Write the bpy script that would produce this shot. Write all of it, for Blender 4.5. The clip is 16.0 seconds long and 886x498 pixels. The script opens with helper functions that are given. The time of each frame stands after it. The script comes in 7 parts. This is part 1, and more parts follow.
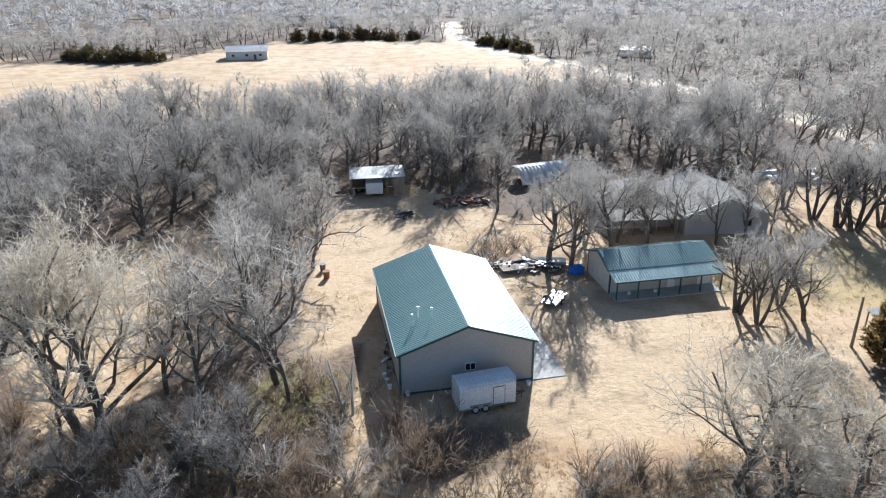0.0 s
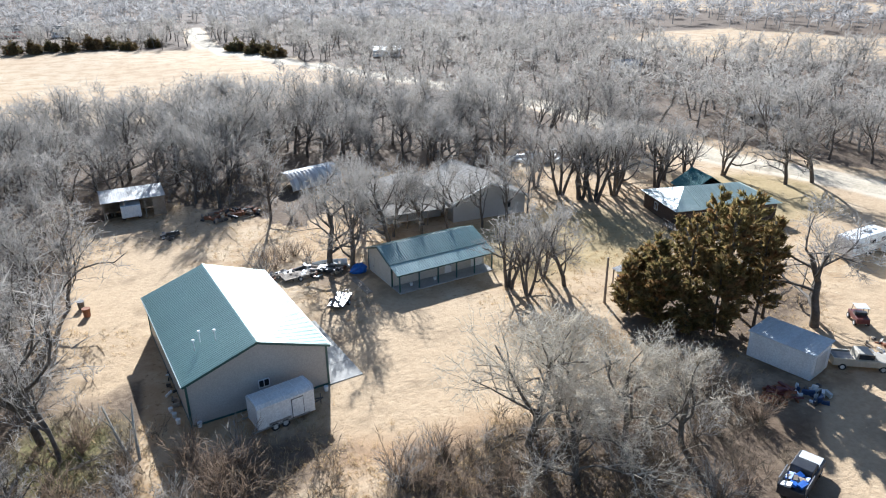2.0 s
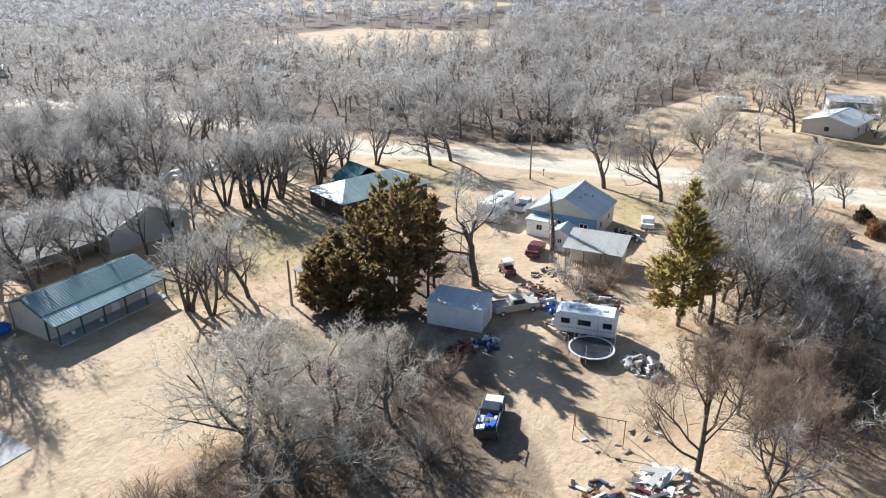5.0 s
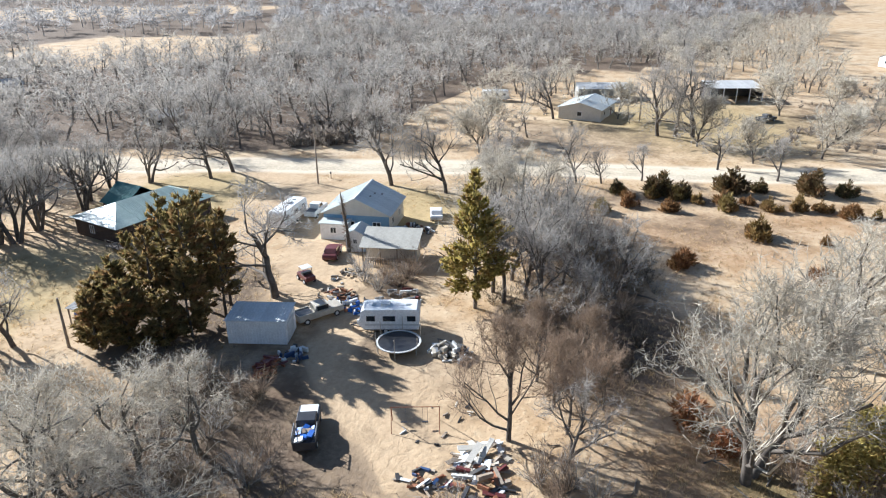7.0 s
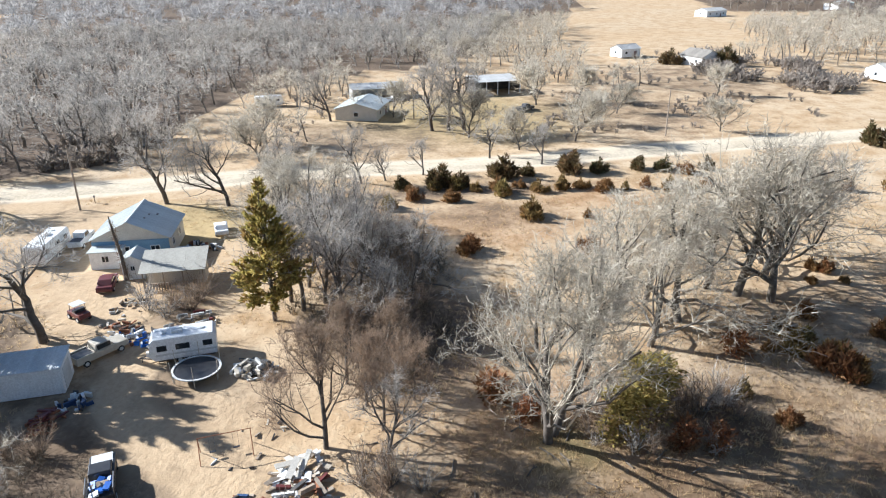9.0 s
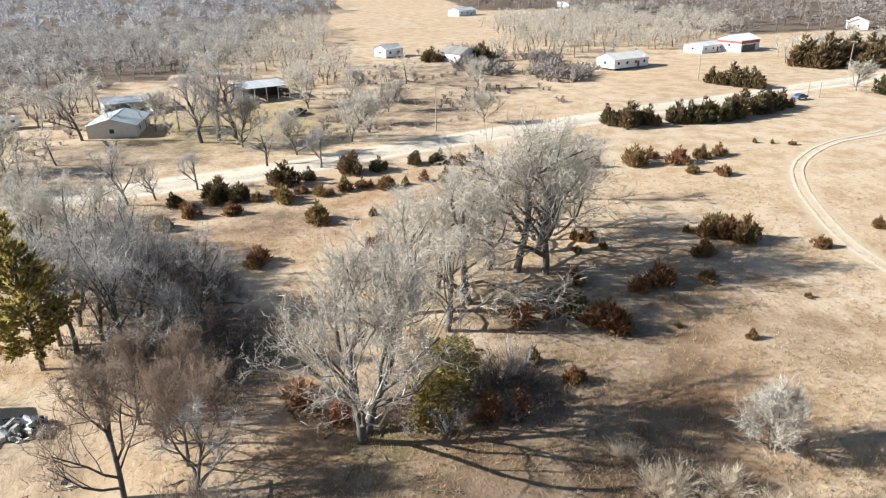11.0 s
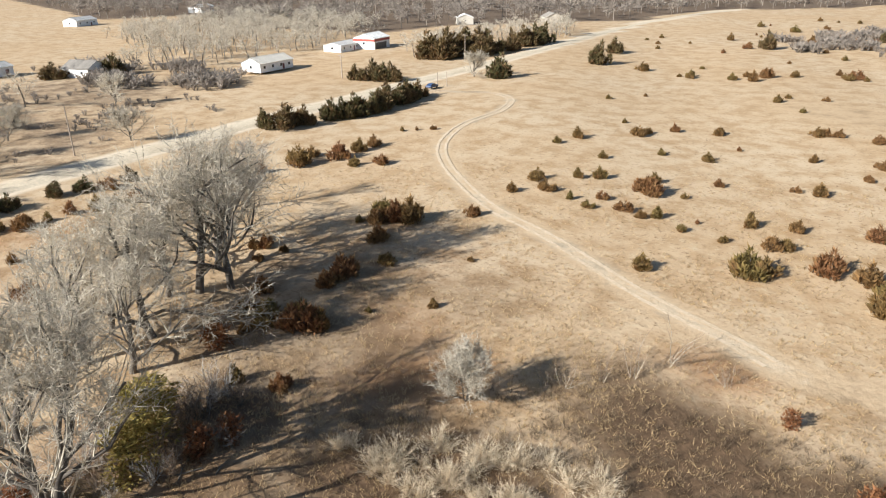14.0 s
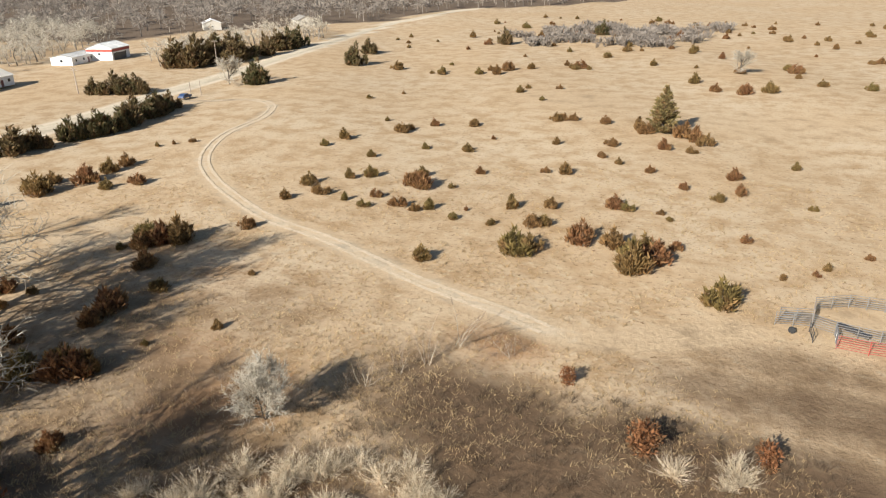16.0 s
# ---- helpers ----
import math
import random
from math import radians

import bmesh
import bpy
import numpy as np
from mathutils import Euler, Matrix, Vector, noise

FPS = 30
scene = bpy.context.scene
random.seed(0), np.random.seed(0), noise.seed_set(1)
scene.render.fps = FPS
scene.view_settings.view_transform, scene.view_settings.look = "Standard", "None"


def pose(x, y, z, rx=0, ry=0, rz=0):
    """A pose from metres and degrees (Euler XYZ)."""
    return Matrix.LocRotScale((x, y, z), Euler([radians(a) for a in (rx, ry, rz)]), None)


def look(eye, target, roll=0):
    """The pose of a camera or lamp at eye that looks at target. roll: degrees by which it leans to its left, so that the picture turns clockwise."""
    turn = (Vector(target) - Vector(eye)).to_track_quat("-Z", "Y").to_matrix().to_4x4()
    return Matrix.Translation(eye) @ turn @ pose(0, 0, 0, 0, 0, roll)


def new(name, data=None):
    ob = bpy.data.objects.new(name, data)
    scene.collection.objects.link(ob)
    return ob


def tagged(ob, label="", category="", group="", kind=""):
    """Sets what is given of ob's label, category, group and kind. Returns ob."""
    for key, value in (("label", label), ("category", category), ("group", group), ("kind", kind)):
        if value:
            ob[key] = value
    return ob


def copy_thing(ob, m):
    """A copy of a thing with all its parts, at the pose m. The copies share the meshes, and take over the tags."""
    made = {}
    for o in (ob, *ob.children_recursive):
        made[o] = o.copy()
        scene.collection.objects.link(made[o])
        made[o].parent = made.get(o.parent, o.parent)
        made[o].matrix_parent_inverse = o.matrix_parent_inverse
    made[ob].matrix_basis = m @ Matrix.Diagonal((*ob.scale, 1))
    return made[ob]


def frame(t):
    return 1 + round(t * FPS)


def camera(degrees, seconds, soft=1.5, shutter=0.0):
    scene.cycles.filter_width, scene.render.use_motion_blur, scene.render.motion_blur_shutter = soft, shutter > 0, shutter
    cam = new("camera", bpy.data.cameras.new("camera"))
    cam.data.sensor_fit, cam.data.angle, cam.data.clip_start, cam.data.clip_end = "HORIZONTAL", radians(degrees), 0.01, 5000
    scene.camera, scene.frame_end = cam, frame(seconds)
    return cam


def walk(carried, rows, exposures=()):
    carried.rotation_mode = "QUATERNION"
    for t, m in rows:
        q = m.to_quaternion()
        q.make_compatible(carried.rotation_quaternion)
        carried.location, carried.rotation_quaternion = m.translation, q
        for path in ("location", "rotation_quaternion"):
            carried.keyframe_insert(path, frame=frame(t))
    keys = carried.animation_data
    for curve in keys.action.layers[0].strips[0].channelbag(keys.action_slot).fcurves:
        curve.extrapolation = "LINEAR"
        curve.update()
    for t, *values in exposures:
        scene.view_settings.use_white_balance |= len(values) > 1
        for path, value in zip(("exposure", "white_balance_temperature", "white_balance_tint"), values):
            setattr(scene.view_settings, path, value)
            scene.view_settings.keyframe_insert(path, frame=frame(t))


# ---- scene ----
import itertools
from math import sin, cos, pi, atan2, hypot

# ---------- camera: hovers at 36 m and turns to the right ----------
cam = camera(65.41, 16.0, soft=1.15)
EYE_Z, TILT, LEAN = 36.0, -22.66, -0.62
TURN = [(0.0, 0.0), (0.5, -5.0), (1.0, -9.96), (1.5, -14.83), (2.0, -19.64), (2.5, -24.51), (3.0, -29.31),
        (3.5, -34.09), (4.0, -38.86), (6.5, -61.68), (7.0, -66.26), (7.5, -70.87), (8.0, -75.49), (8.5, -80.1),
        (9.0, -84.66), (11.5, -108.05), (12.0, -112.73), (12.5, -117.41), (13.0, -122.08), (13.5, -126.72),
        (14.0, -131.46), (14.5, -136.25), (15.0, -141.08), (15.5, -145.97), (16.0, -150.92)]
walk(cam, [(t, pose(0, 0, EYE_Z, 0, 0, yaw) @ pose(0, 0, 0, 90 + TILT) @ pose(0, 0, 0, 0, 0, LEAN)) for t, yaw in TURN],
     exposures=[(0.0, 1.3, 5380.0, 10.0), (4.0, 1.3, 5400.0, 10.0), (9.0, 1.3, 5560.0, 10.0), (12.5, 1.15, 5780.0, 10.0), (16.0, 0.88, 6260.0, 10.0)])

# ---------- world and sun ----------
SUN_AZ, SUN_EL = 11.0, 27.0
world = bpy.data.worlds.new("sky")
scene.world = world
world.use_nodes = True
wn = world.node_tree.nodes
sky = wn.new("ShaderNodeTexSky")
sky.sky_type, sky.sun_disc = "NISHITA", False
sky.sun_elevation, sky.sun_rotation = radians(SUN_EL), radians(SUN_AZ)
sky.air_density, sky.dust_density, sky.ozone_density = 1.0, 0.6, 1.2
world.node_tree.links.new(sky.outputs[0], wn["Background"].inputs[0])
wn["Background"].inputs[1].default_value = 0.05
sun_dir = Vector((sin(radians(SUN_AZ)) * cos(radians(SUN_EL)), cos(radians(SUN_AZ)) * cos(radians(SUN_EL)), sin(radians(SUN_EL))))
sun = new("sun", bpy.data.lights.new("sun", "SUN"))
sun.data.energy, sun.data.angle, sun.data.color = 5.0, radians(0.53), (1.0, 0.94, 0.84)
sun.matrix_world = look(sun_dir * 200, (0, 0, 0))


# ---------- materials ----------
def nodes_of(name):
    m = bpy.data.materials.new(name)
    m.use_nodes = True
    nt = m.node_tree
    return m, nt, nt.nodes["Principled BSDF"]


def mixed(nt, fac, a, b, mode="MIX"):
    n = nt.nodes.new("ShaderNodeMix")
    n.data_type, n.blend_type = "RGBA", mode
    for sock, v in ((n.inputs[0], fac), (n.inputs[6], a), (n.inputs[7], b)):
        if isinstance(v, bpy.types.NodeSocket):
            nt.links.new(v, sock)
        elif isinstance(v, (int, float)):
            sock.default_value = v
        else:
            sock.default_value = (*v, 1)
    return n.outputs[2]


def ramp(nt, fac, lo, hi):
    n = nt.nodes.new("ShaderNodeMapRange")
    n.interpolation_type = "SMOOTHSTEP"
    nt.links.new(fac, n.inputs[0])
    n.inputs[1].default_value, n.inputs[2].default_value = lo, hi
    return n.outputs[0]


def math2(nt, op, a, b):
    n = nt.nodes.new("ShaderNodeMath")
    n.operation = op
    for sock, v in zip(n.inputs, (a, b)):
        if isinstance(v, bpy.types.NodeSocket):
            nt.links.new(v, sock)
        else:
            sock.default_value = v
    return n.outputs[0]


def noise_tex(nt, coord, scale, detail=4.0, rough=0.6, stretch=None):
    if stretch:
        mp = nt.nodes.new("ShaderNodeMapping")
        mp.inputs[3].default_value = stretch
        nt.links.new(coord, mp.inputs[0])
        coord = mp.outputs[0]
    n = nt.nodes.new("ShaderNodeTexNoise")
    nt.links.new(coord, n.inputs["Vector"])
    n.inputs["Scale"].default_value, n.inputs["Detail"].default_value, n.inputs["Roughness"].default_value = scale, detail, rough
    return n.outputs[0]


def paint(name, a, b, rough=0.6, metal=0.0, scale=1.5, fine=18.0, bump=0.0, rand=0.0, island=0.0, stretch=None, spec=0.5, coat=0.0):
    """A surface of colour a that weathers to b in patches, with a fine grain, varied from object to object and piece to piece."""
    m, nt, bsdf = nodes_of(name)
    co = nt.nodes.new("ShaderNodeTexCoord").outputs["Object"]
    big = ramp(nt, noise_tex(nt, co, scale, 5.0, 0.65, stretch), 0.35, 0.68)
    col = mixed(nt, big, a, b)
    small = noise_tex(nt, co, fine, 3.0, 0.6, stretch)
    grey = ramp(nt, small, 0.2, 0.85)
    tone = mixed(nt, grey, (0.8, 0.8, 0.8), (1.12, 1.12, 1.12))
    col = mixed(nt, 1.0, col, tone, "MULTIPLY")
    if rand:
        r = nt.nodes.new("ShaderNodeObjectInfo").outputs["Random"]
        col = mixed(nt, 1.0, col, mixed(nt, r, (1 - rand,) * 3, (1 + rand,) * 3), "MULTIPLY")
    if island:
        r = nt.nodes.new("ShaderNodeNewGeometry").outputs["Random Per Island"]
        col = mixed(nt, 1.0, col, mixed(nt, r, (1 - island,) * 3, (1 + island, 1 + island, 1 + island * 0.8)), "MULTIPLY")
    nt.links.new(col, bsdf.inputs["Base Color"])
    bsdf.inputs["Roughness"].default_value, bsdf.inputs["Metallic"].default_value = rough, metal
    bsdf.inputs["Specular IOR Level"].default_value = spec
    bsdf.inputs["Coat Weight"].default_value, bsdf.inputs["Coat Roughness"].default_value = coat, rough
    if bump:
        bn = nt.nodes.new("ShaderNodeBump")
        bn.inputs["Strength"].default_value, bn.inputs["Distance"].default_value = 0.6, bump
        nt.links.new(small, bn.inputs["Height"])
        nt.links.new(bn.outputs[0], bsdf.inputs["Normal"])
    return m


def foliage(name, a, b, c):
    """Needles or dead leaves: a and b from thing to thing, c in pieces here and there."""
    m, nt, bsdf = nodes_of(name)
    r = nt.nodes.new("ShaderNodeObjectInfo").outputs["Random"]
    g = nt.nodes.new("ShaderNodeNewGeometry").outputs["Random Per Island"]
    co = nt.nodes.new("ShaderNodeTexCoord").outputs["Object"]
    col = mixed(nt, r, a, b)
    patch = ramp(nt, noise_tex(nt, co, 0.9, 2.0), 0.45, 0.7)
    col = mixed(nt, patch, col, c)
    col = mixed(nt, 1.0, col, mixed(nt, g, (0.55, 0.55, 0.55), (1.5, 1.45, 1.35)), "MULTIPLY")
    nt.links.new(col, bsdf.inputs["Base Color"])
    bsdf.inputs["Roughness"].default_value = 0.75
    bsdf.inputs["Specular IOR Level"].default_value = 0.25
    return m


GREEN_ROOF = paint("green_metal_roof", (0.15, 0.27, 0.215), (0.18, 0.30, 0.245), rough=0.4, metal=0.4, scale=0.4, fine=6, rand=0.05, spec=1.0, coat=1.0)
TEAL_ROOF = paint("teal_metal_roof", (0.05, 0.16, 0.15), (0.09, 0.21, 0.19), rough=0.36, scale=0.5, fine=5, rand=0.10, spec=0.8, coat=0.6)
ANNEX_ROOF = paint("dusty_cream_sheet_metal", (0.44, 0.42, 0.36), (0.37, 0.35, 0.30), rough=0.75, scale=0.6, fine=6, rand=0.05, spec=0.2)
PORCH_ROOF = paint("faded_teal_metal_roof", (0.17, 0.30, 0.28), (0.24, 0.37, 0.34), rough=0.4, scale=0.5, fine=5, rand=0.10, spec=0.8, coat=0.5)
PALE_ROOF = paint("faded_green_metal_roof", (0.55, 0.58, 0.56), (0.63, 0.65, 0.62), rough=0.45, scale=0.5, fine=5, rand=0.06)
OLD_TEAL = paint("dull_teal_metal_roof", (0.045, 0.14, 0.14), (0.07, 0.17, 0.165), rough=0.8, scale=0.5, fine=5, spec=0.2)
LOG_ROOF = paint("chalky_green_metal_roof", (0.36, 0.45, 0.39), (0.46, 0.54, 0.47), rough=0.45, scale=0.5, fine=5, rand=0.08)
GREY_ROOF = paint("weathered_sheet_metal", (0.50, 0.50, 0.48), (0.36, 0.34, 0.31), rough=0.5, metal=0.2, scale=0.5, fine=5, rand=0.08)
SHINGLE = paint("grey_brown_shingles", (0.24, 0.22, 0.19), (0.30, 0.27, 0.23), rough=0.9, scale=0.7, fine=9, bump=0.02, rand=0.12)
TAN_WALL = paint("tan_metal_siding", (0.43, 0.415, 0.38), (0.47, 0.455, 0.42), rough=0.5, scale=0.4, fine=9, rand=0.03)
CREAM_WALL = paint("cream_siding", (0.62, 0.58, 0.50), (0.56, 0.52, 0.44), rough=0.6, scale=0.6, fine=9, rand=0.04)
BLUE_WALL = paint("blue_painted_siding", (0.16, 0.30, 0.44), (0.20, 0.34, 0.46), rough=0.6, scale=0.8, fine=9)
LOG_WALL = paint("dark_log_siding", (0.07, 0.045, 0.032), (0.10, 0.065, 0.045), rough=0.75, scale=0.8, fine=7, bump=0.03)
TRIM = paint("dark_green_trim", (0.03, 0.09, 0.08), (0.04, 0.10, 0.09), rough=0.45)
WHITE = paint("white_paint", (0.84, 0.84, 0.82), (0.78, 0.77, 0.74), rough=0.45, scale=0.8, fine=7)
DULL_WHITE = paint("weathered_white_metal", (0.66, 0.66, 0.63), (0.58, 0.57, 0.53), rough=0.5, scale=0.7, fine=7, rand=0.08)
CONCRETE = paint("concrete", (0.44, 0.42, 0.38), (0.36, 0.34, 0.30), rough=0.85, scale=0.6, fine=8, bump=0.01)
WOOD = paint("weathered_wood", (0.26, 0.20, 0.14), (0.36, 0.30, 0.23), rough=0.85, scale=1.2, fine=14, rand=0.25, bump=0.01)
POLE_WOOD = paint("pole_wood", (0.30, 0.24, 0.18), (0.36, 0.30, 0.24), rough=0.85, scale=1.2, fine=10)
STEEL = paint("dark_steel", (0.10, 0.10, 0.10), (0.16, 0.14, 0.12), rough=0.5, metal=0.6)
GALV = paint("galvanised_steel", (0.46, 0.46, 0.45), (0.36, 0.35, 0.33), rough=0.4, metal=0.7)
RUST = paint("rusty_steel", (0.22, 0.09, 0.04), (0.32, 0.13, 0.06), rough=0.85, scale=2)
RUBBER = paint("black_rubber", (0.02, 0.02, 0.02), (0.03, 0.03, 0.03), rough=0.8)
BLUE_TARP = paint("blue_tarp", (0.02, 0.10, 0.42), (0.04, 0.16, 0.5), rough=0.45, scale=2)
BLACK = paint("black_paint", (0.03, 0.03, 0.035), (0.05, 0.05, 0.05), rough=0.35)
DARK_BLUE = paint("dark_blue_paint", (0.03, 0.06, 0.14), (0.04, 0.07, 0.15), rough=0.3)
MAROON = paint("maroon_paint", (0.12, 0.03, 0.03), (0.15, 0.04, 0.035), rough=0.4)
BEIGE = paint("beige_paint", (0.50, 0.45, 0.36), (0.42, 0.37, 0.29), rough=0.5)
RED = paint("red_paint", (0.40, 0.07, 0.05), (0.30, 0.07, 0.05), rough=0.55)
GLASS = paint("dark_window_glass", (0.02, 0.025, 0.03), (0.03, 0.035, 0.04), rough=0.08)
BARK = paint("grey_brown_bark", (0.085, 0.07, 0.055), (0.15, 0.125, 0.10), rough=0.9, scale=1.5, fine=9, rand=0.25)
PALE_BARK = paint("pale_cottonwood_bark", (0.095, 0.08, 0.062), (0.17, 0.145, 0.115), rough=0.9, scale=1.5, fine=9, rand=0.15)
LIMB = paint("grey_limb_bark", (0.17, 0.148, 0.125), (0.25, 0.22, 0.185), rough=0.9, scale=1.0, fine=6, rand=0.2, island=0.2, spec=0.2)
PALE_LIMB = paint("pale_limb_bark", (0.36, 0.32, 0.255), (0.48, 0.43, 0.35), rough=0.9, scale=1.0, fine=6, rand=0.15, island=0.2, spec=0.2)
# haze is painted into these two far twig colours: paler, greyer, more even
HAZED_DISTANT_TWIG = paint("distant_twigs", (0.36, 0.345, 0.33), (0.46, 0.435, 0.41), rough=0.9, scale=0.012, fine=0.1, island=0.06, spec=0.2)
HAZED_FAR_TWIG = paint("woodland_twigs", (0.40, 0.37, 0.335), (0.54, 0.495, 0.44), rough=0.9, scale=0.025, fine=0.35, island=0.22, spec=0.2)
WEED = paint("brown_weeds", (0.12, 0.085, 0.055), (0.23, 0.17, 0.115), rough=0.9, scale=0.25, fine=1.5, island=0.35, spec=0.2)
DARK_BRUSH = paint("dark_dead_brush", (0.12, 0.095, 0.068), (0.20, 0.165, 0.125), rough=0.9, scale=0.12, fine=1.0, island=0.35, spec=0.2)
TWIG = paint("bare_twigs", (0.405, 0.372, 0.335), (0.465, 0.428, 0.385), rough=0.9, scale=0.05, fine=1.0, rand=0.2, island=0.18, spec=0.2)
PALE_TWIG = paint("pale_bare_twigs", (0.52, 0.465, 0.38), (0.60, 0.54, 0.45), rough=0.9, scale=0.4, fine=3, rand=0.15, island=0.25, spec=0.2)
BROWN_AND_DIMMED_TWIG = paint("grey_brown_thicket", (0.27, 0.23, 0.195), (0.34, 0.295, 0.25), rough=0.9, scale=0.05, fine=0.6, rand=0.1, island=0.18, spec=0.2)
RED_TWIG = paint("reddish_bare_twigs", (0.31, 0.225, 0.16), (0.36, 0.27, 0.20), rough=0.9, scale=0.4, fine=3, rand=0.2, island=0.3, spec=0.2)
STRAW = paint("dry_grass_blades", (0.50, 0.36, 0.195), (0.60, 0.46, 0.28), rough=0.9, scale=0.05, fine=1.0, island=0.3, spec=0.2)
PALE_STRAW = paint("bleached_stems", (0.68, 0.57, 0.42), (0.78, 0.67, 0.51), rough=0.9, scale=0.4, fine=3, rand=0.12, island=0.25, spec=0.2)
CEDAR = foliage("cedar_needles", (0.20, 0.175, 0.07), (0.24, 0.18, 0.075), (0.29, 0.165, 0.075))
GOLD_CEDAR = foliage("yellow_green_cedar_needles", (0.33, 0.285, 0.09), (0.35, 0.285, 0.09), (0.33, 0.22, 0.085))
JUNIPER = foliage("winter_juniper_needles", (0.21, 0.165, 0.06), (0.25, 0.125, 0.06), (0.29, 0.18, 0.08))
OLIVE_CEDAR = foliage("dull_olive_cedar_needles", (0.27, 0.22, 0.10), (0.30, 0.225, 0.105), (0.31, 0.20, 0.10))
DARK_CEDAR = foliage("dark_cedar_needles", (0.105, 0.10, 0.045), (0.16, 0.115, 0.055), (0.19, 0.115, 0.06))
RUST_LEAF = foliage("dead_oak_leaves", (0.24, 0.10, 0.045), (0.27, 0.13, 0.06), (0.20, 0.12, 0.06))



def thin(material, share):
    """Lets part of the light through fine dry blades, sprays and twigs; far twigs pass more, in place of haze."""
    nt = material.node_tree
    bsdf = nt.nodes["Principled BSDF"]
    tr, mx = nt.nodes.new("ShaderNodeBsdfTranslucent"), nt.nodes.new("ShaderNodeMixShader")
    nt.links.new(bsdf.inputs["Base Color"].links[0].from_socket, tr.inputs[0])
    mx.inputs[0].default_value = share
    nt.links.new(bsdf.outputs[0], mx.inputs[1])
    nt.links.new(tr.outputs[0], mx.inputs[2])
    nt.links.new(mx.outputs[0], nt.nodes["Material Output"].inputs[0])


for m, share in ((STRAW, 0.5), (PALE_STRAW, 0.4), (TWIG, 0.35), (BROWN_AND_DIMMED_TWIG, 0.35), (PALE_TWIG, 0.3), (RED_TWIG, 0.35), (CEDAR, 0.5), (GOLD_CEDAR, 0.45), (HAZED_FAR_TWIG, 0.45), (DARK_BRUSH, 0.25), (WEED, 0.35), (HAZED_DISTANT_TWIG, 0.5), (JUNIPER, 0.4), (DARK_CEDAR, 0.3), (OLIVE_CEDAR, 0.4), (RUST_LEAF, 0.4)):
    thin(m, share)


def ground_material():
    m, nt, bsdf = nodes_of("dry_prairie_ground")
    pos = nt.nodes.new("ShaderNodeNewGeometry").outputs["Position"]

    def attr(name):
        n = nt.nodes.new("ShaderNodeAttribute")
        n.attribute_name = name
        return n.outputs["Fac"]
    wide, mid, fine = noise_tex(nt, pos, 0.02, 5.0), noise_tex(nt, pos, 0.18, 6.0, 0.65), noise_tex(nt, pos, 1.7, 6.0, 0.7)
    tuft = noise_tex(nt, pos, 0.75, 5.0, 0.75)
    grass = mixed(nt, ramp(nt, wide, 0.35, 0.65), (0.50, 0.36, 0.215), (0.53, 0.41, 0.27))
    grass = mixed(nt, ramp(nt, mid, 0.40, 0.66), grass, (0.40, 0.27, 0.145))
    grass = mixed(nt, ramp(nt, tuft, 0.52, 0.72), grass, (0.54, 0.43, 0.28))
    grass = mixed(nt, ramp(nt, fine, 0.54, 0.70), grass, (0.21, 0.13, 0.065))

    def layer(under, name, a, b, sharp=0.25):
        edge = math2(nt, "ADD", attr(name), math2(nt, "MULTIPLY", math2(nt, "SUBTRACT", mid, 0.5), 0.75))
        edge = math2(nt, "ADD", edge, math2(nt, "MULTIPLY", math2(nt, "SUBTRACT", fine, 0.5), 0.45))
        own = mixed(nt, ramp(nt, fine, 0.35, 0.7), a, b)
        own = mixed(nt, ramp(nt, mid, 0.5, 0.72), own, tuple(0.72 * v for v in b))
        return mixed(nt, ramp(nt, edge, 0.5 - sharp, 0.5 + sharp), under, own)
    col = layer(grass, "lawn", (0.44, 0.33, 0.17), (0.36, 0.27, 0.13))
    col = layer(col, "russet", (0.30, 0.155, 0.07), (0.36, 0.21, 0.10), 0.4)
    col = layer(col, "litter", (0.115, 0.08, 0.052), (0.20, 0.15, 0.105))
    col = layer(col, "green", (0.15, 0.145, 0.055), (0.22, 0.18, 0.08))
    col = layer(col, "mud", (0.10, 0.064, 0.037), (0.17, 0.11, 0.064), 0.46)
    col = layer(col, "bare", (0.52, 0.385, 0.24), (0.43, 0.31, 0.185), 0.35)
    col = layer(col, "gravel", (0.66, 0.56, 0.42), (0.58, 0.48, 0.34), 0.2)
    nt.links.new(col, bsdf.inputs["Base Color"])
    bsdf.inputs["Roughness"].default_value, bsdf.inputs["Specular IOR Level"].default_value = 0.95, 0.15
    bn = nt.nodes.new("ShaderNodeBump")
    bn.inputs["Strength"].default_value, bn.inputs["Distance"].default_value = 0.85, 0.17
    nt.links.new(math2(nt, "ADD", math2(nt, "MULTIPLY", fine, 0.6), tuft), bn.inputs["Height"])
    nt.links.new(bn.outputs[0], bsdf.inputs["Normal"])
    return m


GROUND = ground_material()


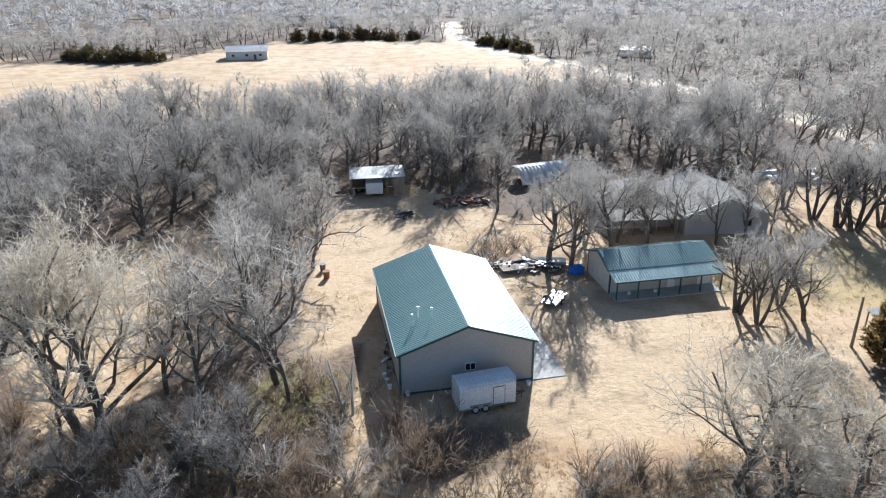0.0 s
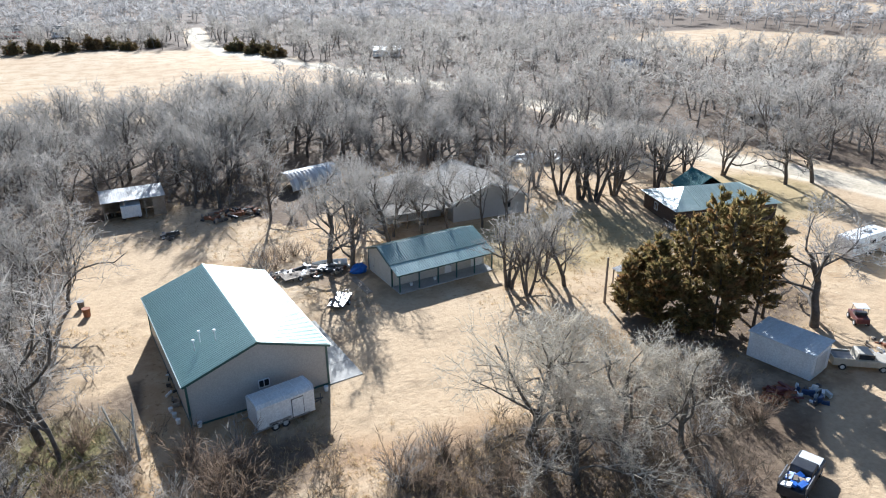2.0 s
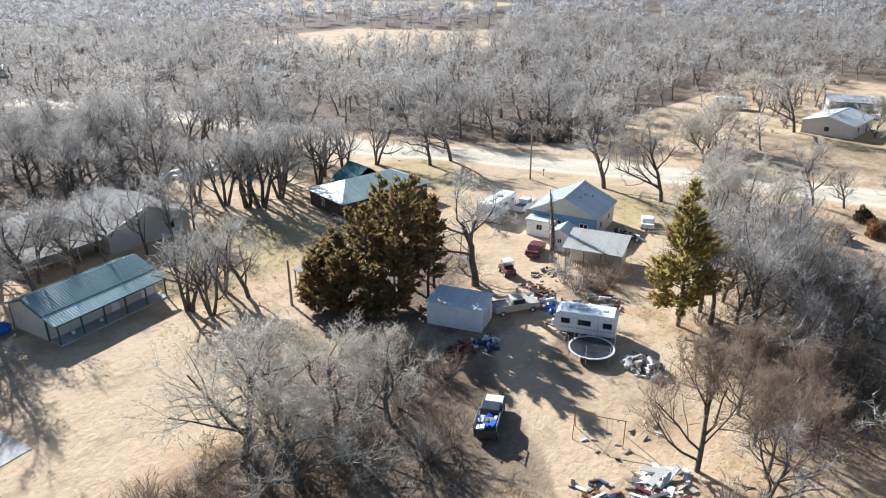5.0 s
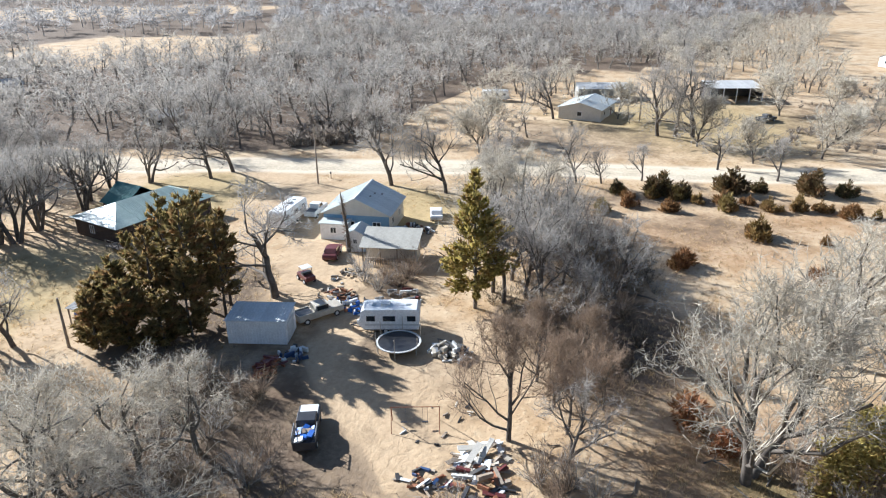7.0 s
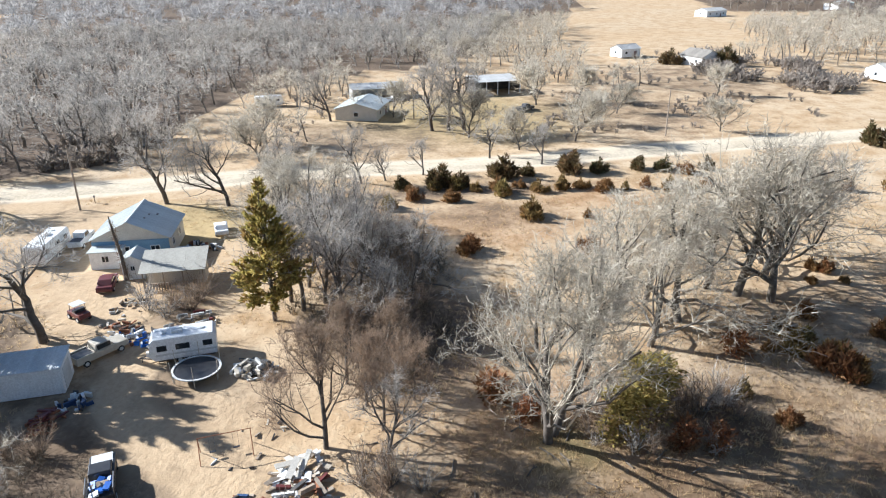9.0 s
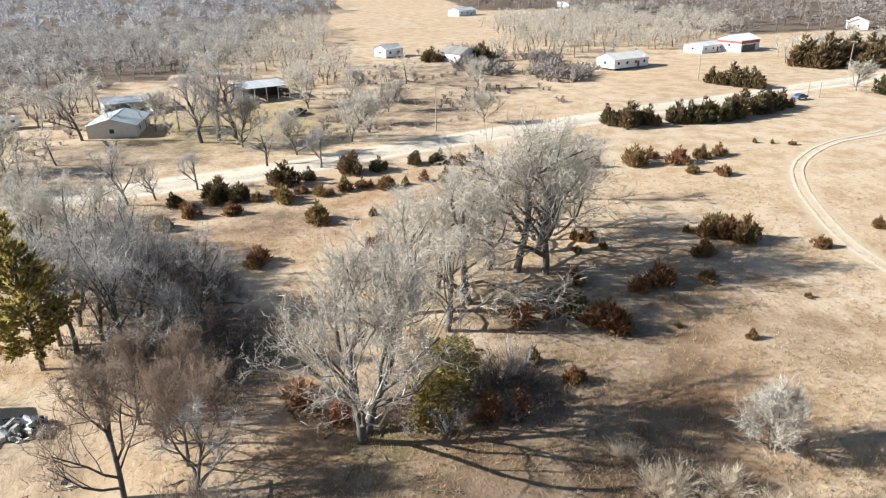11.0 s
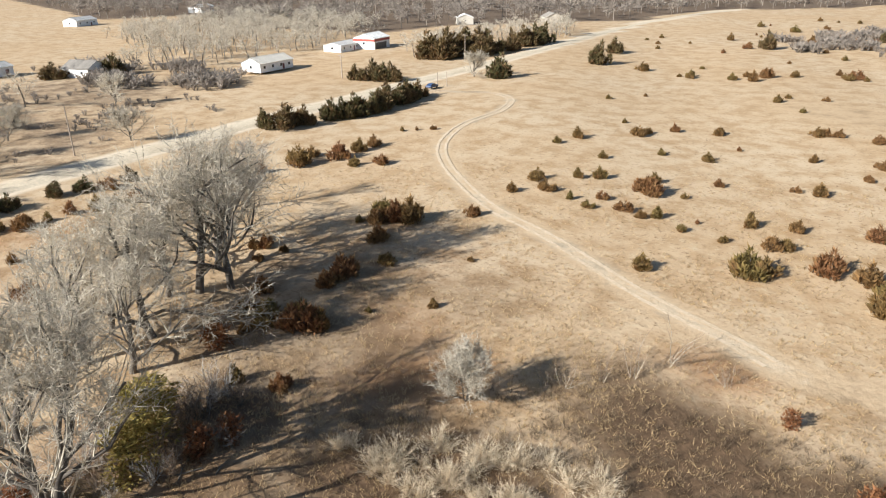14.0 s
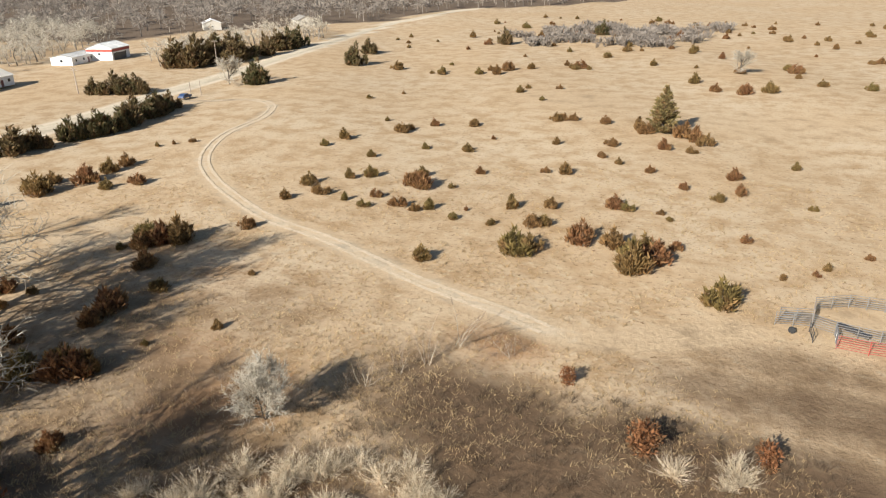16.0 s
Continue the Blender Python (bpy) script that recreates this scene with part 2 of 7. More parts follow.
# ---------- building helpers ----------
class Shape:
    """Vertices and faces of one mesh."""

    def __init__(self):
        self.v, self.f = [], []

    def add(self, vs, fs):
        n = len(self.v)
        self.v += [tuple(p) for p in vs]
        self.f += [tuple(i + n for i in f) for f in fs]
        return self

    def box(self, x0, x1, y0, y1, z0, z1, m=None):
        vs = [Vector((x, y, z)) for z in (z0, z1) for x, y in ((x0, y0), (x1, y0), (x1, y1), (x0, y1))]
        if m is not None:
            vs = [m @ p for p in vs]
        return self.add(vs, [(3, 2, 1, 0), (4, 5, 6, 7), (0, 1, 5, 4), (1, 2, 6, 5), (2, 3, 7, 6), (3, 0, 4, 7)])

    def beam(self, p, q, w, h=None):
        """A square bar from p to q."""
        p, q = Vector(p), Vector(q)
        d = q - p
        m = Matrix.Translation(p) @ d.to_track_quat("Z", "Y").to_matrix().to_4x4()
        h = h or w
        return self.box(-w / 2, w / 2, -h / 2, h / 2, 0, d.length, m)

    def tube(self, p, q, r0, r1=None, n=8, cap=True):
        p, q = Vector(p), Vector(q)
        r1 = r0 if r1 is None else r1
        turn = (q - p).to_track_quat("Z", "Y").to_matrix()
        vs = [c + turn @ Vector((r * cos(2 * pi * i / n), r * sin(2 * pi * i / n), 0)) for c, r in ((p, r0), (q, r1)) for i in range(n)]
        fs = [(i, (i + 1) % n, n + (i + 1) % n, n + i) for i in range(n)]
        if cap:
            fs += [tuple(range(n - 1, -1, -1)), tuple(range(n, 2 * n))]
        return self.add(vs, fs)

    def extrude(self, outline, y0, y1, m=None):
        """An outline of (x, z) drawn out from y0 to y1."""
        n = len(outline)
        vs = [Vector((x, y, z)) for y in (y0, y1) for x, z in outline]
        if m is not None:
            vs = [m @ p for p in vs]
        return self.add(vs, [tuple(range(n)), tuple(range(2 * n - 1, n - 1, -1))] + [(n + i, n + (i + 1) % n, (i + 1) % n, i) for i in range(n)])

    def mesh(self, name):
        me = bpy.data.meshes.new(name)
        me.from_pydata(self.v, [], self.f)
        me.update()
        return me


def thing(name, x, y, rz, label, category, group="", z=0.0, kind=""):
    ob = new(name)
    ob.empty_display_size = 0.3
    ob.matrix_world = pose(x, y, z, 0, 0, rz)
    return tagged(ob, label, category, group, kind)


def part(name, shape, material, parent, label="", m=None, bevel=0.0):
    me = shape if isinstance(shape, bpy.types.Mesh) else shape.mesh(name)
    if not me.materials:
        me.materials.append(material)
    ob = new(name, me)
    ob.parent = parent
    if m is not None:
        ob.matrix_basis = m
    if bevel:
        mod = ob.modifiers.new("bevel", "BEVEL")
        mod.width, mod.segments = bevel, 2
    return tagged(ob, label)


def setting(name, shape, material, label, category):
    ob = part(name, shape, material, None)
    return tagged(ob, label, category, kind="structure")


def np_mesh(name, verts, faces, material):
    me = bpy.data.meshes.new(name)
    me.from_pydata(np.asarray(verts).tolist(), [], faces if isinstance(faces, list) else np.asarray(faces).tolist())
    me.materials.append(material)
    me.update()
    return me


def inside(px, py, poly):
    """Which of the points lie in the polygon."""
    px, py = np.asarray(px, float), np.asarray(py, float)
    hit = np.zeros(px.shape, bool)
    for (x0, y0), (x1, y1) in zip(poly, poly[1:] + poly[:1]):
        if y0 != y1:
            hit ^= ((y0 > py) != (y1 > py)) & (px < (x1 - x0) * (py - y0) / (y1 - y0) + x0)
    return hit


def from_line(px, py, line):
    """Distance to a line through several points."""
    best = np.full(np.shape(px), 1e9)
    for (x0, y0), (x1, y1) in zip(line, line[1:]):
        dx, dy = x1 - x0, y1 - y0
        t = np.clip(((px - x0) * dx + (py - y0) * dy) / (dx * dx + dy * dy), 0, 1)
        best = np.minimum(best, np.hypot(px - x0 - t * dx, py - y0 - t * dy))
    return best


def smooth_line(line, n=6):
    """Points along a soft curve through the given ones."""
    pts = [line[0]] + list(line) + [line[-1]]
    out = []
    for p0, p1, p2, p3 in zip(pts, pts[1:], pts[2:], pts[3:]):
        for k in range(n):
            t = k / n
            out.append(tuple(0.5 * (2 * b + (c - a) * t + (2 * a - 5 * b + 4 * c - d) * t * t + (3 * b - a - 3 * c + d) * t ** 3)
                             for a, b, c, d in zip(p0, p1, p2, p3)))
    return out + [line[-1]]


# ---------- plan: roads, woods and clearings ----------
ROAD = smooth_line([(8, 460), (6, 400), (12, 350), (30, 300), (58, 240), (82, 185), (92, 140), (95, 106), (103, 89), (107.5, 74.5),
                    (113, 58.5), (121, 36), (129, 4), (139, -24), (147, -50), (155, -77), (166, -113), (179, -151),
                    (190, -196), (206, -253), (236, -334), (252, -404), (262, -520)])
TRACK = smooth_line([(164, -137), (154, -140), (143, -145), (131, -141), (122, -128), (117.5, -111), (108.6, -96.5), (97.3, -86.5),
                     (82, -78), (70.5, -73.3), (58, -70.8), (46, -67.1), (38, -64.7), (26.6, -62.5), (19.4, -61), (11.5, -64.2), (4.2, -70)])
LANE = [(-130, 266), (-60, 258), (0, 258), (48, 262)]
DRIVE = smooth_line([(100, 82), (97, 70), (92, 62), (84, 56), (76, 54), (68, 49), (62, 42), (58, 37), (48, 33), (42, 25), (38, 20)])
NEAR_WOOD = [(-80, 36), (-9, 34), (-8, 60), (-15, 70), (-17, 85), (-20, 108), (-6, 116), (4, 106), (12, 96), (18, 104), (14, 122),
             (24, 126), (42, 112), (52, 108), (60, 128), (84, 108), (88, 128), (92, 165), (80, 190), (58, 240), (52, 210), (20, 190), (-40, 180),
             (-100, 165), (-140, 150)]
MID_WOOD = [(100, 130), (112, 92), (126, 75), (150, 75), (195, 78), (235, 60), (255, 30), (310, 8), (420, 0), (600, -60), (1100, -80),
            (1100, 1100), (-850, 1100), (-420, 350), (-160, 280), (-110, 290), (-70, 352), (0, 352), (30, 310), (60, 245), (90, 180)]
SOUTH_WOOD = [(420, -190), (560, -160), (1100, -200), (1100, -1100), (60, -1100), (170, -700), (272, -480), (262, -400), (300, -330), (330, -240)]
FIELDS = [[(-46, 62), (-33, 47), (-25, 54), (-22, 66), (-25, 78), (-36, 95), (-46, 88)],
          [(-135, 190), (-60, 205), (-10, 200), (40, 205), (62, 238), (34, 300), (8, 350), (-75, 352), (-110, 290)],
          [(185, 225), (200, 330), (270, 330), (320, 250), (290, 205), (240, 195)],
          [(330, 500), (480, 360), (560, 420), (420, 620)],
          [(300, -20), (420, -60), (560, -130), (520, -230), (380, -150), (300, -110)],
          [(160, 78), (205, 78), (205, 45), (160, 45)]]


def wooded(x, y):
    hit = inside(x, y, NEAR_WOOD) | inside(x, y, MID_WOOD) | inside(x, y, SOUTH_WOOD)
    for field in FIELDS:
        hit &= ~inside(x, y, field)
    return hit & (from_line(x, y, ROAD) > 6)


# ---------- ground ----------
def axis(lo, hi, step, reach):
    core = list(np.arange(lo, hi + 0.01, step))
    out, d = [], step
    while not out or out[-1] < reach:
        d *= 1.13
        out.append((out[-1] if out else 0) + d)
    return np.array([lo - o for o in reversed(out)] + core + [hi + o for o in out])


def relief(x, y):
    """Low swells of the ground, flat where buildings stand."""
    far = np.clip((np.hypot(x - 45, y - 40) - 75) / 120, 0, 1)
    return far * (0.5 * np.sin(x * 0.031 + 1) * np.cos(y * 0.027) + 0.35 * np.sin(x * 0.07 + y * 0.05))


def blob(x, y, cx, cy, rx, ry, turn=0.0):
    a = radians(turn)
    u, v = (x - cx) * cos(a) + (y - cy) * sin(a), -(x - cx) * sin(a) + (y - cy) * cos(a)
    return np.clip(1.35 - 0.85 * np.sqrt((u / rx) ** 2 + (v / ry) ** 2), 0, 1)


def build_ground():
    xs, ys = axis(-60, 170, 1.35, 3500), axis(-170, 125, 1.35, 3500)
    X, Y = np.meshgrid(xs, ys)
    nx, ny = len(xs), len(ys)
    idx = np.arange(nx * ny).reshape(ny, nx)
    quads = np.stack([idx[:-1, :-1], idx[:-1, 1:], idx[1:, 1:], idx[1:, :-1]], -1).reshape(-1, 4)
    x, y = X.ravel(), Y.ravel()
    bumps = np.random.default_rng(3).normal(0, 0.018, x.shape)
    me = np_mesh("ground", np.stack([x, y, relief(x, y) + bumps], -1), quads, GROUND)
    zero = np.zeros(x.shape)

    def most(*fields):
        out = zero
        for f in fields:
            out = np.maximum(out, f)
        return out
    road = np.maximum(np.clip(1.5 - from_line(x, y, ROAD) / 5.0, 0, 1), 0.47 * np.clip(1.4 - from_line(x, y, TRACK[:-12]) / 2.8, 0, 1))
    bare = most(blob(x, y, -10, 84, 6, 22, -8), blob(x, y, -12, 68, 4, 9), blob(x, y, -4, 100, 9, 8), blob(x, y, 20, 57, 9, 11, -20), blob(x, y, 14, 50, 7, 6),
                blob(x, y, 15, 70, 5, 6), blob(x, y, 50, 24, 12, 9) * 0.55, blob(x, y, 43, 23, 9, 9) * 0.5, blob(x, y, 64, 44, 9, 6), blob(x, y, 90, 63, 10, 7),
                blob(x, y, 43, 64, 6, 5) * 0.8, 0.9 * np.clip(1.3 - from_line(x, y, DRIVE) / 3.5, 0, 1),
                0.95 * np.clip(1.75 - from_line(x, y, TRACK) / 2.1, 0, 1), np.clip(1.2 - from_line(x, y, LANE) / 2.5, 0, 1),
                0.62 * blob(x, y, -6, -76, 9, 6), 0.55 * blob(x, y, 10, -178, 32, 20), 0.55 * blob(x, y, 62, -185, 20, 14))
    wood = wooded(x, y)
    litter = most(0.85 * wood, blob(x, y, 20, 37, 12, 6), blob(x, y, 34, 38, 10, 9), blob(x, y, 62, 8, 12, 8) * 0.9,
                  blob(x, y, 88, 17, 14, 8) * 0.7, blob(x, y, 52, 52, 12, 8), blob(x, y, 50, -8, 11, 7) * 0.5, blob(x, y, 37, -2, 7, 14) * 0.5,
                  # yard patches like (48, 32), (38, 24) and (66, 12) also paint tree shade
                  blob(x, y, 112, 5, 5, 26, 12) * 0.6, blob(x, y, 100, 2, 10, 16) * 0.5, blob(x, y, 9, 60, 3, 9) * 0.55, blob(x, y, 15, 76, 7, 5) * 0.6, blob(x, y, 46, 40, 7, 6) * 0.6, blob(x, y, 66, 38, 6, 6) * 0.6, blob(x, y, 2, 45, 8, 5) * 0.7, blob(x, y, 52, -18, 9, 8) * 0.6, blob(x, y, 48, 32, 10, 8) * 0.72, blob(x, y, 38, 24, 7, 9) * 0.7, blob(x, y, 52, 22, 6, 8) * 0.5, blob(x, y, 66, 12, 16, 9) * 0.72, blob(x, y, 30, 32, 12, 8), blob(x, y, 180, -28, 46, 40, 20) * 0.5, blob(x, y, 235, -60, 48, 40) * 0.5, blob(x, y, 150, 30, 22, 34) * 0.5)
    lawn = most(blob(x, y, 46, 78, 16, 12), blob(x, y, 84, 85, 14, 12), blob(x, y, 92, 50, 10, 14), blob(x, y, 172, 10, 30, 36) * 0.8)
    green = most(blob(x, y, -14, 52, 5, 6) * 0.75, blob(x, y, 40, -10, 4, 4) * 0.35, blob(x, y, 74, 10, 3, 3) * 0.0, blob(x, y, 44, -6, 5, 6) * 0.55)
    mud = most(blob(x, y, 18, -42, 17, 8, -22), blob(x, y, 5, -46, 10, 6.5), blob(x, y, -5, -47, 9, 7) * 0.9, blob(x, y, -6, -59, 12, 6, 10) * 0.68, blob(x, y, 3, -58, 9, 5.5) * 0.62, blob(x, y, -3, -65, 13, 4.5) * 0.55, blob(x, y, 56, -48, 18, 11, 20) * 0.42,
               # (54, -34) and (62, -26): cottonwood shade painted in, with some brown grass
               blob(x, y, 32, -25, 14, 8, 33) * 1.0, blob(x, y, 44, -30, 9, 7) * 0.6, blob(x, y, 54, -34, 16, 11, -20) * 0.6, blob(x, y, 62, -26, 14, 9, -20) * 0.6, blob(x, y, 41, 1, 6, 8) * 0.62, blob(x, y, 38, -12, 9, 10) * 0.68,
               # (45, 31): the yard's tree shade painted into the ground colour
               blob(x, y, 48, -22, 9, 8) * 0.6, blob(x, y, 45, 31, 8, 8) * 0.52, blob(x, y, 70, -36, 12, 8, -20) * 0.5)
    russet = most(blob(x, y, 43, -34, 9, 5, 60) * 0.8, blob(x, y, 48, -8, 10, 12) * 0.6, blob(x, y, 62, 4, 12, 9) * 0.55, blob(x, y, 52, -40, 9, 6) * 0.55, blob(x, y, 96, 2, 13, 16) * 0.5, blob(x, y, 108, -14, 10, 16) * 0.45, blob(x, y, 24, -56, 6, 5) * 0.6,
                  blob(x, y, 30, -28, 8, 5) * 0.6, blob(x, y, 175, -30, 40, 34, 20) * 0.2, blob(x, y, 235, -50, 50, 40) * 0.2, blob(x, y, 12, 44, 9, 4) * 0.6, blob(x, y, 70, -52, 16, 12) * 0.42)
    for name, field in (("gravel", road), ("bare", bare), ("litter", litter * (bare < 0.6)), ("lawn", lawn), ("green", green), ("russet", russet), ("mud", mud)):
        me.attributes.new(name, "FLOAT", "POINT").data.foreach_set("value", np.ascontiguousarray(field, dtype=np.float32))
    for p in me.polygons:
        p.use_smooth = True
    tagged(new("ground", me), "dry straw-coloured prairie ground with bare dirt, dead leaves and painted tree shade", "ground", kind="structure")


build_ground()


def build_road():
    s, n = Shape(), len(ROAD)
    rng = random.Random(5)
    for i, (x, y) in enumerate(ROAD):
        (ax, ay), (bx, by) = ROAD[max(i - 1, 0)], ROAD[min(i + 1, n - 1)]
        d = Vector((by - ay, ax - bx, 0)).normalized()
        for k in (-1, -0.5, 0, 0.5, 1):
            w = 3.1 * k + (rng.uniform(-0.5, 0.5) if abs(k) == 1 else 0)
            px, py = x + d.x * w, y + d.y * w
            s.v.append((px, py, float(relief(np.array(px), np.array(py))) + (0.14, 0.22, 0.26, 0.22, 0.14)[int(k * 2 + 2)] - 0.14 * (abs(k) == 1)))
    s.f = [(5 * i + k, 5 * i + 5 + k, 5 * i + 6 + k, 5 * i + 1 + k) for i in range(n - 1) for k in range(4)]
    gravel = paint("pale_gravel", (0.62, 0.53, 0.39), (0.54, 0.45, 0.32), rough=0.95, scale=0.15, fine=2.0, bump=0.03, spec=0.15)
    setting("road", s, gravel, "pale tan gravel county road with worn wheel paths", "road")



def strip(line, off, half, seed):
    """A thin ragged band along a line, off metres to its right."""
    s, n, rng = Shape(), len(line), random.Random(seed)
    for i, (x, y) in enumerate(line):
        (ax, ay), (bx, by) = line[max(i - 1, 0)], line[min(i + 1, n - 1)]
        d = Vector((by - ay, ax - bx, 0)).normalized()
        for k in (-1, 1):
            w = off + k * half * rng.uniform(0.7, 1.25)
            px, py = x + d.x * w, y + d.y * w
            s.v.append((px, py, float(relief(np.array(px), np.array(py))) + 0.075))
    s.f = [(2 * i, 2 * i + 2, 2 * i + 3, 2 * i + 1) for i in range(n - 1)]
    return s


build_road()
rut_dirt = paint("packed_pale_dirt", (0.63, 0.51, 0.36), (0.57, 0.45, 0.30), rough=0.95, scale=0.4, fine=3.0, spec=0.15)
ruts = tagged(new("dirt_track"), "two pale wheel ruts curving across the dry field", "track", kind="structure")
TRACK_FINE = smooth_line(TRACK[:-14], 3)
for k, off in enumerate((-0.85, 0.85)):
    part("wheel_rut", strip(TRACK_FINE, off, 0.3, k), rut_dirt, ruts)


# ---------- trees ----------
def unit(v):
    return v / (np.linalg.norm(v) + 1e-9)


def unit_rows(v):
    return v / (np.linalg.norm(v, axis=1, keepdims=True) + 1e-9)


def grow(seed, height, radius, levels=3, clear=0.25, stems=1, spread=0.75, up=0.12, wob=0.16, kids=(7, 5, 5), twigs=12, twig_len=1.1, lean=0.05, crook=0.5, heft=0.66):
    """Segments of a bare tree: wood rows (p, q, r0, r1, level) and twig rows (p, q)."""
    rng = np.random.default_rng(seed)
    wood, fine = [], []

    def branch(p, d, length, r, lev):
        n = 5 if lev == 0 else 4 if lev == 1 else 3
        start = clear if lev == 0 else 0.25
        k = kids[lev] if lev < levels else 0
        marks = sorted(rng.uniform(start, 1.0, k)) if lev else sorted(np.linspace(start, 1.0, k) + rng.uniform(-0.05, 0.05, k))
        taper = 0.4 if lev else 0.5
        for i in range(n):
            d = unit(d + rng.normal(0, wob * (crook if lev == 0 else 1), 3) + (0, 0, up if lev else 0.1))
            q = p + d * length / n
            ra, rb = r * (1 - (1 - taper) * i / n), r * (1 - (1 - taper) * (i + 1) / n)
            wood.append((*p, *q, ra, rb, lev))
            for mk in marks:
                if i / n <= mk < (i + 1) / n or (i == n - 1 and mk >= 1):
                    c = p + (q - p) * (mk * n - i)
                    side = unit(np.cross(d, rng.normal(0, 1, 3)))
                    a = rng.uniform(0.5, 1.0) * spread * (1.35 - 0.65 * mk)
                    cd = unit(d * cos(a) + side * sin(a) + (0, 0, 0.12))
                    cl = length * rng.uniform(0.55, 0.8) * (1.4 - 0.75 * mk if lev == 0 else 1.05 - 0.35 * mk)
                    branch(c, cd, cl, rb * heft * rng.uniform(0.75, 1.2), lev + 1)
            if lev >= levels:
                for _ in range(twigs):
                    c = p + (q - p) * rng.uniform(0, 1)
                    td = unit(d * 0.55 + rng.normal(0, 0.62, 3) + (0, 0, 0.1))
                    fine.append((*c, *(c + td * twig_len * rng.uniform(0.5, 1.2))))
            elif lev >= levels - 1:
                for _ in range(max(twigs // 3, 1)):
                    c = p + (q - p) * rng.uniform(0, 1)
                    td = unit(d * 0.5 + rng.normal(0, 0.7, 3) + (0, 0, 0.2))
                    fine.append((*c, *(c + td * twig_len * rng.uniform(0.4, 0.9))))
            p = q
    for k in range(stems):
        a = 2 * pi * k / max(stems, 1) + rng.uniform(0, 1)
        tilt = lean if stems == 1 else rng.uniform(0.15, 0.45)
        foot = np.array([cos(a), sin(a), 0]) * (0 if stems == 1 else radius * 1.2)
        branch(foot + (0, 0, -0.15), unit(np.array([cos(a) * tilt, sin(a) * tilt, 1.0])), height * 0.62 * rng.uniform(0.85, 1.0), radius, 0)
    return np.array(wood), np.array(fine)


def tubes(rows, n=3, thick=1.0):
    """Open tubes round wood rows, as vertices and quads."""
    p, q, r0, r1 = rows[:, 0:3], rows[:, 3:6], rows[:, 6:7] * thick, rows[:, 7:8] * thick
    d = q - p
    d = d / (np.linalg.norm(d, axis=1, keepdims=True) + 1e-9)
    u = np.cross(d, np.where(np.abs(d[:, 2:3]) < 0.9, [[0, 0, 1.0]], [[1.0, 0, 0]]))
    u = u / np.linalg.norm(u, axis=1, keepdims=True)
    w = np.cross(d, u)
    q = q + d * r1 * 0.3
    vs = []
    for c, r in ((p, r0), (q, r1)):
        for i in range(n):
            vs.append(c + r * (u * cos(2 * pi * i / n) + w * sin(2 * pi * i / n)))
    V = np.stack(vs, 1).reshape(-1, 3)
    base = np.arange(len(rows))[:, None] * 2 * n
    F = np.concatenate([base + np.array([[i, (i + 1) % n, n + (i + 1) % n, n + i]]) for i in range(n)])
    return V, F


def blades(rows, width, rng):
    """Slim pointed strips along twig rows, as vertices and triangles."""
    p, q = rows[:, 0:3], rows[:, 3:6]
    side = np.cross(q - p, rng.normal(0, 1, p.shape))
    side = side / (np.linalg.norm(side, axis=1, keepdims=True) + 1e-9) * width * rng.uniform(0.6, 1.4, (len(p), 1)) / 2
    V = np.stack([p - side, p + side, q], 1).reshape(-1, 3)
    return V, np.arange(len(V)).reshape(-1, 3)


def joined(*pairs):
    V, F, n = [], [], 0
    for v, f in pairs:
        V.append(v)
        F += (f + n).tolist()
        n += len(v)
    return np.concatenate(V), F


def bare_tree(name, seed, height, radius, bark, twig, width, label, limb=None, **how):
    wood, fine = grow(seed, height, radius, **how)
    k = height / max(wood[:, 5].max(), fine[:, 5].max())
    wood[:, :6] *= k
    fine = fine * k
    wood[:, 6:8] = np.maximum(wood[:, 6:8], width * 0.5)
    big, small = wood[wood[:, 8] < 2], wood[wood[:, 8] == 2]
    spray = wood[wood[:, 8] > 2]
    rng = np.random.default_rng(seed + 90)
    ob = thing(name, 0, 0, 0, label, "tree")
    V, F = joined(tubes(big[big[:, 8] == 0], 7), tubes(big[big[:, 8] == 1], 4))
    trunk = part("trunk", np_mesh("trunk", V, F, bark), bark, ob)
    for p in trunk.data.polygons:
        p.use_smooth = True
    if how.get("levels", 3) == 2:
        limbs = blades(small[:, :6], np.maximum(small[:, 6:7] * 2.2, width * 1.6), rng)
    else:
        limbs = tubes(small, 3)
    pairs = [limbs, blades(fine, width, rng)]
    if len(spray):
        pairs.append(blades(spray[:, :6], width * 1.5, rng))
    V, F = joined(*pairs)
    me = np_mesh("crown", V, F, twig)
    me.materials.append(limb or LIMB)
    me.polygons.foreach_set("material_index", (np.arange(len(F)) < len(limbs[1])).astype(np.int32))
    part("crown", me, twig, ob)
    return ob


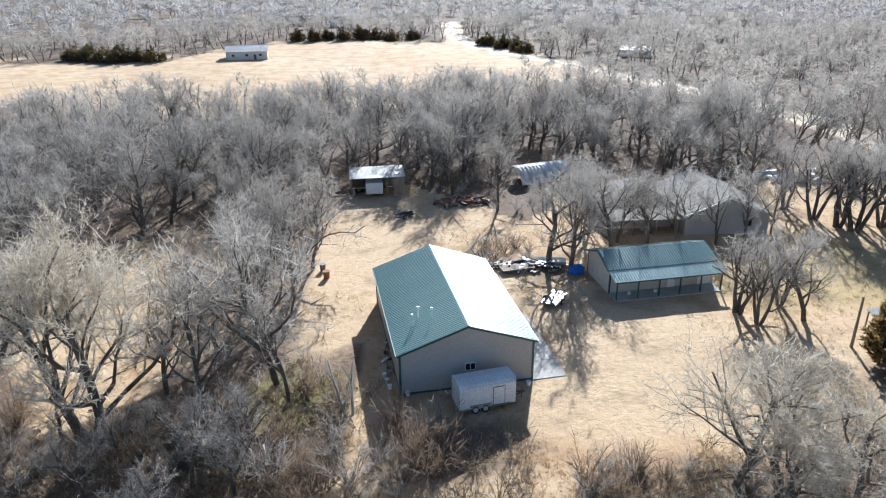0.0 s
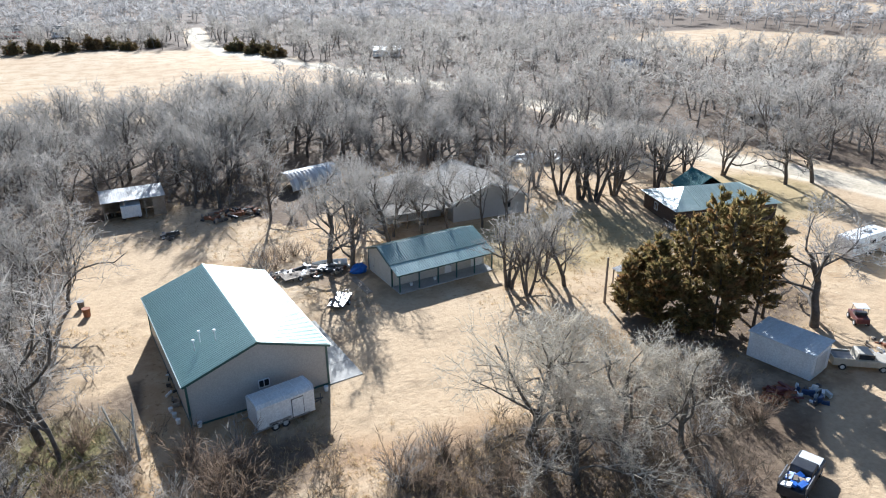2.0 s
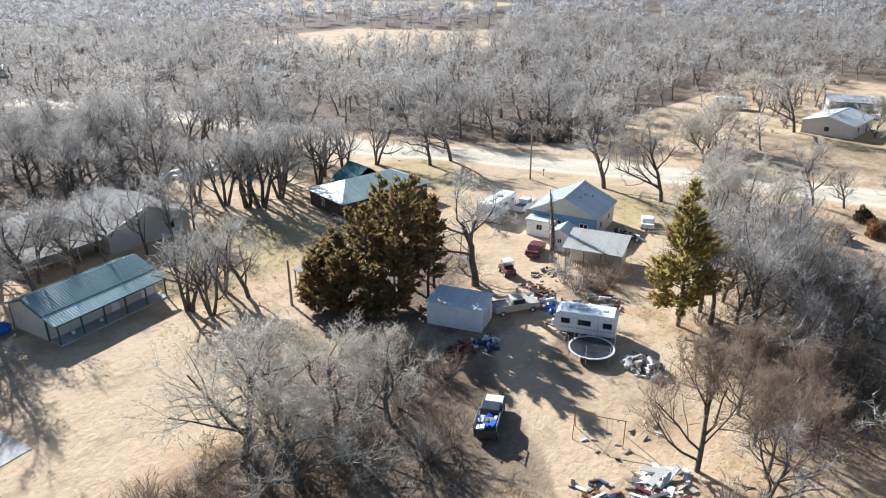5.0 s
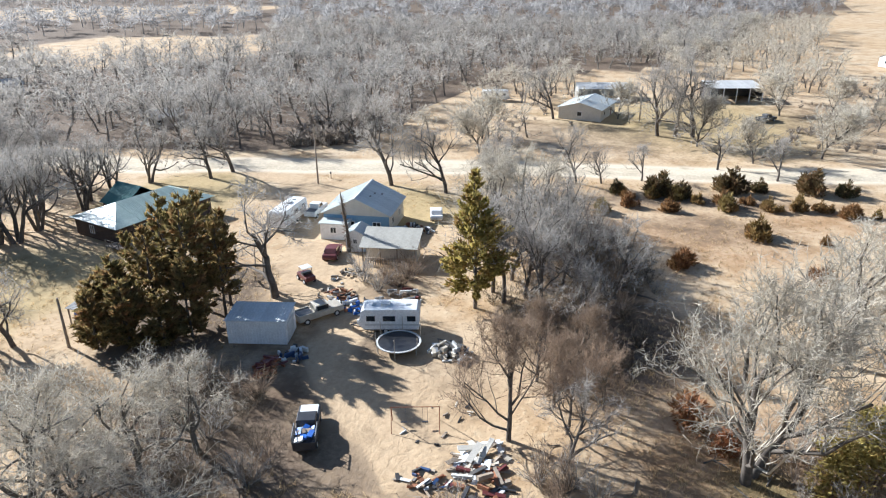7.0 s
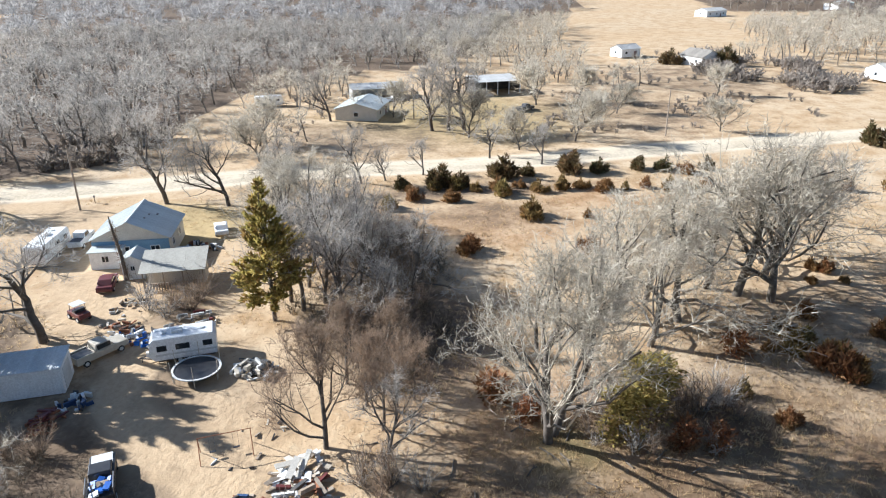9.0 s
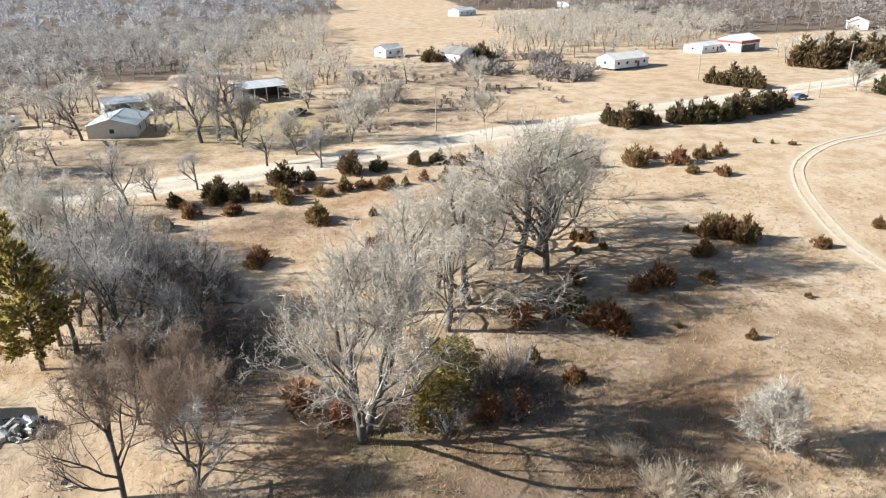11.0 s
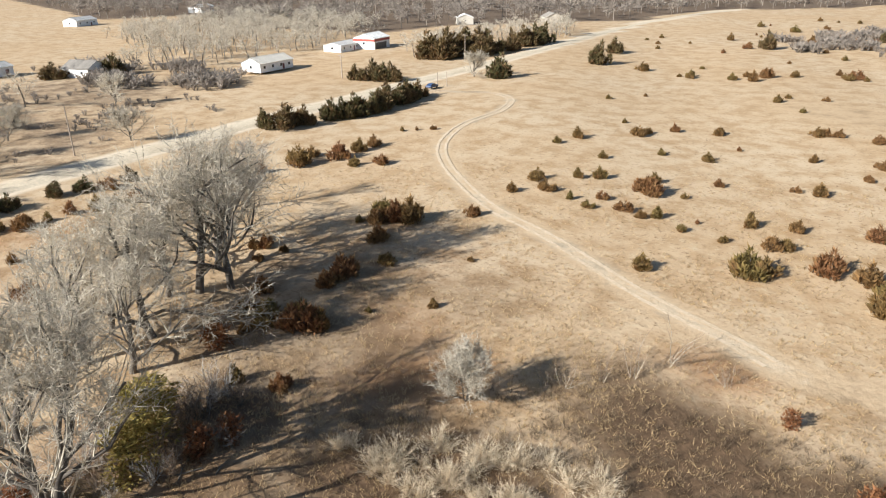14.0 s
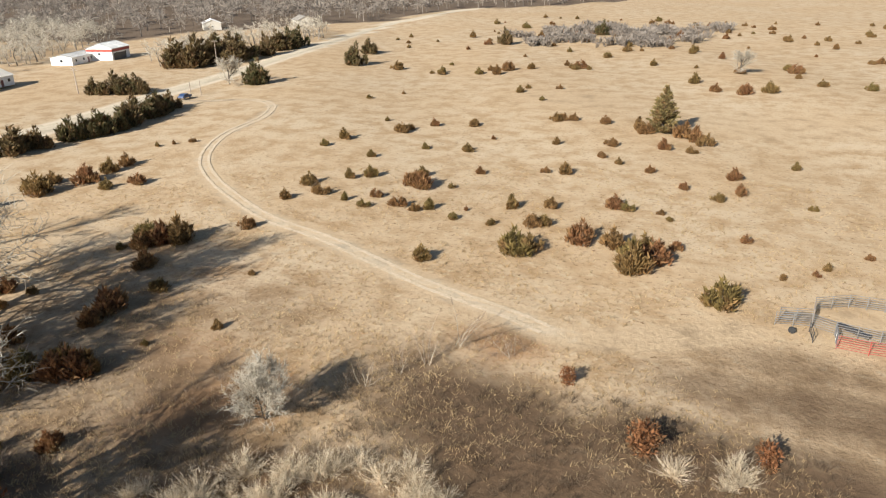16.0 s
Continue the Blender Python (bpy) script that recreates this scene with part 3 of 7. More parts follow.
def juniper(name, seed, height, wide, count, material, label, category="bush", fine=0.16):
    """A bush of several pointed plumes that lean outwards from one foot, down to the ground."""
    rng = np.random.default_rng(seed)
    n = 16
    a = rng.uniform(0, 2 * pi, n)
    foot = np.stack([np.cos(a), np.sin(a)], 1) * wide * np.sqrt(rng.uniform(0, 1, (n, 1))) * 0.62
    tall = height * (1.0 - 0.95 * np.linalg.norm(foot, axis=1) / wide) * rng.uniform(0.62, 1.0, n)
    tall[0], foot[0] = height * 0.9, foot[0] * 0.3
    k = rng.integers(0, n, count)
    t = rng.uniform(0, 0.9, (count, 1))
    d = rng.normal(0, 1, (count, 2))
    d = d / np.linalg.norm(d, axis=1, keepdims=True)
    r = wide * 0.40 * (1 - t) ** 0.9 * np.minimum(1, 0.6 + 2.5 * t) * rng.uniform(0.45, 1.05, (count, 1))
    p = np.concatenate([foot[k] * (1 + 0.35 * t) + d * r, tall[k, None] * t], 1)
    out = unit_rows(np.concatenate([d * 0.5 + foot[k] / wide * 0.35, np.full((count, 1), 0.9)], 1) + rng.normal(0, 0.28, (count, 3)))
    ln = height * fine * rng.uniform(0.5, 1.6, (count, 1))
    side = unit_rows(np.cross(out, rng.normal(0, 1, (count, 3)))) * ln * 0.2
    p[:, 2] = np.maximum(p[:, 2], 0.02)
    V = np.stack([p - side, p + side, p + out * ln], 1).reshape(-1, 3)
    V[:, 2] = np.maximum(V[:, 2], 0.01)
    ob = thing(name, 0, 0, 0, label, category)
    part("crown", np_mesh("crown", V, np.arange(len(V)).reshape(-1, 3), material), material, ob)
    rows = [(0, 0, -0.05, *(foot[i] * 0.8), tall[i] * 0.6, 0.05, 0.02, 0) for i in range(n)]
    V, F = tubes(np.array(rows), 4)
    part("trunk", np_mesh("trunk", V, F, BARK), BARK, ob)
    return ob


def conifer(name, seed, height, wide, branches, size, material, label, low=0.1, full=0.75, lift=0.25):
    """A cedar: a straight stem, ragged tiers of rising branches and flat sprays of needles along them."""
    rng = np.random.default_rng(seed)
    stem, V = [], []
    r = height * 0.015 + 0.03
    n = 5
    top = 0.97 * height
    bend = rng.normal(0, 0.012 * height, (n + 1, 2)) * np.linspace(0, 1, n + 1)[:, None]
    for i in range(n):
        stem.append((*bend[i], top * i / n - 0.1, *bend[i + 1], top * (i + 1) / n - 0.1, r * (1 - 0.9 * i / n), r * (1 - 0.9 * (i + 1) / n), 0))
    lobe = rng.uniform(0, 2 * pi, 3)
    for b in range(branches):
        h = rng.uniform(0, 1) ** 1.15
        a = rng.uniform(0, 2 * pi)
        uneven = 1 + 0.16 * sin(2 * a + lobe[0] + 5 * h) + 0.14 * sin(3 * a + lobe[1] - 7 * h)
        ln = wide * (1 - h) ** full * min(1, 0.55 + 3 * h) * uneven * rng.uniform(0.62, 1.08) + 0.12 * wide * rng.random()
        z = height * (low + (0.95 - low) * h)
        c = np.array([*(bend[-1] * h), z])
        d = unit(np.array([cos(a), sin(a), lift + 0.9 * h + rng.normal(0, 0.12)]))
        if b % 3 == 0:
            stem.append((*c, *(c + d * ln * 0.85), r * 0.28 * (1.1 - h), r * 0.08, 1))
        m = max(int(ln / size * 9), 6)
        u = rng.uniform(0.22, 1.0, (m, 1)) ** 0.75
        p = c + d * ln * u + rng.normal(0, 0.13, (m, 3)) * (0.35 + 0.75 * (1 - u)) * (ln * 0.75) * (1, 1, 0.7)
        out = unit_rows(d + rng.normal(0, 0.5, (m, 3)) + (0, 0, 0.25))
        s = size * rng.uniform(0.6, 1.35, (m, 1))
        side = unit_rows(np.cross(out, rng.normal(0, 1, (m, 3)))) * s * 0.36
        V.append(np.stack([p - side, p + side, p + out * s * 1.5], 1).reshape(-1, 3))
    V = np.concatenate(V)
    V[:, 2] = np.maximum(V[:, 2], 0.02)
    ob = thing(name, 0, 0, 0, label, "tree")
    part("crown", np_mesh("crown", V, np.arange(len(V)).reshape(-1, 3), material), material, ob)
    V, F = tubes(np.array(stem), 5)
    part("trunk", np_mesh("trunk", V, F, BARK), BARK, ob)
    return ob


def needle_mass(seed, height, wide, count, size, cone=1.0, low=0.05):
    """Tufts of needles on many lobes that make up an uneven cone or mound, as vertices and triangles."""
    rng = np.random.default_rng(seed)
    n = 80 if cone > 0.5 and height > 4 else 26 if height > 4 else 17
    h = np.sort(rng.uniform(0, 1, n))
    a = rng.uniform(0, 2 * pi, n)
    if cone > 0.5:
        r = wide * (1 - h) ** 0.8 * rng.uniform(0.25, 0.95, n)
        big = wide * (0.11 + 0.17 * (1 - h)) * rng.uniform(0.7, 1.3, n)
    else:
        r = wide * np.sqrt(np.clip(1 - h ** 2, 0, 1)) * rng.uniform(0.1, 0.7, n)
        big = wide * rng.uniform(0.34, 0.58, n)
    c = np.stack([r * np.cos(a), r * np.sin(a), height * (low + (0.97 - low) * h) - big * 0.25], 1)
    c[:, 2] = np.maximum(c[:, 2], big * 0.5)
    k = rng.choice(n, count, p=big ** 1.6 / (big ** 1.6).sum())
    d = rng.normal(0, 1, (count, 3))
    d = d / np.linalg.norm(d, axis=1, keepdims=True)
    p = c[k] + d * big[k, None] * rng.uniform(0.45, 1.0, (count, 1)) * (1.0, 1.0, 0.75)
    p[:, 2] = np.maximum(p[:, 2], 0.02)
    out = d + rng.normal(0, 0.5, (count, 3)) + (0, 0, 0.35)
    out = out / np.linalg.norm(out, axis=1, keepdims=True)
    s = size * rng.uniform(0.6, 1.4, (count, 1))
    side = np.cross(out, rng.normal(0, 1, (count, 3)))
    side = side / np.linalg.norm(side, axis=1, keepdims=True) * s * 0.4
    V = np.stack([p - side, p + side, p + out * s * 1.5], 1).reshape(-1, 3)
    return V, np.arange(len(V)).reshape(-1, 3)


def evergreen(name, seed, height, wide, count, size, material, label, category="tree", cone=1.0, low=0.05, bole=True):
    ob = thing(name, 0, 0, 0, label, category)
    V, F = needle_mass(seed, height, wide, count, size, cone, low)
    part("crown", np_mesh("crown", V, F, material), material, ob)
    rng = np.random.default_rng(seed)
    rows, n = [], 4
    r = height * 0.016 + 0.03
    for i in range(n):
        rows.append((0, 0, height * 0.88 * i / n - 0.1, 0, 0, height * 0.88 * (i + 1) / n - 0.1, r * (1 - i / n * 0.9), r * (1 - (i + 1) / n * 0.9), 0))
    for i in range(8 if bole else 4):
        a, z = rng.uniform(0, 2 * pi), height * rng.uniform(0.1, 0.7)
        ln = wide * (1 - z / height) * 0.8
        rows.append((0, 0, z, ln * cos(a), ln * sin(a), z + ln * 0.35, r * 0.35, r * 0.12, 1))
    V, F = tubes(np.array(rows), 5)
    part("trunk", np_mesh("trunk", V, F, BARK), BARK, ob)
    return ob


def shrub(name, seed, height, stems, twig, width, label, twigs=7, bark=None, splay=0.75, stout=0.028):
    rng = np.random.default_rng(seed)
    rows, fine = [], []
    for k in range(stems):
        a, t = rng.uniform(0, 2 * pi), rng.uniform(0.1, splay)
        p = np.array([cos(a), sin(a), 0]) * rng.uniform(0, 0.25) * height * 0.5
        d = unit(np.array([cos(a) * t, sin(a) * t, 1.0]))
        ln = height * rng.uniform(0.6, 1.0)
        for i in range(3):
            d = unit(d + rng.normal(0, 0.15, 3))
            q = p + d * ln / 3
            rows.append((*p, *q, stout * (1 - i / 4), stout * (1 - (i + 1) / 4), 2))
            for _ in range(twigs):
                c = p + (q - p) * rng.uniform(0, 1)
                td = unit(d + rng.normal(0, 0.5, 3))
                fine.append((*c, *(c + td * height * rng.uniform(0.15, 0.4))))
            p = q
    ob = thing(name, 0, 0, 0, label, "shrub")
    V, F = tubes(np.array(rows), 3)
    part("stem", np_mesh("stem", V, F, bark or BARK), bark or BARK, ob)
    V, F = blades(np.array(fine), width, rng)
    part("crown", np_mesh("crown", V, F, twig), twig, ob)
    return ob


used = set()


def plant(proto, x, y, height, base, turn, group="", label="", wide=1.0):
    """Stands a copy of a plant of height base at a place, grown to the given height; the first copy is the plant itself."""
    z = float(relief(np.array(x), np.array(y)))
    k = height / base
    m = pose(x, y, z, 0, 0, turn)
    if proto.name not in used:
        used.add(proto.name)
        ob = proto
        ob.matrix_world = m
    else:
        ob = copy_thing(proto, m)
    ob.scale = (k * wide, k * wide, k)
    return tagged(ob, label, "", group)


rnd = random.Random(11)
GREY = "leafless grey-barked deciduous tree with a fine twiggy crown"
PALE = "leafless cottonwood with pale sunlit limbs and twigs"
old = [bare_tree("tree", s, 20, 0.40, BARK, PALE_TWIG, 0.04, "old spreading leafless cottonwood with crooked pale limbs", PALE_LIMB, levels=3, kids=(10, 7, 6), twigs=6, twig_len=0.9, stems=2, spread=1.0, clear=0.2, up=0.13, wob=0.25, crook=0.8, heft=0.62) for s in (36, 38)]
lone = [conifer("cedar_tree", 78, 16, 4.6, 150, 0.36, GOLD_CEDAR, "tall yellow-green cedar with a full pyramid crown", low=0.1, full=0.85)]
russet = [bare_tree("tree", s, 12, 0.24, BARK, RED_TWIG, 0.035, "leafless brownish tree with a dense twiggy crown", levels=3, kids=(9, 6, 5), twigs=5, twig_len=1.0, spread=1.15, clear=0.18, wob=0.24) for s in (25, 26)]
hero = [bare_tree("tree", s, 14, 0.34, BARK, TWIG, 0.038, GREY, levels=3, kids=(8, 6, 5), twigs=4, twig_len=0.95, spread=1.1, up=0.07, wob=0.25) for s in (21, 22, 23)]
pale = [bare_tree("tree", s, 16, 0.38, PALE_BARK, PALE_TWIG, 0.04, PALE, PALE_LIMB, levels=3, kids=(9, 7, 6), twigs=5, twig_len=0.85, spread=1.15, clear=0.14, up=0.06, wob=0.3, lean=0.16) for s in (31, 32, 33)]
slim = [bare_tree("tree", s, 13, 0.23, BARK, TWIG, 0.042, "slender leafless grey tree with upright branches", levels=2, kids=(10, 8), twigs=6, twig_len=1.25, spread=1.1, clear=0.28, up=0.09, wob=0.24) for s in (41, 42, 43, 44, 45)]
forked = [bare_tree("tree", s, 12, 0.27, BARK, TWIG, 0.042, "dark leafless tree forking into leaning stems", levels=2, kids=(6, 6), twigs=6, twig_len=1.2, stems=3, spread=1.0, clear=0.4, up=0.1, wob=0.24) for s in (51, 52)]
small_tree = [bare_tree("tree", s, 6, 0.09, PALE_BARK, PALE_TWIG, 0.032, "small pale leafless tree standing in dry grass", PALE_LIMB, levels=2, kids=(13, 8), twigs=10, twig_len=0.7, stems=1, spread=0.95, clear=0.12, up=0.12, wob=0.22) for s in (61, 62)]
cedar = [conifer("cedar_tree", s, 12, 2.3, 74, 0.32, CEDAR, "olive green cedar with a ragged conical crown", low=0.22, full=0.5) for s in (71, 72, 73)]
low_cedar = [conifer("cedar_tree", 70, 8, 2.4, 90, 0.34, CEDAR, "rusty olive young cedar at the edge of the row", low=0.06, full=0.6)]
field_cedar = [conifer("cedar_tree", 79, 10, 3.4, 210, 0.34, OLIVE_CEDAR, "broad dull olive cedar on the open field", low=0.01, full=0.85)]
dark_cedar = [juniper("cedar_tree", k, 7, w, 1900, DARK_CEDAR, "dense dark cedar along the gravel road", "tree", 0.11) for k, w in ((75, 2.9), (76, 3.6), (77, 3.2))]
understorey_cedar = [evergreen("cedar_tree", 74, 12, 3.0, 1900, 0.34, GOLD_CEDAR, "low olive cedar thicket under the cottonwood", cone=0.0, low=0.02)]
bush = [juniper("juniper_bush", s, 2.4, w, n, JUNIPER, "small brown-green juniper bush in dry grass") for s, w, n in ((81, 1.15, 900), (82, 2.0, 1150), (83, 1.6, 1000), (84, 1.8, 1050), (85, 1.3, 950))]
rusty = [evergreen("rusty_bush", 88, 2.4, 1.5, 620, 0.22, RUST_LEAF, "rust-coloured bush still holding dead leaves", "bush", 0.0, 0.02, False)]
brush = [shrub("shrub", s, 3.2, 16, t, 0.034, "tangled leafless grey-brown brush") for s, t in ((91, TWIG), (92, RED_TWIG), (93, RED_TWIG))]
plume = [shrub("shrub", s, 2.2, 54, PALE_STRAW, 0.022, "pale bleached brush with fine straw-coloured stems", 6, PALE_STRAW, 1.7, 0.013) for s in (95, 96, 97)]
puff = [bare_tree("tree", 98, 6.8, 0.08, PALE_BARK, PALE_TWIG, 0.034, "small pale leafless tree with a dense rounded crown", PALE_LIMB, levels=2, kids=(9, 8), twigs=9, twig_len=0.75, stems=4, spread=0.95, clear=0.15, up=0.1, wob=0.24)]
sapling = [shrub("shrub", s, 4.0, 5, RED_TWIG, 0.03, "thin leafless sapling with pale stems", 9, PALE_LIMB, 0.5) for s in (99, 100)]
HEIGHT = {}
for group_of, h in ((old, 20), (lone, 16), (russet, 12), (hero, 14), (pale, 16), (slim, 13), (forked, 12), (small_tree, 6), (cedar, 12), (understorey_cedar, 12), (field_cedar, 10), (low_cedar, 8), (puff, 6.8), (sapling, 4.0), (dark_cedar, 7), (bush, 2.4), (rusty, 2.4), (brush, 3.2), (plume, 2.2)):
    for ob in group_of:
        HEIGHT[ob.name] = h
taken = []


def stand(kind, rows, group, wide=1.0, grow_by=1.0, note=True):
    for x, y, h in rows:
        proto = kind[rnd.randrange(len(kind))]
        plant(proto, x, y, h * grow_by, HEIGHT[proto.name], rnd.uniform(0, 360), group, wide=wide * rnd.uniform(0.88, 1.12))
        if note:
            taken.append((x, y))


# trees that stand apart
stand(old, [(46.5, -4.3, 19.5), (-28.9, 46.3, 21)], "old cottonwoods")
stand(pale, [(67.4, -19.0, 17.5), (74.2, -27, 21.5), (73, -30.4, 20.5), (79.5, -31.8, 18), (66.6, -12.5, 16), (72.2, -16.4, 13), (84, -33, 15),
             (62, -15, 13), (76, -24, 16), (88, -38, 14), (84, 30, 15), (88.5, 27, 14), (79.5, 28, 15), (93, 24, 12), (21.4, 40.2, 13), (25, 41.4, 12), (28, 36.5, 11.5), (23, 35, 10), (33, 36, 10)], "pale cottonwoods", wide=1.1)
stand(russet, [(43.9, 13.7, 12), (49.8, 11.5, 9), (46.5, 9.5, 8.5), (53, 14, 9), (51, 7.5, 7), (56, 11, 8)], "brownish trees by the yard")
stand(hero, [(72.7, 10.4, 11.5), (102, 54.5, 17), (101.5, 44, 13), (93.6, 87, 13), (98.5, 86, 14),
             (157.4, 13.2, 21), (156.4, 16.8, 19), (158.5, 9.6, 20), (164.6, 42.6, 15), (108.6, 35.9, 12), (104.7, 37.6, 10), (211, 64, 11), (114.8, 25, 11), (120.7, 14.8, 7.5), (116.5, 21, 7.5), (13.5, 81, 15), (16, 79, 13.8), (22, 83, 13.5),
             (38.6, 65.2, 11), (29.4, 91, 9.5), (34.8, 90.5, 10), (-31.4, 46.3, 9), (-47.5, 68.2, 16), (133, 3, 10), (129, -7, 9), (99, -46, 12)], "bare trees round the yard")
stand(slim, [(-15.5, 54.2, 19), (-13.8, 51.2, 13), (-17.4, 60.3, 17), (-24.3, 70, 15), (-16.6, 80, 15), (65, 17, 13), (69, 20, 15), (73, 23, 14), (78, 22, 13), (74, 17, 12), (67, 22, 14),
             (62, 12, 10), (80, 15, 10), (87, 21, 11), (71, 14, 12), (76, 20, 13), (83, 19, 12), (69, 24, 14), (24, 88, 12), (28, 87.3, 11), (31.5, 86, 12), (37, 86.5, 11), (41.5, 88, 12), (46, 90, 11), (20, 91, 12), (22, 97, 12), (17.3, 85, 14), (8.6, 102, 14), (1.6, 110, 14.5), (-2, 114, 13.7), (-14, 116, 13), (41.8, 8.5, 9)], "slender bare trees")
stand(forked, [(32.2, 67, 10), (33.4, 64.6, 10), (37.6, 68.6, 9), (55, 96, 13), (57, 93, 13), (58.5, 91, 14), (63, 92.5, 14), (66, 96, 13), (72, 93.5, 12), (76, 97, 12), (80, 96, 11), (87.5, 95.5, 11),
               (61, 99, 13), (53, 101, 12), (69, 100, 12)], "forked trees by the log house")
stand(puff, [(37.2, -35.4, 6.8)], "")
stand(sapling, [(32.7, -43.6, 3.8), (29.0, -49.2, 4.3), (28.5, -53.6, 5.2), (22.5, -54.2, 3.0), (30.6, -46.5, 3.2), (34, -42.2, 2.6)], "saplings along the hollow")
stand(small_tree, [(26.5, -250, 9), (170, -165, 10), (140, -3, 10), (148, -15, 12), (165, -20, 10), (178, -28, 9), (150, 8, 12), (170, 28, 11), (187, -8, 12), (195, -20, 11), (158, -48, 9), (205, -60, 10), (128, 48, 10), (140, 52, 12)], "small pale trees", wide=1.3)
stand(cedar, [(50, 54.5, 14.7), (49, 50.6, 15.5), (52.5, 52, 14.5), (48.0, 57.4, 10.6), (54.6, 50.5, 12), (46.5, 53, 12.5), (51.5, 48.5, 12.5), (55.5, 54, 13)], "cedars by the white shed", wide=1.0)
stand(low_cedar, [(45, 56.7, 9), (41.5, 56.5, 7), (43, 53.5, 8), (47, 49.2, 9.5), (44.5, 50.5, 6.5), (43.6, 58.5, 7)], "cedars by the white shed", wide=1.1)
stand(lone, [(64.5, 24.5, 16.5)], "", wide=1.0)
stand(hero, [(58.2, 47, 14.5)], "", wide=1.35)
stand(field_cedar, [(31, -157.3, 10.5)], "", wide=1.25)
stand(dark_cedar, [(144, -78.8, 7.4), (147, -75, 6), (145, -91.7, 6.7), (143.6, -98.4, 7.4), (145, -104, 6.5), (147, -110, 8.5), (149.5, -117, 7), (152.2, -122.4, 7.2), (155, -128, 6), (144.5, -84, 6), (144, -95, 6.5), (146, -107, 7), (150.5, -120, 6.5), (186, -139, 7), (212, -188, 13), (211, -199, 13), (211, -212, 12), (214, -246, 11),
                   (189.3, -137, 8.3), (183, -140.2, 7.4), (193, -133, 6.5), (161, -167.8, 9.6), (158.6, -219, 10.3), (173.5, -250, 8), (134.3, -302, 9),
                   (215.7, -184.4, 13), (208.6, -204.8, 14), (214.8, -193.2, 14), (208.4, -224, 11), (215.3, -254, 11), (213, -238, 11), (222, -212, 12), (105, -356, 9)], "dark cedars along the road", wide=1.1)
stand(dark_cedar, [(113.9, 10.9, 5), (114.1, 7.5, 3.4), (119.5, 0.2, 5.2), (121.6, -4.3, 3), (123.8, -12.1, 5.3), (124.1, -17.3, 3.4), (126.4, -24.7, 3.4), (126, -29.2, 3.4), (127, -37.1, 3.2), (112, 17.5, 3), (262, -78, 9), (268, -60, 7)], "dark cedars along the road", wide=1.25)
stand(dark_cedar, [(-150, 292, 9), (-143, 290, 10), (-136, 288, 9), (-129, 285, 10), (-122, 286, 8), (-115, 284, 9), (-147, 300, 10), (-132, 296, 9), (-62, 350, 9), (-56, 356, 8), (-48, 352, 9), (-40, 360, 10),
                   (-32, 362, 9), (-24, 356, 8), (22, 335, 9), (28, 322, 9), (33, 312, 9), (36, 304, 8), (-70, 352, 9), (-14, 366, 9)], "cedars at the far field", wide=1.6, grow_by=0.8)
# juniper bushes on the open field
stand(bush, [(124.9, -32.6, 2.6), (101.7, 17.8, 2.8), (106, 14.4, 2.9), (106.4, 8.4, 2.6), (109.8, 0.1, 3.4), (99.1, -4.6, 3.6), (85.3, 4.5, 2.9), (86.3, -11.3, 2.8), (99.6, -12.7, 1.8),
             (53.8, -21.4, 2.3), (60.3, -32.3, 2.9), (63.3, -30.3, 2.5), (65.5, -28.6, 2.2), (62.2, -29.3, 2.4), (115.9, -64.9, 4.5), (118.8, -70.5, 2.7), (113.9, -72.8, 4.2),
             (115.4, -79.2, 3.5), (116.3, -84.1, 3.1), (104.6, -76.5, 2.4), (107, -72.3, 2.2), (115.6, -57.2, 2.8), (82.3, -38.3, 2.1), (81.9, -39.9, 2.2), (78.3, -36.8, 1.2), (78.5, -40.8, 1.3)], "juniper bushes")
stand(bush, [(80.2, -58.6, 3.6), (77.5, -59.2, 4), (76, -60.7, 4.4), (78.4, -57, 3.2), (73.3, -52.3, 2.5), (65.7, -39.2, 2.6), (66.9, -42.3, 3.5), (66.2, -28.8, 1.8), (63.2, -29.9, 2.5), (58.4, -31.6, 3.8), (57.2, -33, 3),
             (61.9, -26.5, 1.4), (69.4, -32.5, 2.6), (80.9, -55, 1.4), (52.6, -44.8, 1.4), (56.6, -38.9, 0.8), (65.6, -48.3, 2), (58.9, -56.8, 0.9), (49.8, -24.2, 2.2), (71.5, -69.2, 2.2), (74.4, -53.6, 2.1),
             (75.3, -82, 2.1), (76.7, -90.2, 2.4), (71.8, -87.1, 2.3), (90.9, -112.9, 1.9), (90.7, -119.4, 3), (77.5, -110.4, 1.9), (72.6, -96.4, 2.3), (69.9, -99.2, 2.8)], "juniper bushes")
stand(bush, [(66.2, -86.2, 1.8), (61.8, -85.2, 1.5), (62.7, -90, 1.8), (42.9, -71.2, 2.6), (60.6, -98.8, 3.3), (59.4, -98.1, 3.6), (62.1, -104.4, 2.3), (57.1, -88.1, 2.1), (53.7, -87.6, 1.6), (52, -89.3, 2.2),
             (122.9, -96.5, 1.3), (121.2, -99.4, 1.1), (118.8, -102.4, 1.3), (83.6, -131.8, 2.8), (83.3, -134.9, 1.9), (72, -122.2, 1.5), (54.1, -100.8, 1.2), (62.9, -124.5, 2), (53.5, -110.7, 1.8),
             (40.8, -95.8, 2.8), (34.9, -89.5, 2.6), (33.3, -91.1, 2), (32.9, -79.6, 3.9), (31.4, -81, 2.9), (35.3, -98.7, 2.3), (40.5, -87.4, 1.3), (46.6, -91.4, 0.9), (46.7, -86.9, 1.4)], "juniper bushes")
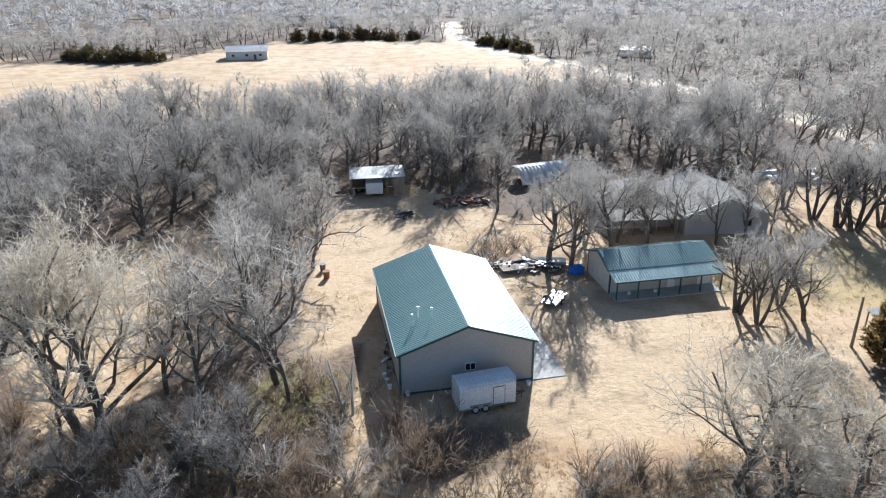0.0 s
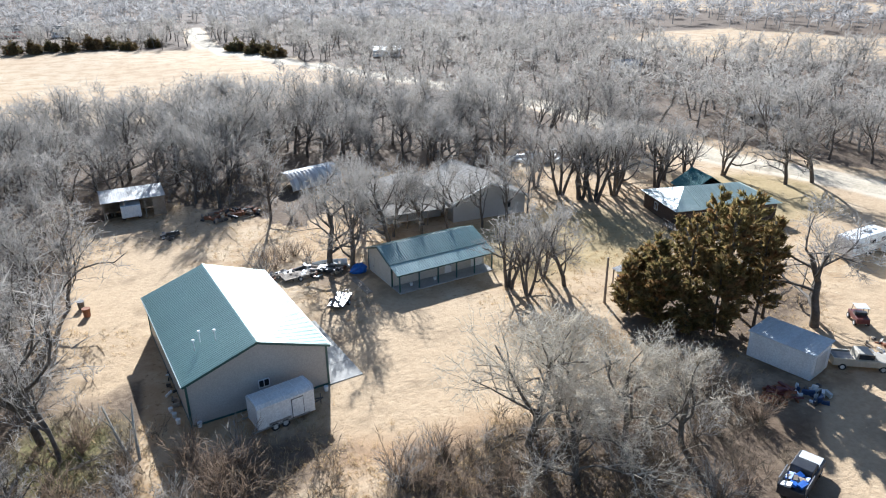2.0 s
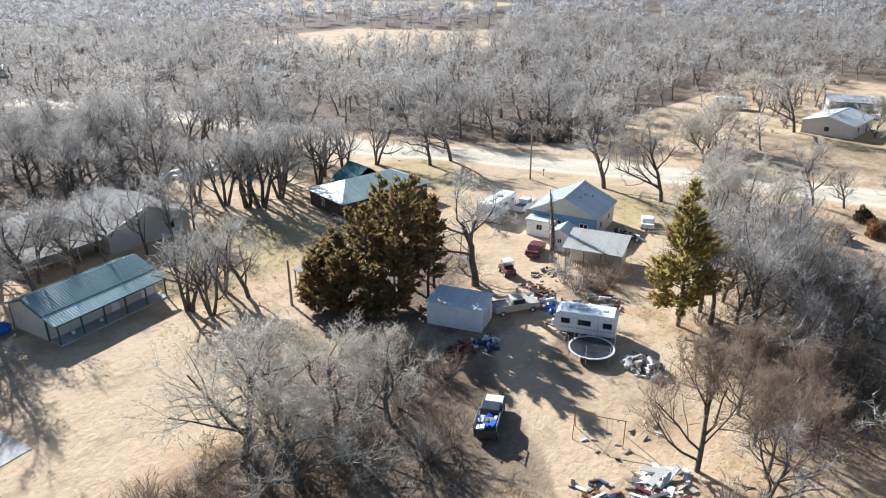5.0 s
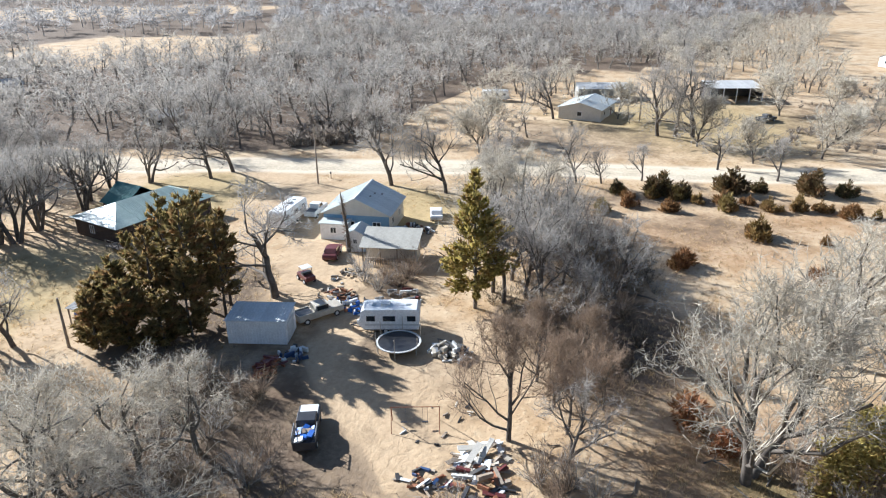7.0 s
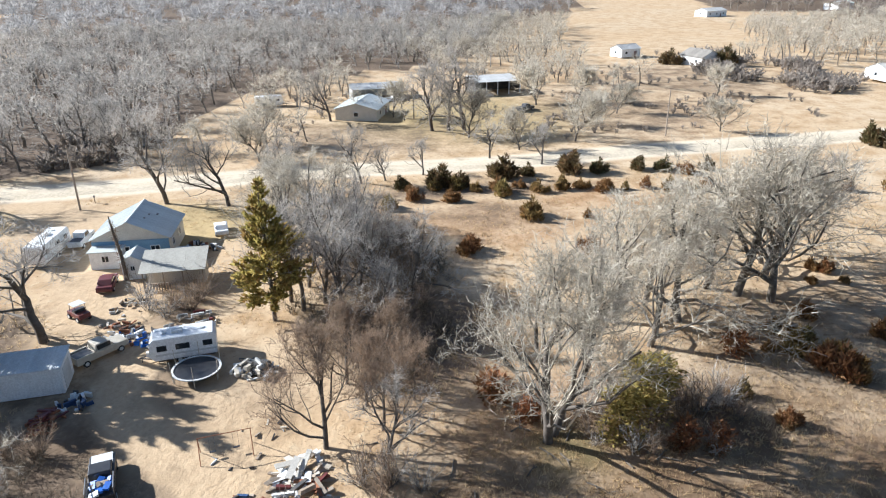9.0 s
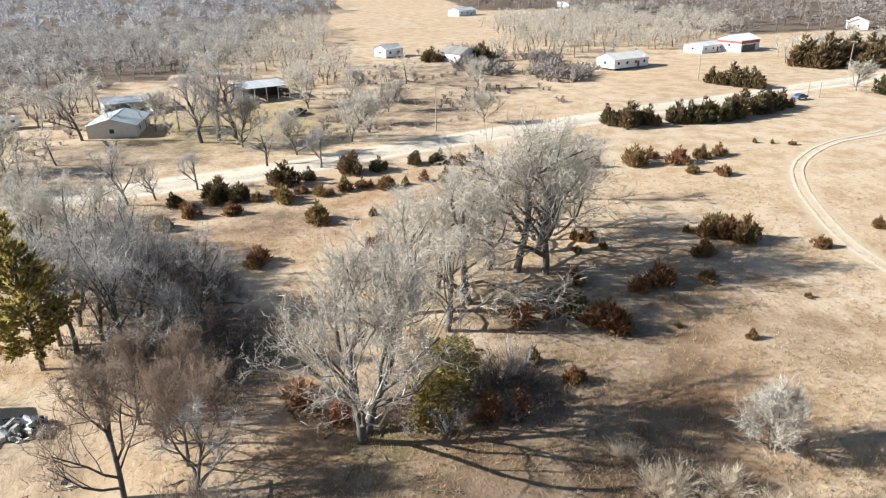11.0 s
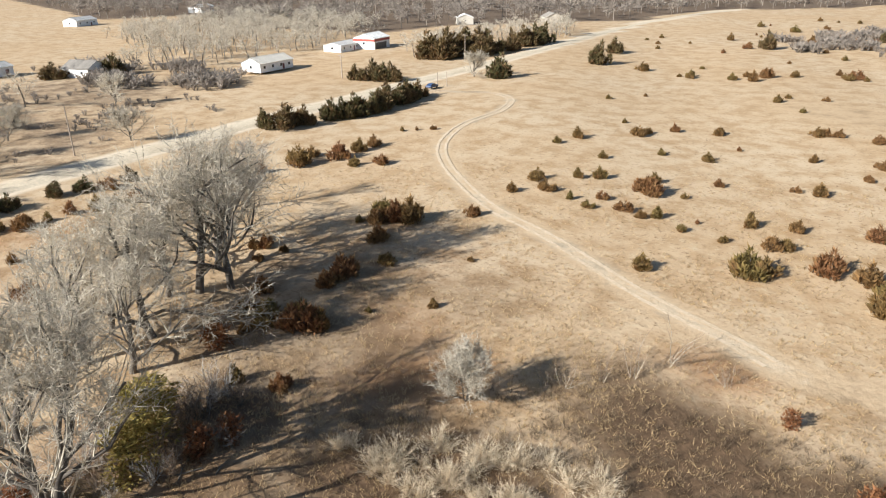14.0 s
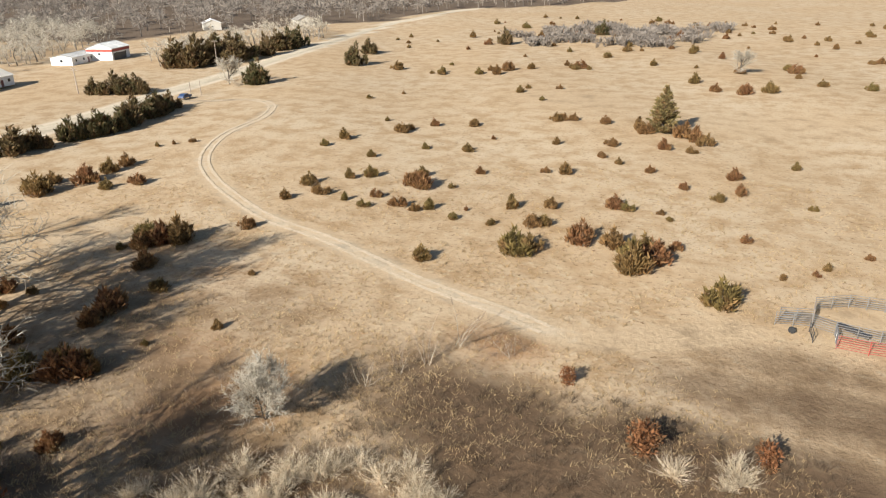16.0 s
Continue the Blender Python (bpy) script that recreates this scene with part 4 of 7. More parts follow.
stand(bush, [(26.3, -87.1, 3.5), (21.9, -87.1, 3.3), (17.2, -79.6, 5), (18.3, -82.5, 4.4), (16.4, -84, 4), (17.6, -87, 3.2), (14.3, -89.9, 1.6), (6.2, -75.5, 4.1), (39.7, -117.8, 2.7), (43.2, -116.8, 1.4), (26.2, -103.4, 2.3), (24.2, -102.8, 1.8),
             (25.9, -124.7, 1.8), (36.9, -131.1, 1.5), (32.5, -127.8, 1.6), (37.9, -140.7, 2.1), (48.4, -137.1, 2.1), (27.3, -142.3, 2.9), (21.8, -142.6, 1.7), (18.5, -117.1, 1.7), (12.5, -113.5, 1.9), (9.7, -118.2, 2.4),
             (11.7, -126.8, 2.8), (2.6, -139.4, 2.1), (-1.3, -115.4, 1.2), (6.1, -96.5, 1.5), (-3.9, -91.2, 1.3), (-2.8, -88.7, 0.9), (0.8, -85.9, 0.9), (-8.6, -97.5, 1.1)], "juniper bushes")
stand(bush, [(23, -152.5, 4.2), (36.4, -157.8, 3.4), (26, -155, 4.4), (34, -154.5, 3.2), (20.5, -150, 3), (1.7, -234, 2.6), (13, -266, 3), (26.6, -250.5, 2.4), (100.5, -229.7, 4.3), (94.8, -237, 2.8), (80.2, -243.6, 2.4), (72, -145.5, 2.3),
             (80.4, -141.3, 2.3), (56.2, -158, 2.7), (52.5, -160, 2.3), (45, -160, 2.3), (62.5, -135.7, 1.2), (71.4, -121.8, 1.4), (93, -140, 1.4), (110, -175, 1.2), (114, -163, 1.6), (79.2, -189.8, 2.5),
             (79.5, -197, 1.7), (70.5, -199.3, 1.7), (68.5, -180.3, 1.5), (17.3, -100.7, 0.9), (19.2, -103, 1.1), (54.5, -158.8, 2.4)], "juniper bushes")
stand(bush, [(110.5 + 0.27 * k + (k % 3), 15.5 - 3.6 * k, 1.8 + (k * 7 % 5) * 0.35) for k in range(15)], "juniper bushes")
stand(rusty, [(46.3, -14.8, 2.6), (46.2, -17.4, 2.4), (51.3, 0.6, 3.2), (60.9, -23.1, 2.7), (16.2, -52.6, 1.8), (7.7, -46.2, 2.9), (-0.9, -48.9, 2.2), (49, -2.6, 2.4)], "rusty bushes")
stand(understorey_cedar, [(49.5, -11.5, 6.2), (51.5, -13.5, 5.4), (47.5, -10, 4.6)], "cedars under the cottonwood", wide=1.9)

far = random.Random(63)
rows = []
while len(rows) < 135:
    x, y = far.uniform(-40, 200), far.uniform(-470, -200)
    if atan2(x, y) < 3.22 and from_line(np.array(x), np.array(y), ROAD) > 16 and hypot(x - 95, y + 350) > 12:
        rows.append((x, y, far.choice((1.5, 2, 2.4, 3, 4))))
stand(bush, rows, "juniper bushes")

# brush along the wood edges and in the hollow
rows = []
edge = random.Random(17)
for cx, cy, rx, ry, n in ((-18, 42, 18, 6, 36), (-14, 49, 6, 6, 12), (-5, 44, 6, 5, 10), (15, 39.5, 8, 3.5, 18), (31, 35, 7, 6, 14), (38, 40, 4, 6, 10), (75, 14, 9, 8, 30), (90, 17, 10, 6, 16), (60, 12, 7, 5, 14),
                          (40, 8, 4, 5, 10), (33, 9, 4, 8, 12), (50, -12, 6, 9, 26), (68, 37, 4, 4, 14), (-40, 45, 8, 6, 12), (9, 83, 4, 5, 8)):
    for _ in range(n):
        a, r = edge.uniform(0, 2 * pi), math.sqrt(edge.random())
        rows.append((cx + rx * r * cos(a), cy + ry * r * sin(a), edge.uniform(1.6, 4.2)))
stand(brush, rows, "brush", note=False)
rows = []
for cx, cy, rx, ry, n in ((29.0, -29.0, 12.5, 3.6, 44), (2.5, -44.5, 3, 2, 4)):
    for _ in range(n):
        a, r = edge.uniform(0, 2 * pi), math.sqrt(edge.random())
        u, v = rx * r * cos(a), ry * r * sin(a)
        rows.append((cx + u * 0.84 - v * 0.54, cy + u * 0.54 + v * 0.84, edge.uniform(1.0, 2.4)))
stand(plume, rows, "bleached brush", note=False)

# the wood: single trees near by, the farther ones as one mass
spots, wr = [], random.Random(29)
for gx in np.arange(-84, 170, 6.4):
    for gy in np.arange(32, 240, 6.4):
        x, y = gx + wr.uniform(-2.8, 2.8), gy + wr.uniform(-2.8, 2.8)
        if wooded(np.array(x), np.array(y)) and hypot(x, y) < 172 and min(hypot(x - a, y - b) for a, b in taken) > 4.0:
            spots.append((x, y))
spots.sort(key=lambda s: hypot(*s))
KEEPOUT = [(0.3, 62.5, 13), (25, 75, 11), (-11, 112, 7), (17, 117, 8), (36, 97, 12), (70, 80, 10)]
spots = [s for s in spots if all(hypot(s[0] - a, s[1] - b) > r for a, b, r in KEEPOUT)]
near_spots, far_spots = spots[:255], spots[255:]
for x, y in near_spots:
    proto = slim[wr.randrange(5)] if wr.random() < 0.85 else hero[wr.randrange(3)]
    plant(proto, x, y, wr.uniform(10.5, 17) if hypot(x, y) > 53 else wr.uniform(5, 9), HEIGHT[proto.name], wr.uniform(0, 360), "trees of the near wood", wide=wr.uniform(0.95, 1.25))


def wood_mass(name, places, protos, material, label):
    """One mesh of many trees; each proto is vertices, faces and a height of its own."""
    V, F, slots, n = [], [], [], 0
    r = random.Random(len(places))
    for x, y, h in places:
        v, f, own, *slot = protos[r.randrange(len(protos))]
        slots += slot
        a, k, w = r.uniform(0, 2 * pi), h / own, r.uniform(1.0, 1.5)
        turn = np.array([[cos(a) * w, -sin(a) * w, 0], [sin(a) * w, cos(a) * w, 0], [0, 0, 1]]) * k
        V.append(v @ turn.T + (x, y, float(relief(np.array(x), np.array(y)))))
        F.append(f + n)
        n += len(v)
    V, F = np.concatenate(V), np.concatenate(F)
    me = np_mesh(name, V, F, material)
    if len(protos[0]) > 3:
        me.materials.append(LIMB)
        flag = np.concatenate(slots)
        me.polygons.foreach_set("material_index", flag.astype(np.int32))
    return tagged(new(name, me), label, "woodland", kind="stuff")


def tri(f):
    return np.concatenate([f[:, [0, 1, 2]], f[:, [0, 2, 3]]])


def plain_tree(seed, kids, twigs, width):
    """A tree of the far wood: a dark stem with limbs, and sprays of twigs."""
    wood, fine = grow(seed, 13, 0.27, levels=2, kids=kids, twigs=twigs, twig_len=1.7, spread=1.15, clear=0.3, up=0.09, wob=0.24)
    k = 13 / fine[:, 5].max()
    wood[:, :6] *= k
    wood[:, 6:8] = np.maximum(wood[:, 6:8], 0.06)
    v, f = tubes(wood[wood[:, 8] == 0], 3)
    rng = np.random.default_rng(seed)
    lv, lf = blades(wood[wood[:, 8] == 1][:, :6], 0.2, rng)
    bv, bf = blades(np.concatenate([fine * k, wood[wood[:, 8] == 2][:, :6]]), width, rng)
    f = tri(f)
    return np.concatenate([v, lv, bv]), np.concatenate([f, lf + len(v), bf + len(v) + len(lv)]), 13, np.concatenate([np.ones(len(f) + len(lf)), np.zeros(len(bf))])


def lone_crown(seed):
    """A tree seen from very far: a stem and a loose round crown of sprays."""
    rng = np.random.default_rng(seed)
    n = 104
    d = rng.normal(0, 1, (n, 3))
    d = d / np.linalg.norm(d, axis=1, keepdims=True)
    p = d * rng.uniform(0.1, 0.7, (n, 1)) * (5.2, 5.2, 4.4) + (0, 0, 7.4)
    q = p + unit_rows(d + rng.normal(0, 0.35, (n, 3)) + (0, 0, 0.3)) * rng.uniform(1.8, 3.2, (n, 1))
    bv, bf = blades(np.concatenate([p, q], 1), 0.46, rng)
    v, f = tubes(np.array([(0, 0, -0.2, 0.2, 0.1, 7.0, 0.25, 0.15, 0)]), 3)
    return np.concatenate([v, bv]), np.concatenate([tri(f), bf + len(v)]), 13


mid_protos = [plain_tree(s, (7, 4), 3, 0.13) for s in (101, 102, 103, 104, 105)]
far_protos = [lone_crown(s) for s in (111, 112, 113, 114)]
places = [(x, y, wr.uniform(9, 14)) for x, y in far_spots]
for gx in np.arange(-330, 420, 9.0):
    for gy in np.arange(-130, 420, 9.0):
        x, y = gx + wr.uniform(-5, 5), gy + wr.uniform(-5, 5)
        d = hypot(x, y)
        if 165 < d < 400 and atan2(x, y) > -0.75 and wooded(np.array(x), np.array(y)) and not (d < 172 and x < 170 and y < 240):
            places.append((x, y, wr.uniform(8, 14)))
wood_mass("far_trees", places, mid_protos, HAZED_FAR_TWIG, "grey leafless woodland seen across the valley")
places = []
for gx in np.arange(-800, 1060, 17.0):
    for gy in np.arange(-1060, 1060, 17.0):
        x, y = gx + wr.uniform(-9, 9), gy + wr.uniform(-9, 9)
        d = hypot(x, y)
        if 395 < d < 1060 and -0.75 < atan2(x, y) < 3.3 and wooded(np.array(x), np.array(y)):
            places.append((x, y, wr.uniform(8, 15)))
wood_mass("distant_trees", [q for q in places if q[1] > -60], far_protos, HAZED_DISTANT_TWIG, "distant grey leafless woodland reaching the horizon")
# same wood as above; darker twigs painted in to offset frontal sunlight
wood_mass("distant_trees", [q for q in places if q[1] <= -60], far_protos, BROWN_AND_DIMMED_TWIG, "distant leafless woodland beyond the far houses, painted darker against frontal sun")


def thicket(name, polygons, step, low, high, protos, material, label, seed, patchy=False):
    r, places = random.Random(seed), []
    for poly in polygons:
        xs, ys = [q[0] for q in poly], [q[1] for q in poly]
        for gx in np.arange(min(xs), max(xs), step):
            for gy in np.arange(min(ys), max(ys), step):
                x, y = gx + r.uniform(-step, step), gy + r.uniform(-step, step)
                if patchy and sin(x * 0.17 + 1.3 * sin(y * 0.11)) + cos(y * 0.21 + x * 0.06) + r.uniform(-0.6, 0.6) < 0.1:
                    continue
                if inside(np.array(x), np.array(y), poly) and from_line(np.array(x), np.array(y), ROAD) > 8:
                    places.append((x, y, r.uniform(low, high)))
    wood_mass(name, places, protos, material, label)


def brush_proto(seed, stems=9, twigs=4, width=0.11):
    rng = np.random.default_rng(seed)
    rows = []
    for _ in range(stems):
        a, t = rng.uniform(0, 2 * pi), rng.uniform(0.15, 0.9)
        d = unit(np.array([cos(a) * t, sin(a) * t, 1.0]))
        q = d * rng.uniform(2.2, 3.2)
        rows.append((0.3 * cos(a), 0.3 * sin(a), 0, *q))
        for _ in range(twigs):
            c = q * rng.uniform(0.2, 0.9)
            rows.append((*c, *(c + unit(d + rng.normal(0, 0.6, 3)) * rng.uniform(0.6, 1.3))))
    V, F = blades(np.array(rows), width, rng)
    return V, F, 3.2


brush_protos = [brush_proto(k) for k in (201, 202, 203)]
far_brush_protos = [brush_proto(k, 11, 4, 0.3) for k in (211, 212, 213)]
thicket("undergrowth", [NEAR_WOOD[:16] + [(60, 125), (-80, 125)]], 6.0, 1.2, 3.6, brush_protos, TWIG, "grey-brown leafless undergrowth below the trees", 5)
thicket("far_brush", [[(240, -62), (300, -60), (288, -92), (235, -114), (198, -97)], [(60, -318), (120, -300), (150, -330), (135, -390), (50, -420)], [(126, 66), (150, 76), (140, 92), (118, 88)]], 2.7, 1.8, 5.2,
        far_brush_protos, BROWN_AND_DIMMED_TWIG, "pale grey leafless thicket on the far slope", 6, True)
bramble_protos = [brush_proto(k, 10, 6, 0.06) for k in (231, 232, 233)]
thicket("brambles", [[(-46, 33), (-8, 33), (-6, 52), (-16, 58), (-26, 50), (-40, 46)], [(-8, 33), (6, 33), (7, 44), (-6, 47)], [(8, 33), (40, 30), (42, 42), (30, 48), (16, 43)], [(56, 5), (86, 8), (92, 22), (66, 24)]],
        1.45, 0.7, 2.4, bramble_protos, DARK_BRUSH, "dark brown tangled brambles below the trees", 25)
weed_protos = [brush_proto(k, 13, 2, 0.05) for k in (221, 222, 223)]
HOLLOW = [(36, -41), (26, -46.5), (15, -52), (4, -51), (-6, -52), (-8, -40), (14, -34), (27, -29), (36, -22), (44, -18), (40, -32)]
thicket("dry_weeds", [HOLLOW], 0.95, 0.5, 1.3, weed_protos, WEED, "brown dead weeds in the hollow", 21)
thicket("tall_grass", [[(60, -20), (46, -46), (30, -58), (20, -56), (26, -46), (40, -36), (44, -20)], [(6, 40), (20, 38), (14, 47), (6, 47)]], 1.15, 0.4, 1.0, weed_protos, STRAW, "tall dry straw-coloured grass in the hollow", 22)
thicket("russet_grass", [[(52, -27), (47, -40), (41, -43), (42, -36), (49, -26)], [(31, -50), (27, -50), (20, -57), (26, -58)]], 1.0, 0.5, 1.1, weed_protos, RED_TWIG, "russet dry grass beside the hollow", 23)
thicket("low_scrub", [[(138, 10), (150, -20), (172, -75), (240, -90), (262, -30), (225, 10), (190, -12)], [(126, 62), (135, 40), (150, 44), (146, 70)], [(150, 50), (200, 20), (215, 30), (215, 62), (165, 66)]], 3.6, 0.5, 2.2, far_brush_protos, BROWN_AND_DIMMED_TWIG, "low grey-brown scrub on the far meadow", 9, True)
thicket("far_grove", [[(225, 18), (300, 48), (430, 20), (430, -34), (330, -26), (262, -10)], [(300, -112), (420, -122), (480, -262), (345, -255), (275, -165)], [(222, -175), (262, -215), (262, -330), (228, -300)],
                      [(160, 30), (176, 42), (178, 20), (160, 14)], [(205, -8), (214, 14), (232, 4), (222, -24)], [(186, 48), (206, 58), (212, 40), (200, 46)],
                      [(218, -18), (250, -24), (280, -32), (262, -12), (224, -4)], [(278, -84), (260, -112), (268, -150), (300, -112)], [(212, -26), (226, -28), (222, -44), (208, -40)], [(166, 52), (212, 50), (216, 66), (170, 72)], [(134, 40), (146, 40), (148, 70), (132, 74)]], 7.2, 6, 11.5,
        mid_protos, PALE_TWIG, "pale leafless trees round the far houses", 7)


# dry grass standing on the open ground near by
def grass_mass():
    rng = np.random.default_rng(7)
    n = 62000
    a, d = rng.uniform(-0.7, 3.3, n), 36 + 92 * rng.uniform(0, 1, n) ** 1.15
    x, y = d * np.sin(a), d * np.cos(a)
    patch = np.sin(x * 0.21 + 2 * np.sin(y * 0.13)) + np.cos(y * 0.27 + np.sin(x * 0.19)) + rng.normal(0, 0.7, n)
    ok = (patch > -0.5) & (from_line(x, y, ROAD) > 6) & (from_line(x, y, TRACK) > 2.6) & (from_line(x, y, DRIVE) > 4)
    for cx, cy, r in ((1, 62, 12), (25, 75, 10), (-10, 84, 11), (20, 57, 10), (48, 26, 15), (54, 38, 8), (80, 50, 12), (70, 80, 9), (36, 97, 12), (90, 63, 8), (14, 48, 7), (-5, -62, 9), (6, -66, 8)):
        ok &= np.hypot(x - cx, y - cy) > r
    x, y = x[ok], y[ok]
    p = np.stack([x, y, relief(x, y) - 0.02], 1)
    tall = rng.uniform(0.18, 0.5, len(x))
    rows = []
    for _ in range(5):
        base = p + rng.normal(0, 0.16, p.shape) * (1, 1, 0)
        lean = rng.normal(0, 0.2, p.shape) * (1, 1, 0)
        rows.append(np.concatenate([base, base + lean + np.stack([0 * x, 0 * x, tall * rng.uniform(0.6, 1.1, len(x))], 1)], 1))
    V, F = blades(np.concatenate(rows), 0.05, rng)
    tagged(new("dry_grass", np_mesh("dry_grass", V, F, STRAW)), "dry straw-coloured grass tufts", "grass", kind="stuff")


grass_mass()


# ---------- buildings ----------
def roof_panels(parent, name, eave_a, eave_b, ridge_a, material, width=0.92, ribs=3, thick=0.04):
    """Sheets of ribbed metal from the eave up to the ridge, one object each on a shared mesh."""
    a, b, c = Vector(eave_a), Vector(eave_b), Vector(ridge_a)
    along, rise = b - a, c - a
    n = max(round(along.length / width), 1)
    w, ln = along.length / n, rise.length
    s = Shape().box(0.004, w - 0.004, 0, ln, 0, thick)
    for i in range(ribs):
        x = w * (i + 0.5) / ribs
        s.add([(x - 0.045, 0, thick), (x - 0.02, 0, thick + 0.035), (x + 0.02, 0, thick + 0.035), (x + 0.045, 0, thick),
               (x - 0.045, ln, thick), (x - 0.02, ln, thick + 0.035), (x + 0.02, ln, thick + 0.035), (x + 0.045, ln, thick)],
              [(0, 1, 5, 4), (1, 2, 6, 5), (2, 3, 7, 6), (0, 3, 2, 1)])
    me = s.mesh(name)
    u, v = along.normalized(), rise.normalized()
    nrm = u.cross(v)
    for i in range(n):
        o = a + u * w * i
        m = Matrix(((u.x, v.x, nrm.x, o.x), (u.y, v.y, nrm.y, o.y), (u.z, v.z, nrm.z, o.z), (0, 0, 0, 1)))
        part(name, me, material, parent, m=m)


def gable_house(name, x, y, rz, L, W, eave, ridge, wall, roof, label, category, over=0.35, group="", trim=None, panel=0.92, two=None):
    """Walls and a ridged roof; the ridge runs along the local x axis. Returns the thing."""
    ob = thing(name, x, y, rz, label, category, group)
    hl, hw = L / 2, W / 2
    s = Shape().extrude([(-hw, 0), (hw, 0), (hw, eave), (0, ridge), (-hw, eave)], -hl, hl, Matrix.Rotation(radians(90), 4, "Z"))
    part("wall", s, wall, ob)
    k = (ridge - eave) / hw
    for side in (-1, 1):
        y0, z0 = side * (hw + over), eave - over * k + 0.03
        ends = [(-hl - over, y0, z0), (hl + over, y0, z0)]
        top = [(-hl - over, 0, ridge + 0.03), (hl + over, 0, ridge + 0.03)]
        if side == 1:
            ends.reverse(), top.reverse()
        roof_panels(ob, "roof_panel", ends[0], ends[1], top[0], roof if side == -1 or two is None else two, panel)
    part("ridge_cap", Shape().extrude([(-0.18, ridge + 0.05), (0, ridge + 0.14), (0.18, ridge + 0.05)], -hl - over - 0.02, hl + over + 0.02, Matrix.Rotation(radians(90), 4, "Z")), two or roof, ob)
    if trim:
        for e in (-1, 1):
            xx = e * (hl + over)
            for side in (-1, 1):
                part("rake_trim", Shape().beam((xx, side * (hw + over), eave - over * k - 0.05), (xx, 0, ridge - 0.05), 0.07, 0.2), trim, ob)
                part("corner_trim", Shape().box(e * hl - 0.09 + 0.0, e * hl + 0.09, side * hw - 0.09, side * hw + 0.09, 0.02, eave - 0.08), trim, ob)
        for side in (-1, 1):
            part("gutter", Shape().beam((-hl - over, side * (hw + over + 0.04), eave - over * k), (hl + over, side * (hw + over + 0.04), eave - over * k), 0.12), trim, ob)
    return ob


def window(parent, x, y, z, w, h, face, frame_mat=None, cross=True):
    """A window on a wall; face is the direction in degrees (local z turn) in which it looks."""
    m = Matrix.Translation((x, y, z)) @ Matrix.Rotation(radians(face), 4, "Z")
    fr = Shape()
    t = 0.07
    for x0, x1, z0, z1 in ((-w / 2, w / 2, h / 2 - t, h / 2), (-w / 2, w / 2, -h / 2, -h / 2 + t), (-w / 2, -w / 2 + t, -h / 2, h / 2), (w / 2 - t, w / 2, -h / 2, h / 2)):
        fr.box(x0, x1, -0.07, 0.02, z0, z1)
    if cross:
        fr.box(-0.03, 0.03, -0.065, 0.02, -h / 2, h / 2)
    win = part("window", fr, frame_mat or WHITE, parent, m=m)
    part("pane", Shape().box(-w / 2 + 0.03, w / 2 - 0.03, -0.035, 0.0, -h / 2 + 0.03, h / 2 - 0.03), GLASS, win)
    return win


def door(parent, x, y, w, h, face, material):
    m = Matrix.Translation((x, y, 0.05)) @ Matrix.Rotation(radians(face), 4, "Z")
    d = part("door", Shape().box(-w / 2, w / 2, -0.06, 0.02, 0, h), material, parent, m=m)
    part("door_handle", Shape().box(w / 2 - 0.16, w / 2 - 0.08, -0.11, -0.06, 0.95, 1.08), STEEL, d)
    return d


# barn
barn = gable_house("barn", 0.3, 62.5, 101.2, 18.6, 12.3, 4.3, 6.45, TAN_WALL, GREEN_ROOF, "large tan metal barn with a green ribbed metal roof", "barn", 0.3, trim=TRIM)
window(barn, -9.3, -0.25, 2.2, 1.0, 0.8, -90)
for x, y in ((-5.6, 4.4), (-4.7, 3.7), (-5.9, 2.6)):
    z = 4.3 + (6.15 - y) * (2.15 / 6.15)
    pipe = part("vent_pipe", Shape().tube((x, y, z - 0.1), (x, y, z + 1.05), 0.055), WHITE, barn)
    part("vent_cap", Shape().tube((x, y, z + 1.05), (x, y, z + 1.2), 0.16, 0.11, 10), WHITE, pipe)
part("side_door", Shape().box(4, 8.2, -6.22, -6.14, 0.05, 3.6), WHITE, barn)
part("base_trim", Shape().box(-9.34, 9.34, -6.19, 6.19, 0.0, 0.18), TRIM, barn)
slab = thing("concrete_apron", 0.3, 62.5, 11.2, "grey concrete apron along the side of the barn", "slab")
for i in range(4):
    part("slab_panel", Shape().box(6.2, 9.5, -9.5 + 3.1 * i + 0.02, -6.4 + 3.1 * i - 0.02, -0.1, 0.07), CONCRETE, slab)


def bucket(x, y, material, label, r=0.2, h=0.42, name="bucket", cat="bucket"):
    ob = thing(name, x, y, 0, label, cat)
    part("body", Shape().tube((0, 0, 0), (0, 0, h), r * 0.85, r, 12), material, ob)
    part("rim", Shape().tube((0, 0, h - 0.02), (0, 0, h + 0.03), r * 1.08, r * 1.08, 12), material, ob)
    return ob


for x, y, mt, lb in ((-3.3, 52.1, WHITE, "white plastic bucket beside the barn wall"), (-5.0, 53.2, WHITE, "white plastic bucket beside the barn wall"), (-5.3, 54.2, DULL_WHITE, "grey plastic bucket beside the barn wall"),
                     (7.7, 53.6, WHITE, "white plastic bucket beside the barn wall"), (-5.6, 55.1, WHITE, "white plastic bucket beside the barn wall")):
    bucket(x, y, mt, lb)
bucket(-14.4, 77.3, RUST, "rusty steel drum standing in the dirt yard", 0.42, 0.95, "drum", "drum")
bucket(-15.2, 79.5, STEEL, "dark steel drum beside the dirt yard", 0.38, 0.9, "drum", "drum")
bucket(-28, 60.5, RUST, "rusty fire ring in dry grass", 0.6, 0.4, "fire_ring", "fire ring")


